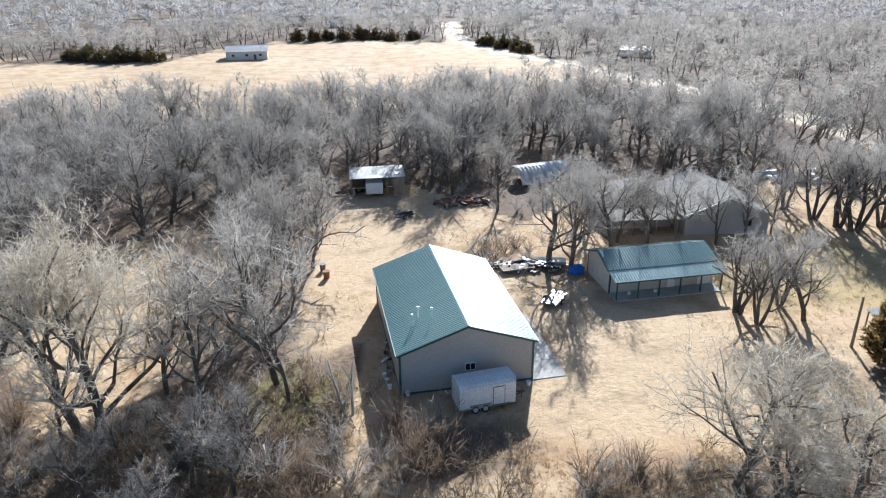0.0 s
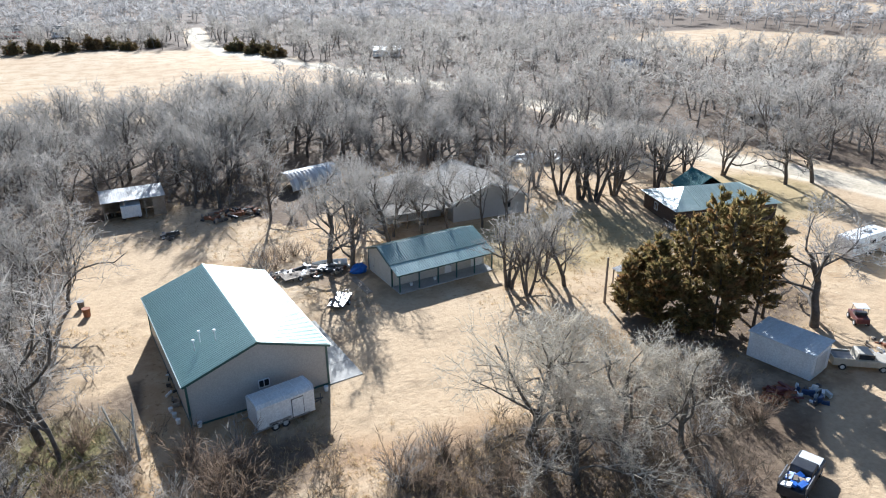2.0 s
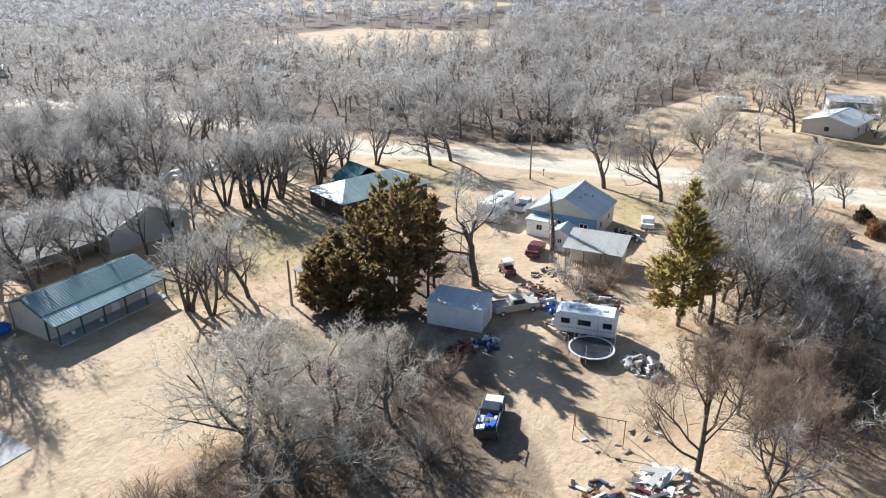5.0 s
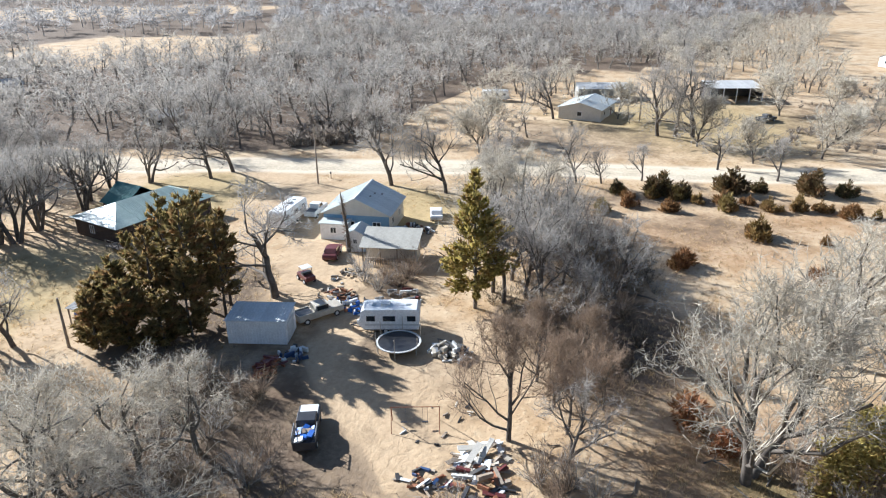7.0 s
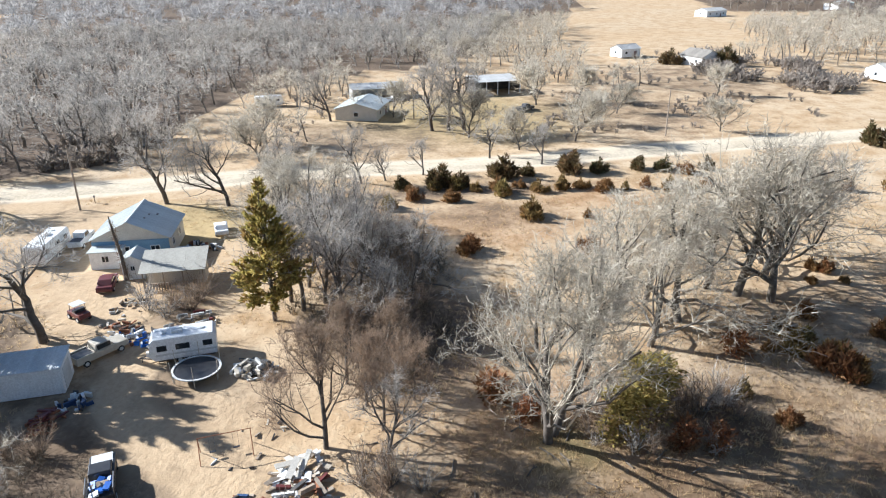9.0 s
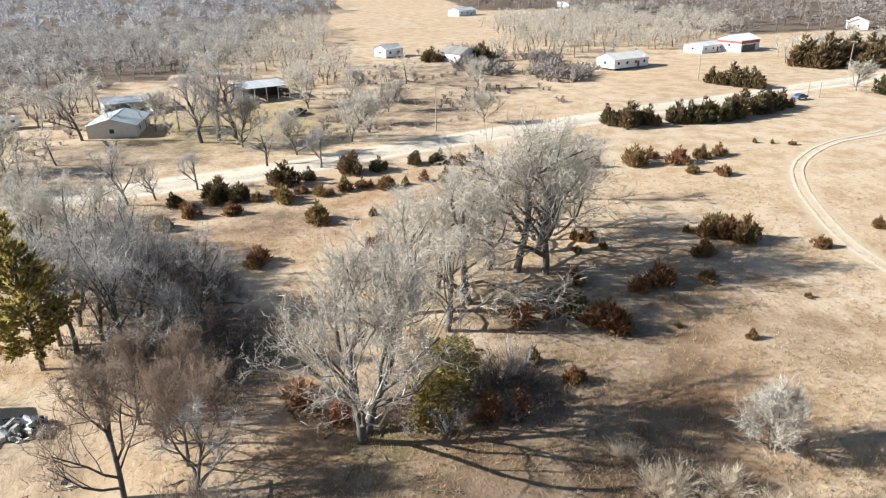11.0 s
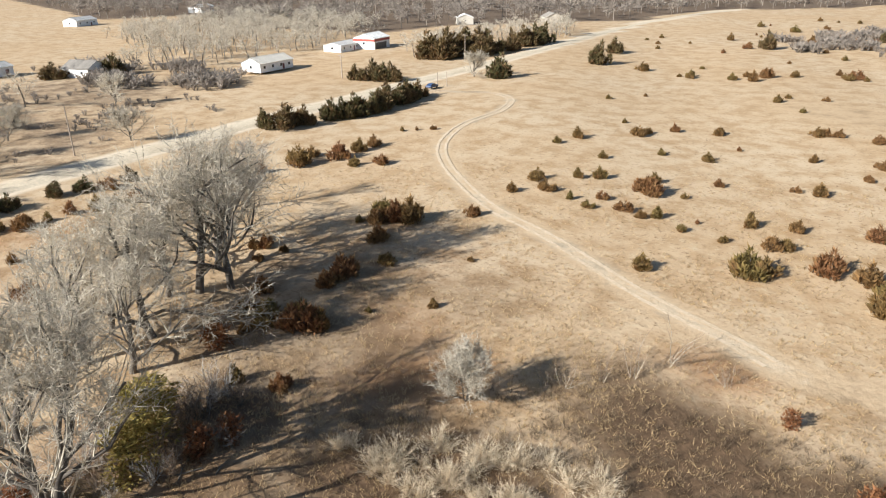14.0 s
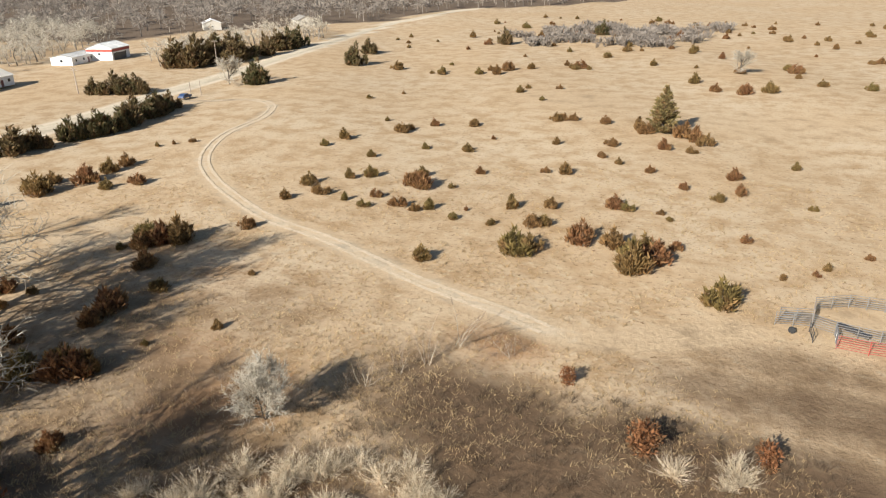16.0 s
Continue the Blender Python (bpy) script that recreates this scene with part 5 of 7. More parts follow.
def wheel(parent, x, y, r, w=0.24, hub=None):
    tyre = part("wheel", Shape().tube((x, y - w / 2, r), (x, y + w / 2, r), r, r, 16), RUBBER, parent)
    part("rim", Shape().tube((x, y - w / 2 - 0.012, r), (x, y + w / 2 + 0.012, r), r * 0.58, r * 0.58, 12), hub or DULL_WHITE, tyre)
    return tyre


def cargo_trailer(x, y, rz):
    ob = thing("cargo_trailer", x, y, rz, "white enclosed cargo trailer with tandem wheels and rounded roof", "trailer")
    prof = [(-1.05, 0.45), (1.05, 0.45), (1.05, 2.3), (0.85, 2.5), (0, 2.58), (-0.85, 2.5), (-1.05, 2.3)]
    rot = Matrix.Rotation(radians(90), 4, "Z")
    part("body", Shape().extrude(prof[:3] + [(-1.05, 2.3)], -2.45, 2.0, rot), WHITE, ob)
    nose = Shape()
    nose.add([(2.0, -1.05, 0.45), (2.0, 1.05, 0.45), (2.75, 0.35, 0.45), (2.75, -0.35, 0.45), (2.0, -1.05, 2.3), (2.0, 1.05, 2.3), (2.7, 0.35, 2.2), (2.7, -0.35, 2.2)],
             [(3, 2, 1, 0), (4, 7, 6, 5), (0, 3, 7, 4), (3, 2, 6, 7), (2, 1, 5, 6)])
    part("nose", nose, WHITE, ob)
    part("roof", Shape().extrude([(-1.08, 2.3), (1.08, 2.3), (0.85, 2.5), (0, 2.58), (-0.85, 2.5)], -2.48, 2.02, rot), DULL_WHITE, ob)
    nr = Shape()
    nr.add([(2.02, -1.08, 2.3), (2.02, 1.08, 2.3), (2.74, 0.37, 2.2), (2.74, -0.37, 2.2), (2.02, -0.85, 2.5), (2.02, 0.85, 2.5), (2.02, 0, 2.58), (2.5, 0, 2.42)],
           [(0, 3, 7, 4), (3, 2, 7), (2, 1, 5, 7), (4, 7, 6), (6, 7, 5), (0, 1, 2, 3)])
    part("nose_roof", nr, DULL_WHITE, ob)
    for i in range(5):
        part("roof_seam", Shape().extrude([(-1.09, 2.3), (-0.86, 2.52), (0, 2.60), (0.86, 2.52), (1.09, 2.3)], -2.3 + i * 1.05, -2.26 + i * 1.05, rot), WHITE, ob)
    for s in (-1, 1):
        for xx in (-0.75, 0.05):
            wheel(ob, xx, s * 0.95, 0.33)
        part("fender", Shape().box(-1.2, 0.5, s * 1.05 - 0.03, s * 1.05 + 0.03, 0.62, 0.8), GALV, ob)
        part("skirt", Shape().box(-2.45, 2.0, s * 1.06 - 0.02, s * 1.06 + 0.02, 0.42, 0.55), GALV, ob)
    d = part("side_door", Shape().box(0.65, 1.55, -1.09, -1.05, 0.55, 2.1), WHITE, ob)
    for a in ((0.62, 0.66, 0.55, 2.1), (1.54, 1.58, 0.55, 2.1), (0.62, 1.58, 2.08, 2.13), (0.62, 1.58, 0.52, 0.57)):
        part("door_seam", Shape().box(a[0], a[1], -1.095, -1.06, a[2], a[3]), STEEL, d)
    ob.scale = (1.14, 1.14, 1.14)
    part("tongue", Shape().beam((2.6, 0.3, 0.5), (3.6, 0, 0.5), 0.09).beam((2.6, -0.3, 0.5), (3.6, 0, 0.5), 0.09), STEEL, ob)
    part("jack", Shape().tube((3.4, 0, 0), (3.4, 0, 0.95), 0.04), STEEL, ob)


cargo_trailer(3.15, 50.7, 16)


def workshop():
    ob = thing("workshop", 25.1, 76.5, 10.8, "beige workshop with a teal metal roof and a porch on posts", "workshop")
    hl = 6.6
    rot = Matrix.Rotation(radians(90), 4, "Z")
    part("wall", Shape().extrude([(3.2, 0), (-3.2, 0), (-3.2, 3.0), (0, 4.15), (3.2, 2.95)], -hl, hl, rot), CREAM_WALL, ob)
    roof_panels(ob, "roof_panel", (-hl - 0.3, -3.35, 3.03), (hl + 0.3, -3.35, 3.03), (-hl - 0.3, 0, 4.2), TEAL_ROOF, 0.9)
    roof_panels(ob, "roof_panel", (hl + 0.3, 3.5, 2.9), (-hl - 0.3, 3.5, 2.9), (hl + 0.3, 0, 4.2), TEAL_ROOF, 0.9)
    roof_panels(ob, "porch_panel", (-hl - 0.3, -5.3, 2.35), (hl + 0.3, -5.3, 2.35), (-hl - 0.3, -3.3, 2.98), PORCH_ROOF, 0.9)
    for i in range(6):
        x = -hl + 0.1 + i * (2 * hl - 0.2) / 5
        part("post", Shape().box(x - 0.07, x + 0.07, -5.17, -5.03, 0.05, 2.3), TRIM, ob)
    part("porch_beam", Shape().box(-hl - 0.2, hl + 0.2, -5.2, -5.05, 2.16, 2.34), TRIM, ob)
    part("porch_floor", Shape().box(-hl, hl, -5.4, -3.21, -0.1, 0.12), CONCRETE, ob)
    for x in (-4.4, -1.2, 3.6):
        window(ob, x, -3.2, 1.6, 1.1, 0.9, 0, TRIM)
    door(ob, 1.2, -3.2, 0.95, 2.05, 0, WHITE)
    part("garage_door", Shape().box(4.6, 6.2, -3.26, -3.19, 0.1, 2.2), WHITE, ob)
    for side in (-3.2, 3.2):
        part("corner_trim", Shape().box(-hl - 0.05, -hl + 0.12, side - 0.09, side + 0.09, 0.02, 2.9), TRIM, ob)
    part("rake_trim", Shape().beam((-hl - 0.32, -3.4, 2.96), (-hl - 0.32, 0, 4.14), 0.06, 0.2), TRIM, ob)
    part("rake_trim", Shape().beam((-hl - 0.32, 3.5, 2.84), (-hl - 0.32, 0, 4.14), 0.06, 0.2), TRIM, ob)
    door(ob, -hl, 1.9, 0.95, 2.05, -90, CREAM_WALL)
    for k in range(2):
        bucket(21.5 + 3.2 * k, 71.7 + 0.6 * k, WHITE, "white plastic bucket on the porch floor")


workshop()
ramp = thing("timber_step", 15.9, 74.2, 100, "weathered timber boards lying along the workshop wall", "boards")
for i in range(3):
    part("board", Shape().box(-2.6, 2.6, -0.45 + i * 0.3, -0.2 + i * 0.3, 0, 0.06), WOOD, ramp)


def lean_to():
    ob = thing("pole_shed", -11, 112, 8, "open pole shed with a weathered sheet metal roof", "shed")
    roof_panels(ob, "roof_panel", (-4.6, -2.6, 3.1), (4.6, -2.6, 3.1), (-4.6, 2.8, 3.6), GREY_ROOF, 0.92)
    for x in (-4.3, -1.4, 1.5, 4.3):
        for y in (-2.3, 2.4):
            part("post", Shape().box(x - 0.08, x + 0.08, y - 0.08, y + 0.08, 0, 3.1 + (y + 2.6) * 0.09), WOOD, ob)
    part("back_wall", Shape().box(-4.4, 4.4, 2.5, 2.58, 0, 3.5), WOOD, ob)
    part("side_wall", Shape().box(2.6, 4.3, -2.2, -2.12, 0, 2.9), WOOD, ob)
    part("side_wall", Shape().box(-4.4, -4.32, -2.3, 2.5, 0, 3.1), WOOD, ob)
    box = thing("box_trailer", -11.3, 109.9, 6, "small white box trailer parked under the shed roof", "trailer")
    part("body", Shape().box(-1.4, 1.4, -0.9, 1.6, 0.5, 2.35), WHITE, box, bevel=0.05)
    for x in (-1.1, 1.1):
        wheel(box, x, 0, 0.33)


lean_to()


def quonset():
    ob = thing("quonset_shed", 17.2, 117.5, 22, "low arched shed with ribbed white sheet metal", "shed")
    arc = [(2.8 * cos(pi * i / 12), 0.4 + 2.6 * sin(pi * i / 12)) for i in range(13)]
    part("end_wall", Shape().extrude([(-2.7, 0)] + [(2.7, 0)] + arc[1:-1], -5.0, -4.9, Matrix.Rotation(radians(90), 4, "Z")), DULL_WHITE, ob)
    for k in range(14):
        s = Shape()
        u = -5.0 + k * 0.72
        for x0, z0 in arc:
            s.v += [(u, x0, z0), (u + 0.36, x0 * 1.04, z0 * 1.04), (u + 0.72, x0, z0)]
        s.f = [(3 * i + c, 3 * i + c + 1, 3 * i + c + 4, 3 * i + c + 3) for i in range(len(arc) - 1) for c in (0, 1)]
        part("roof_arch", s, DULL_WHITE if k % 2 else GREY_ROOF, ob)


quonset()


def hip_roof(parent, name, hl, hw, eave, ridge, over, material):
    """Four sloping planes with courses of shingles or sheets on them."""
    x, y = hl + over, hw + over
    rx = max(x - y, 0.01)
    th = 0.06
    for k, quad in enumerate(([(-x, -y), (x, -y), (rx, 0), (-rx, 0)], [(x, y), (-x, y), (-rx, 0), (rx, 0)], [(x, -y), (x, y), (rx, 0), (rx, 0)], [(-x, y), (-x, -y), (-rx, 0), (-rx, 0)])):
        (ax, ay), (bx, by), (cx, cy), (dx, dy) = quad
        n = 9
        for i in range(n):
            t0, t1 = i / n, (i + 1) / n
            row = []
            for t in (t0, t1):
                z = eave + (ridge - eave) * t
                row += [(ax + (dx - ax) * t, ay + (dy - ay) * t, z), (bx + (cx - bx) * t, by + (cy - by) * t, z)]
            s = Shape()
            lift = 0.035
            a, b, c, d = (row[0], row[1], row[3], row[2])
            s.add([(a[0], a[1], a[2] + lift), (b[0], b[1], b[2] + lift), c, d, (a[0], a[1], a[2] - th), (b[0], b[1], b[2] - th), (c[0], c[1], c[2] - th), (d[0], d[1], d[2] - th)],
                  [(0, 1, 2, 3), (7, 6, 5, 4), (0, 4, 5, 1), (1, 5, 6, 2), (3, 7, 4, 0)])
            part(name, s, material, parent)


def tan_house():
    ob = thing("tan_house", 39.5, 97.5, 3, "tan house with gabled shingle roofs half hidden by trees", "house")
    part("wall", Shape().extrude([(-6, 0), (6, 0), (6, 3), (0, 5.4), (-6, 3)], -7, 7), TAN_WALL, ob)
    roof_panels(ob, "roof_course", (-6.4, 7.3, 2.86), (-6.4, -7.3, 2.86), (0, 7.3, 5.45), SHINGLE, 1.0, 1)
    roof_panels(ob, "roof_course", (6.4, -7.3, 2.86), (6.4, 7.3, 2.86), (0, -7.3, 5.45), SHINGLE, 1.0, 1)
    for s in (-1, 1):
        part("rake_trim", Shape().beam((s * 6.4, -7.34, 2.8), (0, -7.34, 5.4), 0.06, 0.24), WHITE, ob)
    window(ob, 3.0, -7, 1.6, 1.2, 1.0, 0, TAN_WALL)
    wing = thing("tan_house_wing", 28.5, 99.5, 3, "tan house wing with a hipped shingle roof", "house")
    part("wall", Shape().box(-4.9, 4.9, -5, 5, 0, 3), TAN_WALL, wing)
    hip_roof(wing, "roof_course", 4.9, 5.0, 3.0, 5.8, 0.4, SHINGLE)
    porch = thing("carport", 28.3, 92.2, 3, "low grey lean-to roof in front of the tan house", "carport")
    roof_panels(porch, "roof_panel", (-5, -1.9, 2.3), (5, -1.9, 2.3), (-5, 2.0, 2.85), SHINGLE, 0.95)
    for x in (-4.7, -1.6, 1.6, 4.7):
        part("post", Shape().box(x - 0.07, x + 0.07, -1.8, -1.66, 0, 2.3), WOOD, porch)
    part("wall", Shape().box(-4.9, 4.9, 1.2, 1.3, 0, 2.7), TAN_WALL, porch)


tan_house()


def log_house():
    ob = thing("log_house", 71.5, 80.0, -8, "dark log house with a faded green metal roof", "house")
    part("wall", Shape().box(-8.0, 8.0, -4.8, 4.8, 0, 2.75), LOG_WALL, ob)
    for i in range(9):
        z = 0.15 + i * 0.29
        part("log", Shape().box(-8.08, 8.08, -4.88, 4.88, z, z + 0.25), LOG_WALL, ob)
    x, y, e, r = 8.6, 5.4, 2.75, 4.6
    rx = 4.4
    roof_panels(ob, "roof_panel", (-rx - 0.1, -y, e), (rx + 0.1, -y, e), (-rx - 0.1, 0, r), LOG_ROOF, 0.85)
    s = Shape()
    for q in ([(rx, -y, e), (x, -y, e), (rx, 0, r)], [(-x, -y, e), (-rx, -y, e), (-rx, 0, r)], [(x, y, e), (-x, y, e), (-rx, 0, r), (rx, 0, r)], [(x, -y, e), (x, y, e), (rx, 0, r)]):
        s.add(q + [(a, b, c - 0.06) for a, b, c in q], [tuple(range(len(q)))] + [(i, (i + 1) % len(q), len(q) + (i + 1) % len(q), len(q) + i) for i in range(len(q))])
    part("roof_hip", s, LOG_ROOF, ob)
    q = [(-x, y, e), (-x, -y, e), (-rx, 0, r)]
    part("roof_hip", Shape().add(q + [(a, b, c - 0.06) for a, b, c in q], [(0, 1, 2), (5, 4, 3), (0, 3, 4, 1), (1, 4, 5, 2), (2, 5, 3, 0)]), LOG_ROOF, ob)
    back = Matrix.Translation((1.5, 4.2, 0))
    part("back_gable", Shape().extrude([(-3.2, 0), (3.2, 0), (3.2, 2.7), (0, 4.8), (-3.2, 2.7)], 0, 3.5, back), LOG_WALL, ob)
    roof_panels(ob, "back_panel", (-2.1, 8.0, 2.6), (-2.1, 2.2, 2.6), (1.5, 8.0, 4.95), OLD_TEAL, 0.85)
    roof_panels(ob, "back_panel", (5.1, 2.2, 2.6), (5.1, 8.0, 2.6), (1.5, 2.2, 4.95), OLD_TEAL, 0.85)
    window(ob, -8.08, 1.0, 1.5, 1.0, 1.2, -90)
    window(ob, -3.6, -4.88, 1.5, 1.2, 1.2, 0)
    window(ob, 3.8, -4.88, 1.6, 0.9, 1.5, 0)
    door(ob, 0.6, -4.88, 0.95, 2.05, 0, MAROON)
    deck = thing("wooden_deck", 63.3, 75.6, -8, "small weathered wooden deck with railings", "deck")
    for i in range(9):
        part("deck_board", Shape().box(-2.2, 2.2, -1.6 + i * 0.34, -1.3 + i * 0.34, 0.55, 0.6), WOOD, deck)
    for px, py in ((-2.1, -1.5), (0, -1.5), (2.1, -1.5), (-2.1, 0), (-2.1, 1.4), (2.1, 0)):
        part("post", Shape().box(px - 0.05, px + 0.05, py - 0.05, py + 0.05, 0, 1.5), WOOD, deck)
    for p, q in (((-2.1, -1.5), (2.1, -1.5)), ((-2.1, -1.5), (-2.1, 1.4)), ((2.1, -1.5), (2.1, 0))):
        for z in (1.0, 1.48):
            part("rail", Shape().beam((*p, z), (*q, z), 0.08, 0.05), WOOD, deck)
    for i in range(3):
        part("tread", Shape().box(-0.6, 0.6, -2.5 + i * 0.28, -2.24 + i * 0.28, 0.12 + 0.16 * i, 0.17 + 0.16 * i), WOOD, deck)


log_house()


def blue_house():
    ob = gable_house("blue_house", 83.4, 49.2, 13, 8.6, 9.6, 3.2, 5.45, CREAM_WALL, PALE_ROOF, "small house with blue lower wall and pale metal roof", "house", 0.4, panel=0.9)
    part("lower_wall", Shape().box(-4.38, -4.28, -4.8, 4.8, 0, 2.9), BLUE_WALL, ob)
    part("lower_wall", Shape().box(-4.3, 4.3, 4.79, 4.87, 0, 1.2), BLUE_WALL, ob)
    for y in (-3, 0.8):
        window(ob, -4.38, y, 1.6, 1.2, 1.0, -90)
    for x in (-2.2, 1.6):
        window(ob, x, -4.8, 1.7, 1.1, 1.1, 0)
    for i, (x, y) in enumerate(((-1.5, -1.4), (0.2, -1.6), (1.2, -2.4))):
        z = 5.45 - abs(y) * (2.25 / 4.8) + 0.08
        part("roof_vent", Shape().box(x - 0.2, x + 0.2, y - 0.12, y + 0.12, z, z + 0.1), STEEL, ob)
    porch = thing("porch", 77.6, 50.3, 13, "white porch addition with a flat pale roof", "porch")
    part("wall", Shape().box(-1.2, 1.3, -1.6, 2.2, 0, 2.3), WHITE, porch)
    part("roof", Shape().box(-1.4, 1.4, -1.8, 2.4, 2.3, 2.42), PALE_ROOF, porch)
    window(porch, -1.2, 0.3, 1.4, 0.9, 0.9, -90)
    ann = thing("annex", 73.3, 39.5, 16, "low annex with a weathered pale sheet metal roof", "annex")
    part("wall", Shape().box(-0.6, 2.0, -3.4, 3.3, 0, 2.5), CREAM_WALL, ann)
    roof_panels(ann, "roof_panel", (-2.4, 3.8, 2.45), (-2.4, -3.8, 2.45), (2.5, 3.8, 3.5), ANNEX_ROOF, 1.2, 0)
    roof_panels(ann, "roof_panel", (4.2, -3.8, 2.7), (4.2, 3.8, 2.7), (2.5, -3.8, 3.5), ANNEX_ROOF, 1.2, 0)
    for y in (-3.4, -1.1, 1.1, 3.4):
        part("post", Shape().box(-2.2, -2.08, y - 0.06, y + 0.06, 0, 2.45), WOOD, ann)
    for i in range(22):
        y = -3.3 + i * 0.31
        part("fence_slat", Shape().box(-2.18, -2.15, y, y + 0.16, 0.05, 0.95), WOOD, ann)
    part("rail", Shape().box(-2.22, -2.12, -3.4, 3.4, 0.95, 1.02), WOOD, ann)
    lean = thing("small_shed", 75.2, 45.6, 14, "little white gabled shed between the houses", "shed")
    part("wall", Shape().extrude([(-1.3, 0), (1.3, 0), (1.3, 2.4), (0, 3.1), (-1.3, 2.4)], -1.6, 1.6, Matrix.Rotation(radians(90), 4, "Z")), WHITE, lean)
    roof_panels(lean, "roof_panel", (-1.8, -1.5, 2.35), (1.8, -1.5, 2.35), (-1.8, 0, 3.15), PALE_ROOF, 0.9)
    roof_panels(lean, "roof_panel", (1.8, 1.5, 2.35), (-1.8, 1.5, 2.35), (1.8, 0, 3.15), PALE_ROOF, 0.9)
    window(lean, -1.6, 0, 1.5, 0.6, 0.7, -90)


blue_house()


def plain_house(x, y, rz, L, W, eave, ridge, wall, roof, label, cat="house", wins=3, name="house"):
    ob = gable_house(name, x, y, rz, L, W, eave, ridge, wall, roof, label, cat, 0.4, panel=1.6)
    for i in range(wins):
        xx = -L / 2 + L * (i + 0.5) / wins
        window(ob, xx, -W / 2, eave * 0.55, 1.2, 1.1, 0, WHITE, False)
        window(ob, xx, W / 2, eave * 0.55, 1.2, 1.1, 180, WHITE, False)
    window(ob, -L / 2, 0, eave * 0.55, 1.2, 1.1, -90, WHITE, False)
    door(ob, L * 0.2, -W / 2, 1.0, 2.05, 0, MAROON)
    return ob


def open_shed(x, y, rz, L, W, h, label, wall=DULL_WHITE):
    ob = thing("pole_barn", x, y, rz, label, "shed")
    roof_panels(ob, "roof_panel", (-L / 2, -W / 2, h), (L / 2, -W / 2, h), (-L / 2, W / 2, h + 0.7), GREY_ROOF, 1.5)
    for i in range(5):
        xx = -L / 2 + 0.2 + i * (L - 0.4) / 4
        part("post", Shape().box(xx - 0.1, xx + 0.1, -W / 2 + 0.2, -W / 2 + 0.4, 0, h), WHITE, ob)
    part("back_wall", Shape().box(-L / 2, L / 2, W / 2 - 0.2, W / 2 - 0.1, 0, h + 0.5), wall, ob)
    for s in (-1, 1):
        part("side_wall", Shape().box(s * (L / 2 - 0.1) - 0.05, s * (L / 2 - 0.1) + 0.05, -W / 2 + 0.3, W / 2 - 0.2, 0, h), wall, ob)
    return ob


plain_house(172, 36, -4, 13, 10.5, 2.9, 4.3, CREAM_WALL, PALE_ROOF, "low building with a pale blue-green metal roof", "shed", 2, "shed")
open_shed(196, 37, -70, 14.5, 7, 3.2, "long open-fronted shed with a white roof")
open_shed(204, 4, -69, 14, 9, 4.2, "open pole barn with a white roof and dark inside", STEEL)
plain_house(291, -47, -58, 9.5, 7, 3.2, 4.6, WHITE, GREY_ROOF, "small white outbuilding on the far slope", "house", 2)
plain_house(266, -70, 30, 11, 9, 3.4, 5.6, WHITE, SHINGLE, "white gabled house behind brush", "house", 2)
plain_house(236, -124, -72, 17, 9, 3.2, 5.0, WHITE, CREAM_WALL, "long white house across the gravel road", "house", 4)
plain_house(265, -176, -68, 15, 9, 3.0, 4.0, WHITE, GREY_ROOF, "white metal building with a low roof", "building", 3, "building")
hay = plain_house(262, -190, -68, 13, 11, 5.0, 6.8, WHITE, DULL_WHITE, "white barn with a dark red band and white roof", "barn", 2, "hay_barn")
part("band", Shape().box(-6.55, 6.55, -5.58, 5.58, 3.6, 4.6), RED, hay)
# dark sheet on the closed wall stands for the shaded open bay
part("open_bay", Shape().box(-5.5, 3.5, -5.6, -5.48, 0.05, 3.0), STEEL, hay)
plain_house(498, -134, -55, 19, 10, 4.0, 5.6, WHITE, GREY_ROOF, "far white farm building", "building", 3, "building")
plain_house(566, -244, -50, 22, 11, 4.5, 6, WHITE, PALE_ROOF, "far pale metal building", "building", 3, "building")
plain_house(324, -306, -40, 12, 10, 4, 6, CREAM_WALL, WHITE, "far house with a white roof", "house", 2)
plain_house(292, -350, -35, 14, 10, 3.6, 6, CREAM_WALL, SHINGLE, "far tan house among trees", "house", 3)
plain_house(-79, 291, 12, 16, 11, 3.4, 5.2, DULL_WHITE, GREY_ROOF, "grey-roofed house at the edge of the far field", "house", 3)
plain_house(-90, 450, 10, 14, 9, 3.2, 5.2, RED, SHINGLE, "far red house with a grey roof", "house", 3)
plain_house(-62, 440, 0, 10, 8, 3.2, 5.4, WHITE, SHINGLE, "far white house with a dark roof", "house", 2)
plain_house(78, 285, -20, 11, 7, 2.8, 4.0, WHITE, GREY_ROOF, "white mobile home beside the gravel road", "house", 3)
plain_house(142, 208, -20, 9, 6, 2.8, 4.2, WHITE, GREY_ROOF, "small white shed among far trees", "shed", 2, "shed")
plain_house(125, 128, -30, 8, 6, 2.6, 4.0, CREAM_WALL, DULL_WHITE, "small building with a white roof among trees", "shed", 2, "shed")


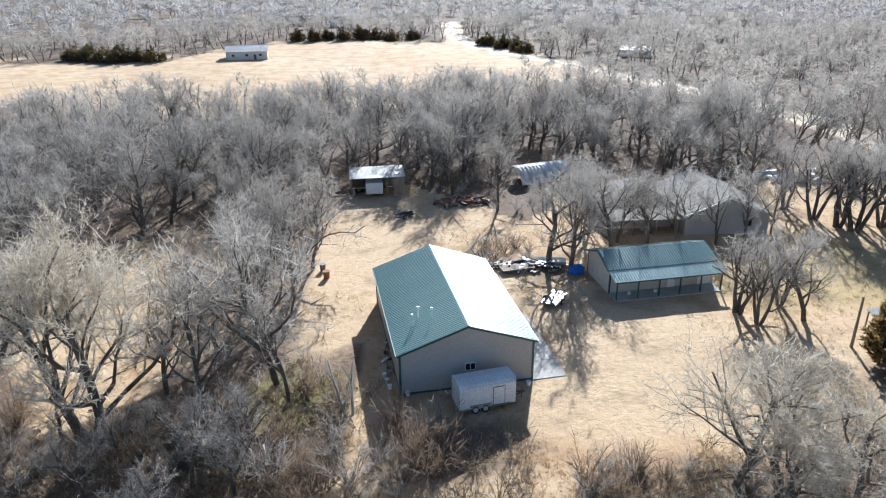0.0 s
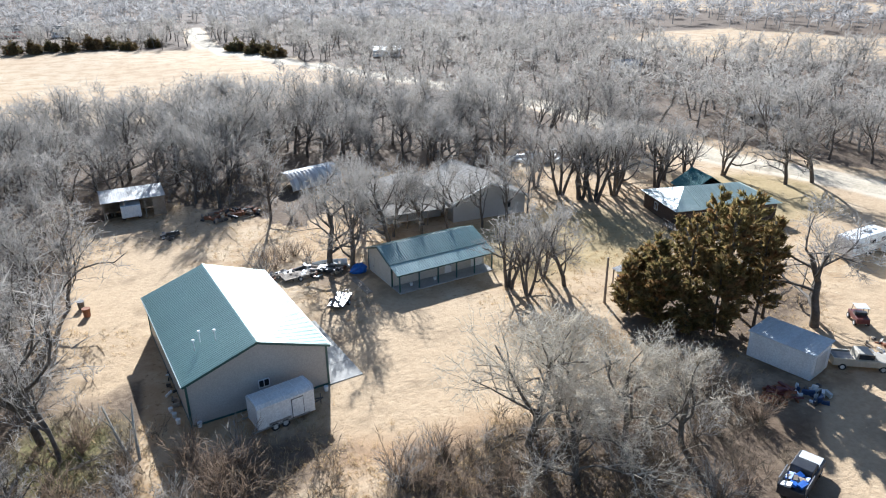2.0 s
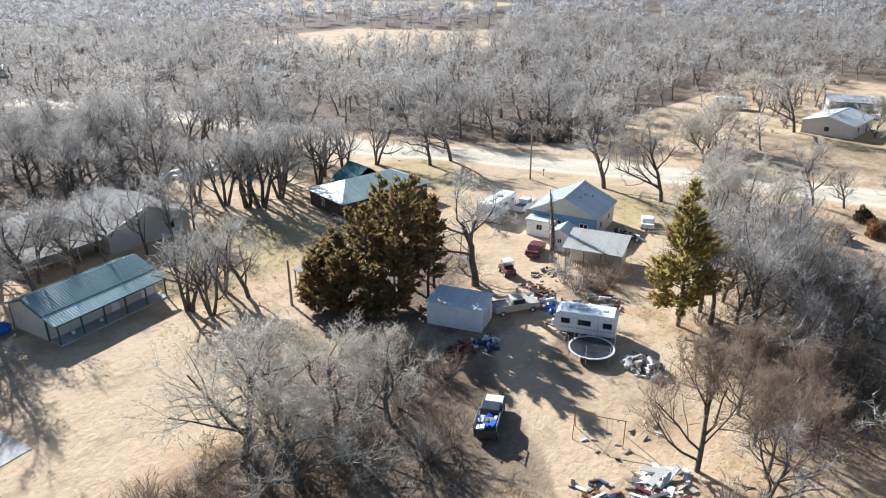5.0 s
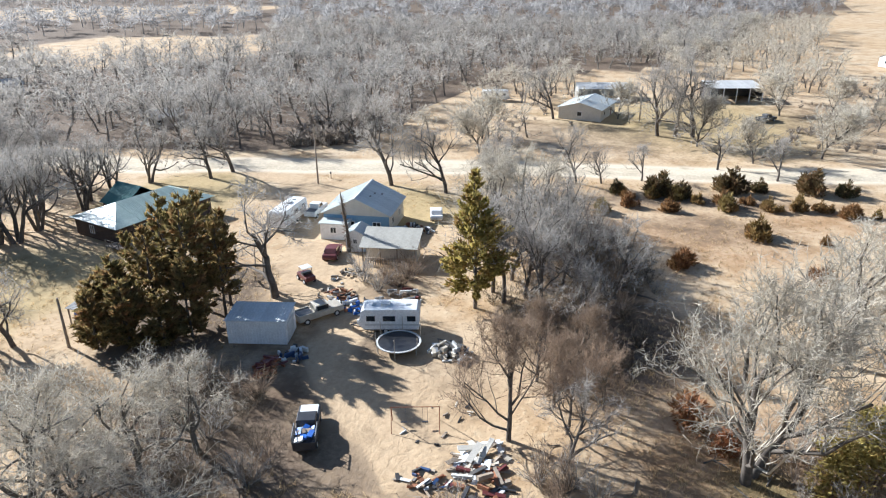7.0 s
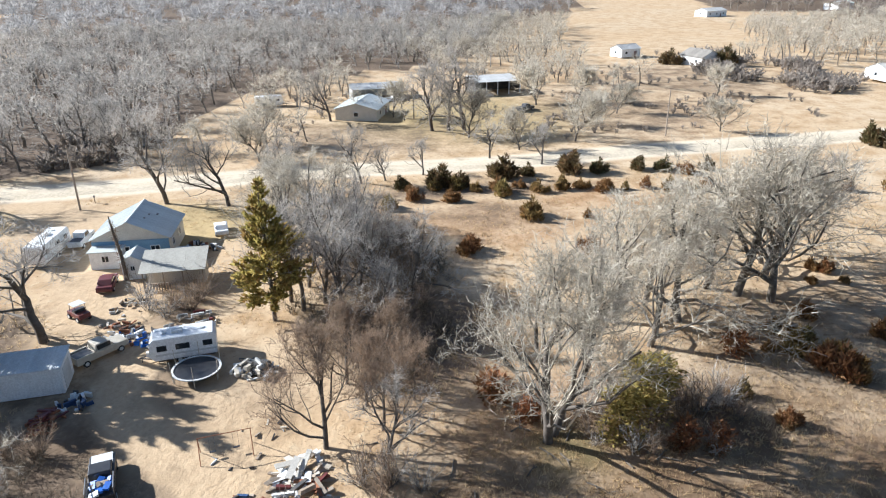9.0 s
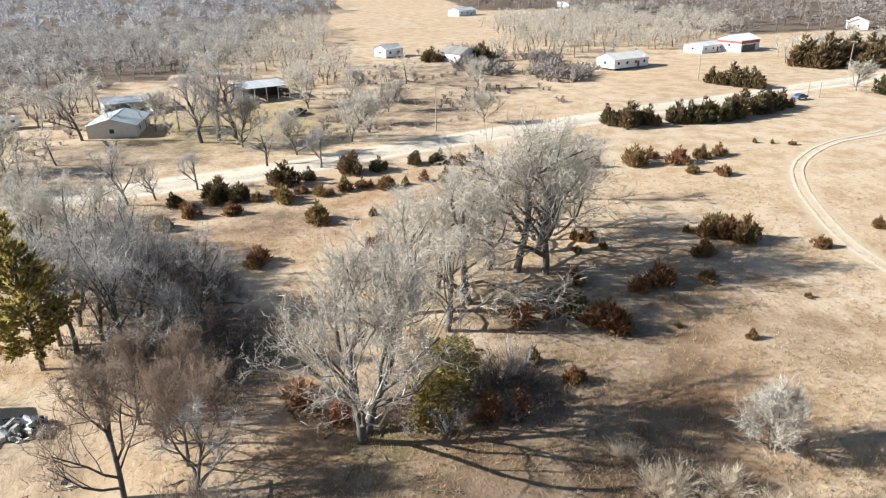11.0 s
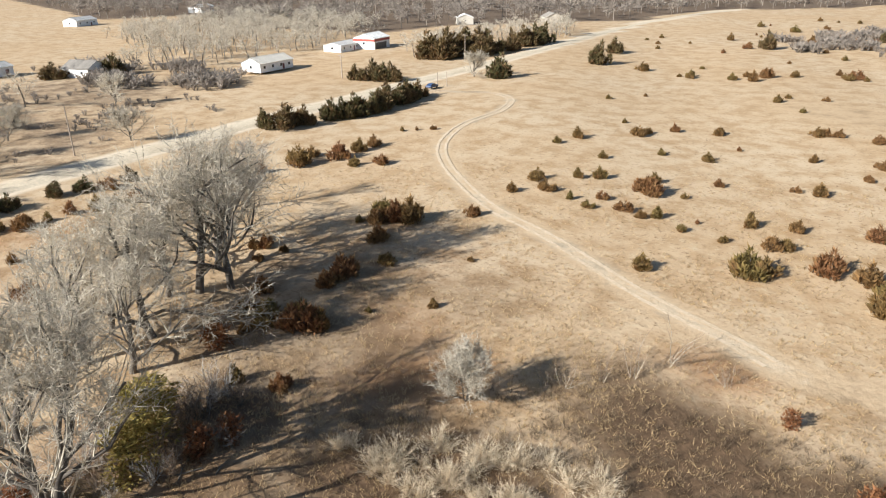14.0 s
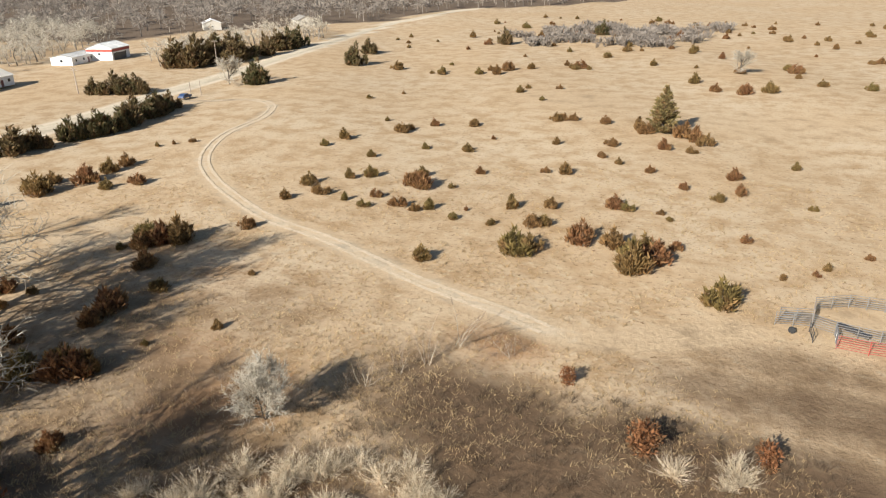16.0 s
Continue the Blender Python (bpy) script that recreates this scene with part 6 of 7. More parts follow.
# ---------- vehicles ----------
def travel_trailer(x, y, rz, L, label):
    ob = thing("travel_trailer", x, y, rz, label, "camper")
    prof = [(-L / 2 + 0.1, 0.55), (L / 2 - 0.5, 0.55), (L / 2, 1.1), (L / 2 - 0.25, 2.6), (L / 2 - 0.6, 2.85), (-L / 2 + 0.3, 2.9), (-L / 2, 2.6)]
    part("body", Shape().extrude(prof, -1.22, 1.22), WHITE, ob, bevel=0.06)
    part("stripe", Shape().box(-L / 2 + 0.15, L / 2 - 0.7, -1.235, 1.235, 1.05, 1.25), DULL_WHITE, ob)
    part("skirt", Shape().box(-L / 2 + 0.3, L / 2 - 0.8, -1.1, 1.1, 0.38, 0.56), STEEL, ob)
    for s, face in ((-1, 0), (1, 180)):
        for xx, w in ((-L * 0.36, 0.9), (0.0, 1.3), (L * 0.3, 0.9)):
            win = part("window", Shape().box(-w / 2, w / 2, -0.03, 0.02, -0.3, 0.3), BLACK, ob, m=Matrix.Translation((xx, s * 1.225, 1.85)) @ Matrix.Rotation(radians(face), 4, "Z"))
            part("pane", Shape().box(-w / 2 + 0.06, w / 2 - 0.06, -0.045, -0.02, -0.24, 0.24), GLASS, win)
        for xx in (-0.45, 0.4):
            wheel(ob, xx, s * 1.08, 0.35)
    part("door", Shape().box(L * 0.14, L * 0.14 + 0.7, -1.245, -1.21, 0.62, 2.45), DULL_WHITE, ob)
    part("roof_unit", Shape().box(-0.1, 0.9, -0.35, 0.35, 2.86, 3.12), DULL_WHITE, ob, bevel=0.05)
    for xx in (-L * 0.3, L * 0.25):
        part("roof_vent", Shape().box(xx - 0.2, xx + 0.2, -0.2, 0.2, 2.85, 2.98), DULL_WHITE, ob)
    part("tongue", Shape().beam((L / 2 - 0.4, 0.6, 0.5), (L / 2 + 1.0, 0, 0.5), 0.1).beam((L / 2 - 0.4, -0.6, 0.5), (L / 2 + 1.0, 0, 0.5), 0.1), STEEL, ob)
    part("jack", Shape().tube((L / 2 + 0.8, 0, 0), (L / 2 + 0.8, 0, 0.6), 0.05), STEEL, ob)
    part("gas_bottle", Shape().tube((L / 2 + 0.2, 0.0, 0.55), (L / 2 + 0.2, 0.0, 1.1), 0.16, 0.16, 10), WHITE, ob)
    return ob


travel_trailer(56.7, 31.1, 112.3, 6.4, "white travel trailer camper with dark windows in the dirt yard")
travel_trailer(80.0, 60.3, 10, 8.2, "long white camper parked beside the driveway")
travel_trailer(183, 64, -70, 7.5, "white camper standing in a far meadow")


def car(name, x, y, rz, material, label, kind="sedan", glass=True):
    ob = thing(name, x, y, rz, label, "car" if kind != "pickup" else "pickup")
    if kind == "pickup":
        low = [(-2.7, 0.45), (2.6, 0.45), (2.7, 0.8), (2.6, 1.05), (1.25, 1.12), (-2.7, 1.12)]
        cab = [(-0.75, 1.1), (1.3, 1.1), (0.65, 1.8), (-0.6, 1.82)]
    else:
        low = [(-2.2, 0.4), (2.1, 0.4), (2.25, 0.65), (2.1, 0.9), (1.0, 0.98), (-2.1, 0.98), (-2.25, 0.7)]
        cab = [(-1.7, 0.97), (1.1, 0.97), (0.45, 1.45), (-1.0, 1.5)]
    part("body", Shape().extrude(low, -0.92, 0.92), material, ob, bevel=0.06)
    c = part("cabin", Shape().extrude(cab, -0.78, 0.78), material, ob, bevel=0.06)
    (ax, az), (bx, bz), (cx, cz), (dx, dz) = cab
    part("windscreen", Shape().add([(bx - 0.02, -0.68, bz + 0.05), (bx - 0.02, 0.68, bz + 0.05), (cx + 0.05, 0.62, cz - 0.06), (cx + 0.05, -0.62, cz - 0.06)], [(0, 1, 2, 3)]), GLASS, c)
    for s in (-1, 1):
        part("side_window", Shape().box(ax + 0.25, bx - 0.45, s * 0.785 - 0.01, s * 0.785 + 0.01, az + 0.1, cz - 0.1), GLASS, c)
        part("headlight", Shape().box(low[2][0] - 0.08, low[2][0] + 0.02, s * 0.65 - 0.16, s * 0.65 + 0.16, 0.68, 0.84), DULL_WHITE, ob)
        for xx in (low[0][0] + 0.9, low[1][0] - 0.85):
            wheel(ob, xx, s * 0.82, 0.34)
    if kind == "pickup":
        part("bed", Shape().box(-2.6, -0.85, -0.78, 0.78, 0.8, 1.14), BLACK, ob)
        for s in (-1, 1):
            part("bed_side", Shape().box(-2.7, -0.78, s * 0.88 - 0.06, s * 0.88 + 0.06, 1.05, 1.25), material, ob)
        part("tailgate", Shape().box(-2.72, -2.64, -0.82, 0.82, 0.75, 1.24), material, ob)
    return ob


def work_truck():
    ob = car("flatbed_truck", 38.3, 29.2, 28, BLACK, "dark old pickup loaded with blue tarp and scrap", "pickup")
    rng = random.Random(3)
    for i in range(9):
        m = pose(-1.7 + rng.uniform(-0.8, 0.8), rng.uniform(-0.55, 0.55), 1.3 + rng.uniform(0, 0.25), rng.uniform(-20, 20), rng.uniform(-20, 20), rng.uniform(0, 180))
        part("load", Shape().box(-0.35, 0.35, -0.22, 0.22, -0.08, 0.1), (BLUE_TARP, DULL_WHITE, BLUE_TARP, WOOD)[i % 4], ob, m=m)
    for s in (-1, 1):
        for i in range(5):
            part("stake", Shape().box(-2.6 + i * 0.44, -2.55 + i * 0.44, s * 0.93 - 0.03, s * 0.93 + 0.03, 1.1, 1.75), GALV, ob)
        part("stake_rail", Shape().box(-2.65, -0.8, s * 0.93 - 0.03, s * 0.93 + 0.03, 1.7, 1.78), GALV, ob)
    part("hood_sheet", Shape().box(1.3, 2.5, -0.75, 0.75, 1.1, 1.16), DULL_WHITE, ob)


work_truck()
# pickup shape put in for a smaller flat trailer with white goods
car("pickup", 56.0, 39.6, -30, BEIGE, "faded beige pickup shape in place of a flat trailer beside the white shed", "pickup")
car("red_car", 71.2, 47.3, 20, MAROON, "dark red car parked by the blue house")
car("car", 162.7, -140, -75, DARK_BLUE, "dark blue car parked at the field gate")
car("white_van", 90, 40.6, 25, WHITE, "white car parked behind the blue house")
car("white_pickup", 84.6, 58.6, 12, WHITE, "white pickup parked beside the camper", "pickup")
car("far_pickup", 180, -5, -40, BLACK, "dark pickup parked on the far meadow", "pickup")
car("far_car", 173, 63, 20, WHITE, "white car parked in the far meadow")
car("far_car", 190.5, 31, -60, WHITE, "white vehicle beside the far shed", "pickup")
car("far_car", 197.5, 6, -70, DULL_WHITE, "grey vehicle under the far pole barn")


def utility_cart(x, y, rz):
    ob = thing("utility_vehicle", x, y, rz, "old maroon utility vehicle with a roof frame", "utility vehicle")
    part("body", Shape().extrude([(-1.3, 0.4), (1.3, 0.4), (1.3, 0.9), (0.4, 1.0), (-1.3, 0.95)], -0.65, 0.65), MAROON, ob, bevel=0.05)
    part("seat", Shape().box(-0.4, 0.1, -0.6, 0.6, 0.95, 1.3), BLACK, ob)
    for xx in (-0.6, 0.7):
        for s in (-1, 1):
            part("roll_bar", Shape().tube((xx, s * 0.6, 0.9), (xx * 0.8, s * 0.55, 1.85), 0.03), STEEL, ob)
    part("roof", Shape().box(-0.65, 0.65, -0.65, 0.65, 1.85, 1.9), DULL_WHITE, ob)
    for xx in (-0.85, 0.9):
        for s in (-1, 1):
            wheel(ob, xx, s * 0.62, 0.32)


utility_cart(63.4, 46.2, 60)


def storage_shed():
    ob = thing("metal_shed", 50.2, 42.7, -70, "white ribbed metal storage shed with a rusty flat roof", "shed")
    part("wall", Shape().box(-3.05, 3.05, -1.8, 1.8, 0.1, 2.75), WHITE, ob)
    for i in range(20):
        x = -2.95 + i * 0.31
        for s in (-1, 1):
            part("rib", Shape().box(x - 0.05, x + 0.05, s * 1.8 - 0.04, s * 1.8 + 0.04, 0.12, 2.73), WHITE, ob)
    roof_panels(ob, "roof_panel", (-3.2, -2.0, 2.78), (3.2, -2.0, 2.78), (-3.2, 2.0, 2.95), DULL_WHITE, 0.9)
    part("door", Shape().box(3.04, 3.1, -1.2, 1.0, 0.15, 2.3), DULL_WHITE, ob)
    part("skid", Shape().box(-3.0, 3.0, -1.6, -1.4, 0, 0.12).box(-3.0, 3.0, 1.4, 1.6, 0, 0.12), WOOD, ob)


storage_shed()


def trampoline():
    ob = thing("trampoline", 53.3, 28.4, 0, "round trampoline with a tilted pole enclosure frame", "trampoline")
    n, r = 28, 2.2
    ring, pad = Shape(), Shape()
    for i in range(n):
        a, b = 2 * pi * i / n, 2 * pi * (i + 1) / n
        ring.tube((r * cos(a), r * sin(a), 0.85), (r * cos(b), r * sin(b), 0.85), 0.05, n=6)
        pad.v += [((r + k) * cos(a), (r + k) * sin(a), z) for k, z in ((-0.12, 0.93), (0.08, 0.93), (0.08, 0.89), (-0.12, 0.89))]
        e = 4 * ((i + 1) % n)
        pad.f += [(4 * i + c, 4 * i + (c + 1) % 4, e + (c + 1) % 4, e + c) for c in range(4)]
    part("ring", ring, GALV, ob)
    part("pad", pad, DULL_WHITE, ob)
    part("mat", Shape().tube((0, 0, 0.82), (0, 0, 0.86), r - 0.13, r - 0.13, 28), BLACK, ob)
    for i in range(6):
        a = 2 * pi * i / 6 + 0.3
        part("leg", Shape().tube((r * cos(a), r * sin(a), 0), (r * cos(a), r * sin(a), 0.85), 0.035, n=6), GALV, ob)
        part("pole", Shape().tube(((r + 0.1) * cos(a), (r + 0.1) * sin(a), 0.2), ((r + 0.2) * cos(a), (r + 0.2) * sin(a), 2.4), 0.03, n=6), BEIGE, ob)


trampoline()


def boxes_pile(name, x, y, rx, ry, n, mats, label, category, seed, size=0.5, flat=0.15, rise=0.6, long=2.0):
    """A heap of odd boards, sheets and lumps lying on one another."""
    ob = thing(name, x, y, 0, label, category)
    rng = random.Random(seed)
    for i in range(n):
        a, r = rng.uniform(0, 2 * pi), math.sqrt(rng.random())
        px, py = rx * r * cos(a), ry * r * sin(a)
        z = rise * (1 - r) * rng.uniform(0.2, 1.0)
        w, h, t = size * rng.uniform(0.4, long), size * rng.uniform(0.3, 0.9), flat * rng.uniform(0.3, 1.4)
        m = pose(px, py, z + t, rng.uniform(-14, 14), rng.uniform(-14, 14), rng.uniform(0, 180))
        s = Shape().box(-w, w, -h / 2, h / 2, -t, t, m)
        part(rng.choice(("board", "sheet", "scrap_piece")), s, rng.choice(mats), ob)
    return ob


boxes_pile("lumber_pile", 40.8, 14.9, 2.2, 2.0, 46, (BEIGE, WHITE, WOOD, CREAM_WALL, WOOD), "heap of pale broken boards and plaster sheets", "lumber pile", 1, 0.6, 0.05, 1.1)
boxes_pile("junk_heap", 38.3, 14.0, 2.0, 2.6, 40, (RUST, STEEL, WOOD, DULL_WHITE, MAROON, BLACK), "heap of dark scrap and broken boards", "junk heap", 2, 0.45, 0.12, 0.7)
boxes_pile("junk_heap", 36.8, 17.7, 1.4, 2.4, 26, (DARK_BLUE, DULL_WHITE, STEEL, WOOD, RUST), "scattered scrap with blue plastic pieces", "junk heap", 4, 0.35, 0.08, 0.4)
boxes_pile("scrap_machine", 54.6, 23.0, 1.7, 2.3, 44, (DULL_WHITE, GALV, STEEL, BEIGE, DULL_WHITE), "stripped pale machinery and scrap on a trailer frame", "scrap heap", 5, 0.4, 0.16, 1.1)
boxes_pile("rusty_heap", 45.6, 38.4, 2.0, 1.3, 34, (RUST, RUST, MAROON), "heap of rusty orange scrap metal", "scrap heap", 6, 0.4, 0.1, 1.0)
boxes_pile("household_junk", 48.2, 37.6, 1.5, 1.6, 26, (WHITE, DULL_WHITE, DARK_BLUE, STEEL), "white and blue odds beside the metal shed", "junk heap", 7, 0.28, 0.2, 0.5)
boxes_pile("junk_row", 59.6, 37.0, 1.6, 3.2, 54, (WHITE, DULL_WHITE, WOOD, STEEL, RUST, BLUE_TARP), "row of household scrap behind the camper", "junk heap", 8, 0.32, 0.2, 0.9)
boxes_pile("junk_row", 63.2, 33.2, 3.0, 2.6, 40, (DULL_WHITE, GALV, STEEL, WOOD, MAROON), "scrap and pale tubs in brush behind the camper", "junk heap", 9, 0.35, 0.16, 0.6)
boxes_pile("scrap_row", 11.0, 80.0, 5.6, 1.7, 80, (STEEL, DULL_WHITE, WOOD, RUST, WOOD, BLACK, BLACK), "row of grey scrap metal and boat parts behind the barn", "scrap heap", 10, 0.55, 0.16, 0.7)
boxes_pile("farm_scrap", 3.0, 105.5, 4.5, 2.4, 46, (STEEL, BLACK, RUST, WOOD), "dark old farm implements under the trees", "scrap heap", 12, 0.5, 0.2, 1.1)
boxes_pile("stone_heap", 50.5, 66.8, 2.4, 1.3, 40, (CONCRETE, WHITE, CREAM_WALL), "heap of pale broken concrete on the lawn", "rubble", 13, 0.35, 0.12, 0.4, 1.0)
boxes_pile("household_junk", 76.0, 42.4, 1.0, 2.2, 24, (STEEL, WHITE, WOOD, BLACK), "odds and appliances beside the annex", "junk heap", 14, 0.3, 0.25, 0.6)
boxes_pile("household_junk", 84.0, 41.0, 1.6, 2.6, 26, (STEEL, WHITE, RUST, BLACK), "odds and tubs behind the blue house", "junk heap", 15, 0.35, 0.25, 0.6)
boxes_pile("stump_heap", -5.5, 99.5, 1.6, 1.2, 22, (WOOD, BARK, STEEL), "heap of old wood in the dirt yard", "wood heap", 16, 0.5, 0.15, 0.7)
boxes_pile("far_junk", 62, 117, 8, 3, 40, (WHITE, DULL_WHITE, GALV), "pale vehicles and junk glimpsed between trees", "junk heap", 18, 1.0, 0.4, 0.8)
boxes_pile("yard_junk", 27.0, 107, 4, 3.4, 46, (WHITE, DULL_WHITE, WOOD, CREAM_WALL), "white junk and sheets behind the tan house", "junk heap", 19, 0.8, 0.3, 0.9)
boxes_pile("yard_clutter", 61.5, 40.6, 2.4, 2.4, 34, (WOOD, DULL_WHITE, STEEL, RUST, BEIGE), "scattered boards, tubs and scrap on bare dirt", "junk heap", 31, 0.26, 0.12, 0.25)
boxes_pile("yard_clutter", 66.5, 42.0, 2.6, 1.8, 26, (WOOD, DULL_WHITE, STEEL, BEIGE), "scattered boards and scrap beside the driveway", "junk heap", 32, 0.24, 0.12, 0.2)
boxes_pile("yard_clutter", 44.0, 20.0, 4.0, 3.4, 12, (WOOD, DULL_WHITE, BLACK, BEIGE), "few boards and scraps scattered on bare dirt", "scraps", 33, 0.22, 0.05, 0.05)
boxes_pile("yard_clutter", -5.2, 58.5, 0.8, 4.4, 22, (WOOD, WHITE, STEEL, BLACK), "odds and buckets along the barn wall", "junk heap", 34, 0.22, 0.15, 0.3)
trailer_box = thing("white_appliance", 80.0, 41.8, 15, "white box freezer standing outdoors", "freezer")
part("body", Shape().box(-0.8, 0.8, -0.9, 0.9, 0, 1.5), WHITE, trailer_box, bevel=0.05)
part("lid", Shape().box(-0.83, 0.83, -0.93, 0.93, 1.5, 1.6), DULL_WHITE, trailer_box)

tarp = thing("tarp_bundle", 16.6, 78.2, 20, "crumpled bright blue tarp over a bundle", "tarp")
rng_t = random.Random(8)
dome = Shape()
for j in range(5):
    for i in range(12):
        a, h = 2 * pi * i / 12, j / 4
        r = (1.15 * math.sqrt(max(1 - h * h * 0.98, 0.02))) * rng_t.uniform(0.8, 1.15)
        dome.v.append((r * cos(a) * 1.1, r * sin(a) * 0.8, 1.15 * h * rng_t.uniform(0.9, 1.05)))
dome.f = [(j * 12 + i, j * 12 + (i + 1) % 12, j * 12 + 12 + (i + 1) % 12, j * 12 + 12 + i) for j in range(4) for i in range(12)] + [tuple(range(48, 60))]
part("cover", dome, BLUE_TARP, tarp)


def flat_trailer(x, y, rz, label, bed=WOOD, L=3.6):
    ob = thing("flat_trailer", x, y, rz, label, "trailer")
    for i in range(8):
        part("plank", Shape().box(-L / 2, L / 2, -0.9 + i * 0.225, -0.9 + i * 0.225 + 0.2, 0.5, 0.55), bed, ob)
    part("frame", Shape().box(-L / 2, L / 2, -0.95, -0.87, 0.38, 0.5).box(-L / 2, L / 2, 0.87, 0.95, 0.38, 0.5).box(-L / 2, -L / 2 + 0.1, -0.9, 0.9, 0.38, 0.5).box(L / 2 - 0.1, L / 2, -0.9, 0.9, 0.38, 0.5), STEEL, ob)
    part("tongue", Shape().beam((L / 2, 0.6, 0.44), (L / 2 + 1.2, 0, 0.42), 0.08).beam((L / 2, -0.6, 0.44), (L / 2 + 1.2, 0, 0.42), 0.08), STEEL, ob)
    for s in (-1, 1):
        wheel(ob, -0.2, s * 1.05, 0.32)


flat_trailer(12.6, 70.3, 60, "old dark flat trailer beside the barn", BLACK)
flat_trailer(9.2, 79.0, 15, "grey flat trailer among scrap", WOOD, 4.2)
flat_trailer(54.6, 22.9, 60, "low trailer frame under stripped machinery", STEEL, 3.2)


def boat(x, y, rz):
    ob = thing("boat", x, y, rz, "old white open boat lying beside the scrap", "boat")
    s = Shape()
    for k, (xx, w, zb) in enumerate(((-2.2, 0.75, 0.15), (-0.6, 0.85, 0.1), (1.0, 0.7, 0.12), (2.3, 0.08, 0.4))):
        s.v += [(xx, -w, 0.75), (xx, -w * 0.6, zb), (xx, w * 0.6, zb), (xx, w, 0.75), (xx, w * 0.85, 0.7), (xx, w * 0.5, zb + 0.08), (xx, -w * 0.5, zb + 0.08), (xx, -w * 0.85, 0.7)]
    s.f = [(8 * k + i, 8 * k + 8 + i, 8 * k + 8 + (i + 1) % 8, 8 * k + (i + 1) % 8) for k in range(3) for i in range(8)]
    part("hull", s, DULL_WHITE, ob)
    for xx in (-1.2, 0.3):
        part("thwart", Shape().box(xx - 0.15, xx + 0.15, -0.65, 0.65, 0.5, 0.55), WOOD, ob)


boat(13.5, 80.8, 170)


def swing_frame():
    ob = thing("swing_frame", 42.6, 21.4, -66, "thin rusty metal swing frame standing in the yard", "swing")
    for x in (-2.0, 2.0):
        for y in (-0.9, 0.9):
            part("leg", Shape().tube((x, y, 0), (x, 0, 2.0), 0.035, n=6), RUST, ob)
    part("top_bar", Shape().tube((-2.1, 0, 2.0), (2.1, 0, 2.0), 0.035, n=6), RUST, ob)
    for x in (-1.0, 0.8):
        sw = part("swing_seat", Shape().box(x - 0.25, x + 0.25, -0.1, 0.1, 0.5, 0.54), BLACK, ob)
        for e in (-0.2, 0.2):
            part("chain", Shape().tube((x + e, 0, 0.52), (x + e, 0, 2.0), 0.01, n=4), STEEL, sw)


swing_frame()

tarp_shed = thing("tarp_shelter", 46.2, 62.2, 14, "low shelter with a pale sheet roof and a blue tarp", "shelter")
roof_panels(tarp_shed, "roof_panel", (-2.2, -1.6, 1.9), (2.2, -1.6, 1.9), (-2.2, 1.6, 2.3), GREY_ROOF, 0.9)
for x in (-2.0, 2.0):
    for y in (-1.4, 1.4):
        part("post", Shape().box(x - 0.06, x + 0.06, y - 0.06, y + 0.06, 0, 1.9 + (y + 1.6) * 0.12), WOOD, tarp_shed)
part("tarp", Shape().box(-2.1, -1.2, -1.66, -1.6, 0.2, 1.85).box(-2.26, -2.2, -1.6, 0.6, 0.3, 1.9), BLUE_TARP, tarp_shed)


# ---------- poles and cables ----------
def utility_pole(x, y, h, arm=True, turn=20.0):
    ob = thing("utility_pole", x, y, turn, "tall weathered wooden utility pole", "utility pole", "utility poles")
    part("pole", Shape().tube((0, 0, -0.2), (0, 0, h), 0.17, 0.11, 10), POLE_WOOD, ob)
    if arm:
        part("crossarm", Shape().box(-1.1, 1.1, -0.2, -0.1, h - 0.6, h - 0.46), POLE_WOOD, ob)
        for xx in (-1.0, -0.5, 0.5, 1.0):
            part("insulator", Shape().tube((xx, -0.15, h - 0.46), (xx, -0.15, h - 0.3), 0.045, n=6), DULL_WHITE, ob)
    return ob


for x, y, h, arm in ((98.2, 67.1, 10.4, False), (153, -35, 10.2, False), (202, -191, 10, True), (204.8, -135.2, 7, True), (40.7, 59.7, 5.6, False), (199, -131.5, 7.4, True), (168.4, 22.6, 8.5, False)):
    utility_pole(x, y, h, arm)
snag = thing("dead_snag", 73.3, 46.0, 0, "dead tree snag wrapped in dry vines", "snag")
rng_v = np.random.default_rng(44)
vz = rng_v.uniform(0.2, 7.6, 420)
va = rng_v.uniform(0, 2 * pi, 420)
vr = 0.42 - 0.03 * vz
vp = np.stack([vr * np.cos(va), vr * np.sin(va) + vz * 0.08, vz], 1)
V, F = blades(np.concatenate([vp, vp + rng_v.normal(0, 0.3, (420, 3)) + (0, 0, 0.25)], 1), 0.07, rng_v)
part("vine", np_mesh("vine", V, F, RED_TWIG), RED_TWIG, snag, "dry brown vines wound round the trunk")
part("trunk", Shape().tube((0, 0, -0.1), (0.1, 0.2, 3.2), 0.24, 0.2, 9).tube((0.1, 0.2, 3.1), (-0.1, 0.5, 6.2), 0.2, 0.15, 9).tube((-0.1, 0.5, 6.1), (0, 0.8, 8.4), 0.15, 0.05, 9), BARK, snag)
for k, (x, y) in enumerate(((164.5, -143.8), (163.2, -146.5))):
    post = thing("gate_post", x, y, 0, "tall wooden gate post at the field entrance", "post", "gate posts")
    part("post", Shape().tube((0, 0, -0.1), (0, 0, 4.2), 0.12, 0.1, 8), POLE_WOOD, post)
post = thing("mailbox_post", 101.5, 66.5, 30, "dark metal mailbox on a post beside the road", "mailbox")
part("post", Shape().box(-0.05, 0.05, -0.05, 0.05, 0, 1.0), WOOD, post)
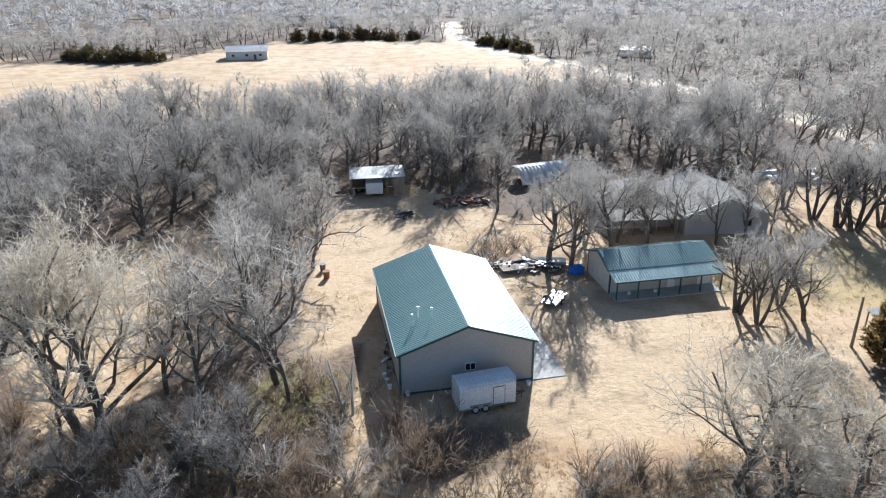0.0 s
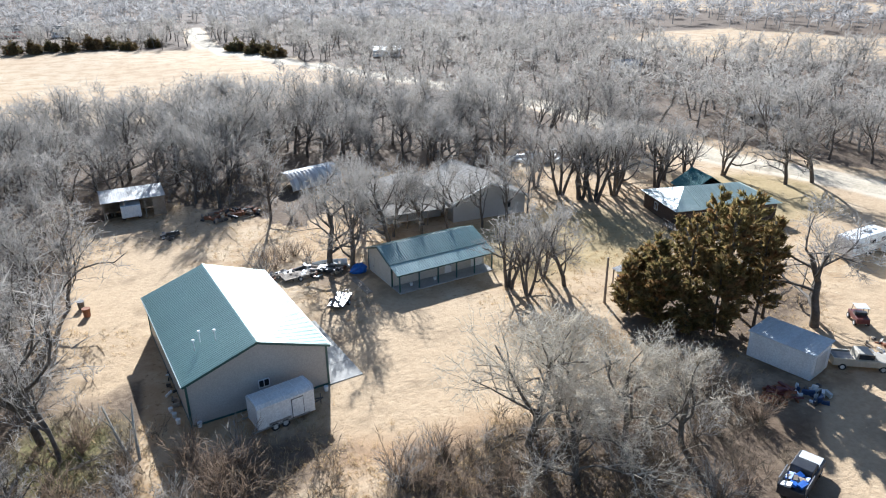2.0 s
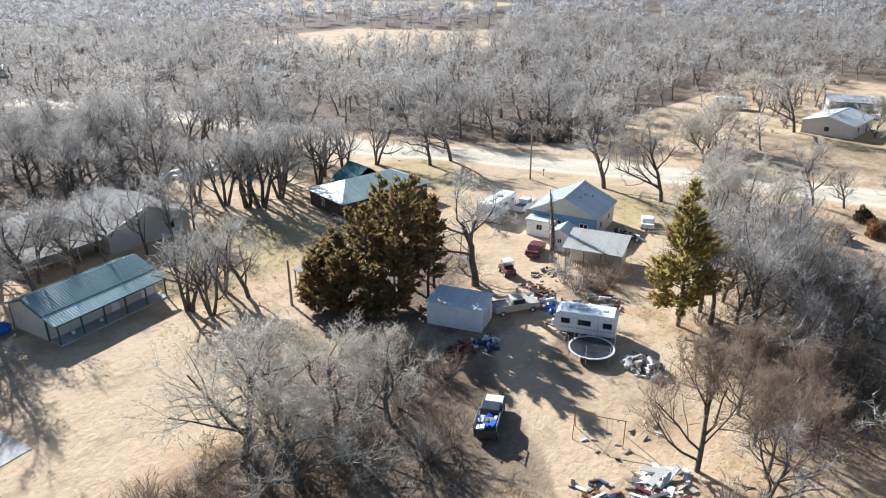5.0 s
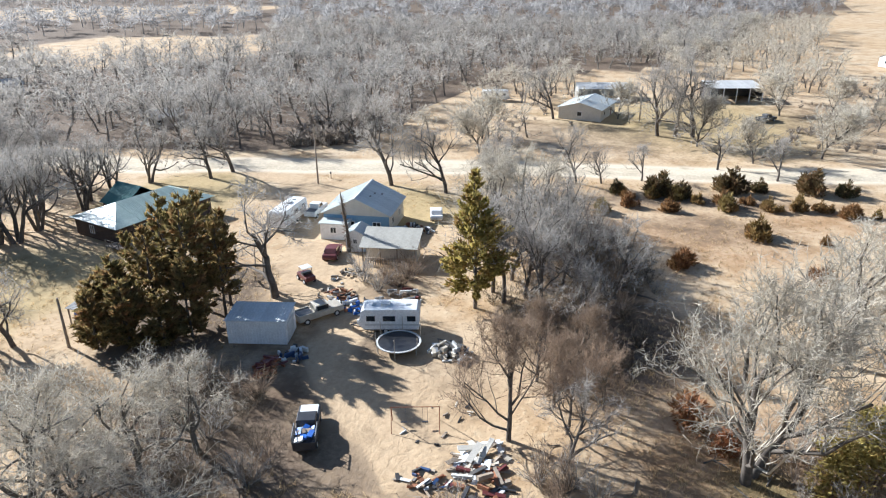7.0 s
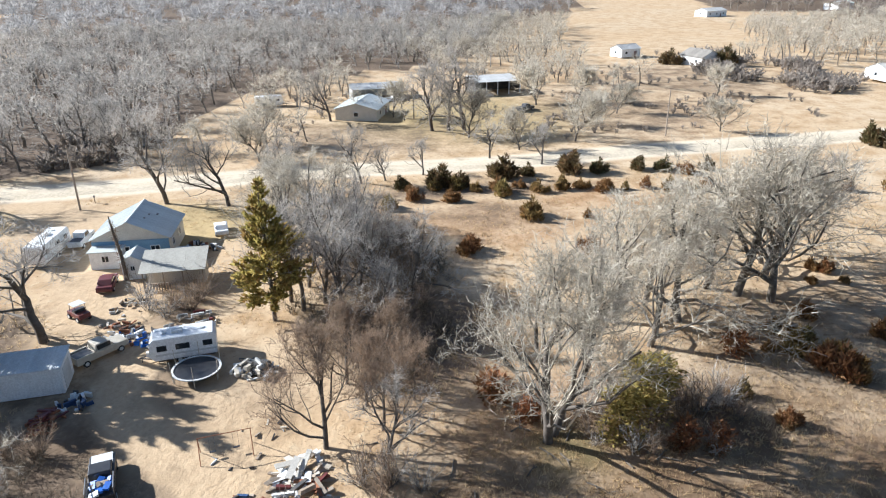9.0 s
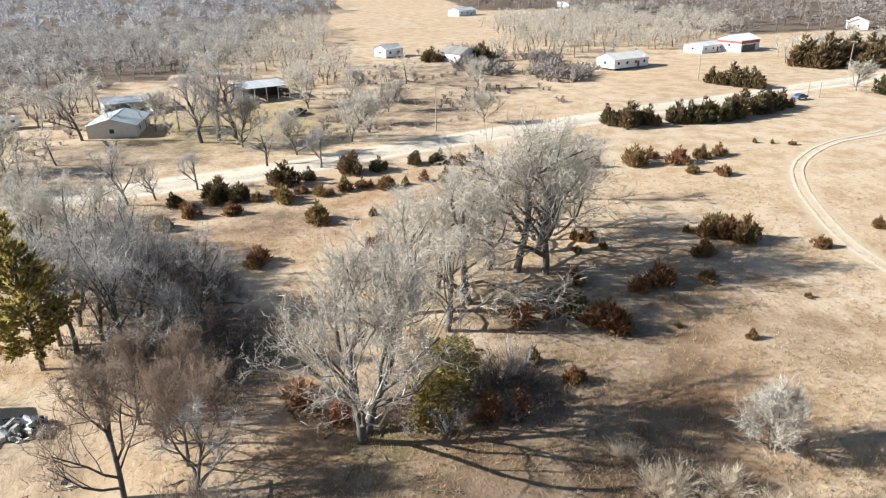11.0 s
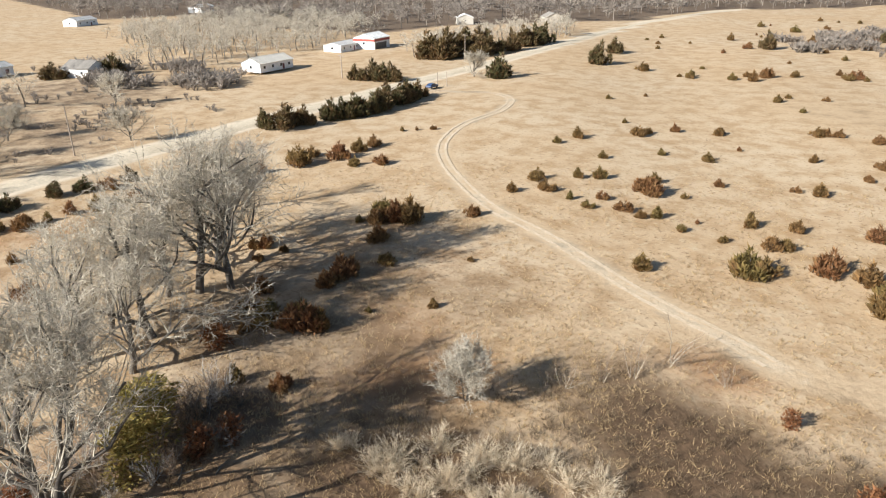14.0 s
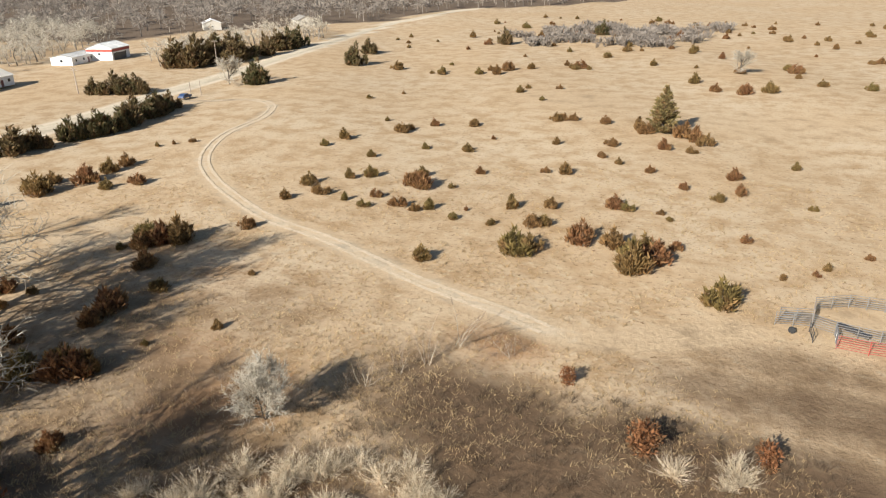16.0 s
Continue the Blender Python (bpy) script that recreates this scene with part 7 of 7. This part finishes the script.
part("box", Shape().box(-0.2, 0.3, -0.12, 0.12, 1.0, 1.25), STEEL, post)


# ---------- cattle pens ----------
def pen_panel(ax, ay, bx, by, material, label, h=1.6, rails=6):
    d = Vector((bx - ax, by - ay, 0))
    ob = thing("corral_panel", ax, ay, math.degrees(atan2(d.y, d.x)), label, "fence panel", "corral panels")
    z0 = float(relief(np.array(ax), np.array(ay)))
    ob.location.z = z0
    L = d.length
    for i in range(rails):
        z = 0.25 + i * (h - 0.3) / (rails - 1)
        part("rail", Shape().tube((0, 0, z), (L, 0, z), 0.035, n=5), material, ob)
    for x in np.linspace(0, L, max(int(L / 1.5) + 1, 2)):
        part("upright", Shape().tube((float(x), 0, -0.05), (float(x), 0, h), 0.045, n=5), material, ob)


GREY_PANEL, RED_PANEL = "grey tubular steel corral panel on bare dirt", "rust-red tubular steel corral panel on bare dirt"
for ax, ay, bx, by, mt, lb in ((0.6, -73.3, -2.8, -74.4, GALV, GREY_PANEL), (0.3, -74.6, -2.9, -75.8, GALV, GREY_PANEL), (-2.9, -75.6, -2.9, -78.8, POLE_WOOD, GREY_PANEL), (-2.9, -78.8, -6.2, -81.2, GALV, GREY_PANEL),
                               (-6.2, -81.2, -9.7, -81.6, GALV, GREY_PANEL), (-9.7, -81.6, -14, -80.5, GALV, GREY_PANEL), (-2.8, -74.4, -5.0, -73.6, GALV, GREY_PANEL), (-5.0, -73.6, -5.2, -70.6, GALV, GREY_PANEL),
                               (-5.2, -70.6, -8.0, -70.6, RED, RED_PANEL), (-8.0, -70.6, -11.5, -71.2, RED, RED_PANEL), (-11.5, -71.2, -14, -74, RED, RED_PANEL), (-5.0, -73.6, -9.0, -73.4, GALV, GREY_PANEL), (-9.0, -73.4, -12, -75, GALV, GREY_PANEL)):
    pen_panel(ax, ay, bx, by, mt, lb)
trough = thing("feed_trough", -6.7, -75.0, -30, "long dark feed trough inside the pen", "trough")
part("body", Shape().box(-1.7, 1.7, -0.3, 0.3, 0.15, 0.55), STEEL, trough, bevel=0.04)
for x in (-1.4, 1.4):
    part("leg", Shape().box(x - 0.06, x + 0.06, -0.28, 0.28, 0, 0.16), WOOD, trough)
gate = thing("open_gate", -3.1, -70.9, 100, "dark steel gate standing open", "gate")
for z in (0.3, 0.75, 1.2):
    part("rail", Shape().tube((-2.4, 0, z), (0, 0, z), 0.035, n=5), STEEL, gate)
for x in (-2.4, 0):
    part("upright", Shape().tube((x, 0, 0), (x, 0, 1.3), 0.045, n=5), STEEL, gate)
stock = thing("stock_wheel", -1.1, -72.2, 0, "old tyre leaning beside the corral", "tyre")
part("tread", Shape().tube((0, -0.12, 0.36), (0, 0.12, 0.36), 0.36, 0.36, 16), RUBBER, stock)

# dead branches and logs on the ground below the cottonwood and in the clearing
lr = random.Random(41)
for cx, cy, rx, ry, n in ((43, 2, 5, 8, 12), (42, -12, 3, 6, 6), (-30, 57, 6, 9, 7), (15, 42, 6, 2, 6), (-12, 50, 4, 4, 5)):
    for _ in range(n):
        x, y, L, a = cx + lr.uniform(-rx, rx), cy + lr.uniform(-ry, ry), lr.uniform(1.2, 3.6), lr.uniform(0, 2 * pi)
        ob = thing("fallen_branch", x, y, math.degrees(a), "pale fallen branch lying on the ground", "branch", "fallen branches")
        s = Shape().tube((0, 0, 0.06), (L * 0.5, 0.1, 0.09), 0.07, 0.05, 6).tube((L * 0.5, 0.1, 0.09), (L, -0.1, 0.07), 0.05, 0.015, 6)
        for k in range(3):
            xx = L * lr.uniform(0.3, 0.8)
            s.tube((xx, 0.05, 0.08), (xx + lr.uniform(0.2, 0.8), lr.uniform(-0.9, 0.9), lr.uniform(0.05, 0.5)), 0.03, 0.008, 5)
        part("wood", s, PALE_BARK, ob)


for bx, by, turn, L, lift in ((-8.4, 49.1, 118, 4.2, 3.4), (-7.9, 49.4, 95, 3.6, 3.0), (-13.0, 50.0, 5, 3.2, 0.5)):
    ob = thing("dead_snag", bx, by, turn, "pale broken dead trunk leaning in the brush", "snag", "dead snags")
    part("wood", Shape().tube((0, 0, -0.1), (L * 0.5, 0.1, lift * 0.55), 0.14, 0.11, 8).tube((L * 0.5, 0.1, lift * 0.55), (L, 0, lift), 0.11, 0.05, 8).tube((L * 0.6, 0.1, lift * 0.64), (L * 0.8, 0.9, lift * 1.05), 0.06, 0.02, 6), PALE_LIMB, ob)


# plants of which no copy stands anywhere go away
for proto in (*old, *lone, *russet, *hero, *pale, *slim, *forked, *small_tree, *cedar, *understorey_cedar, *field_cedar, *low_cedar, *puff, *sapling, *dark_cedar, *bush, *rusty, *brush, *plume):
    if proto.name not in used:
        for piece in list(proto.children):
            bpy.data.objects.remove(piece)
        bpy.data.objects.remove(proto)
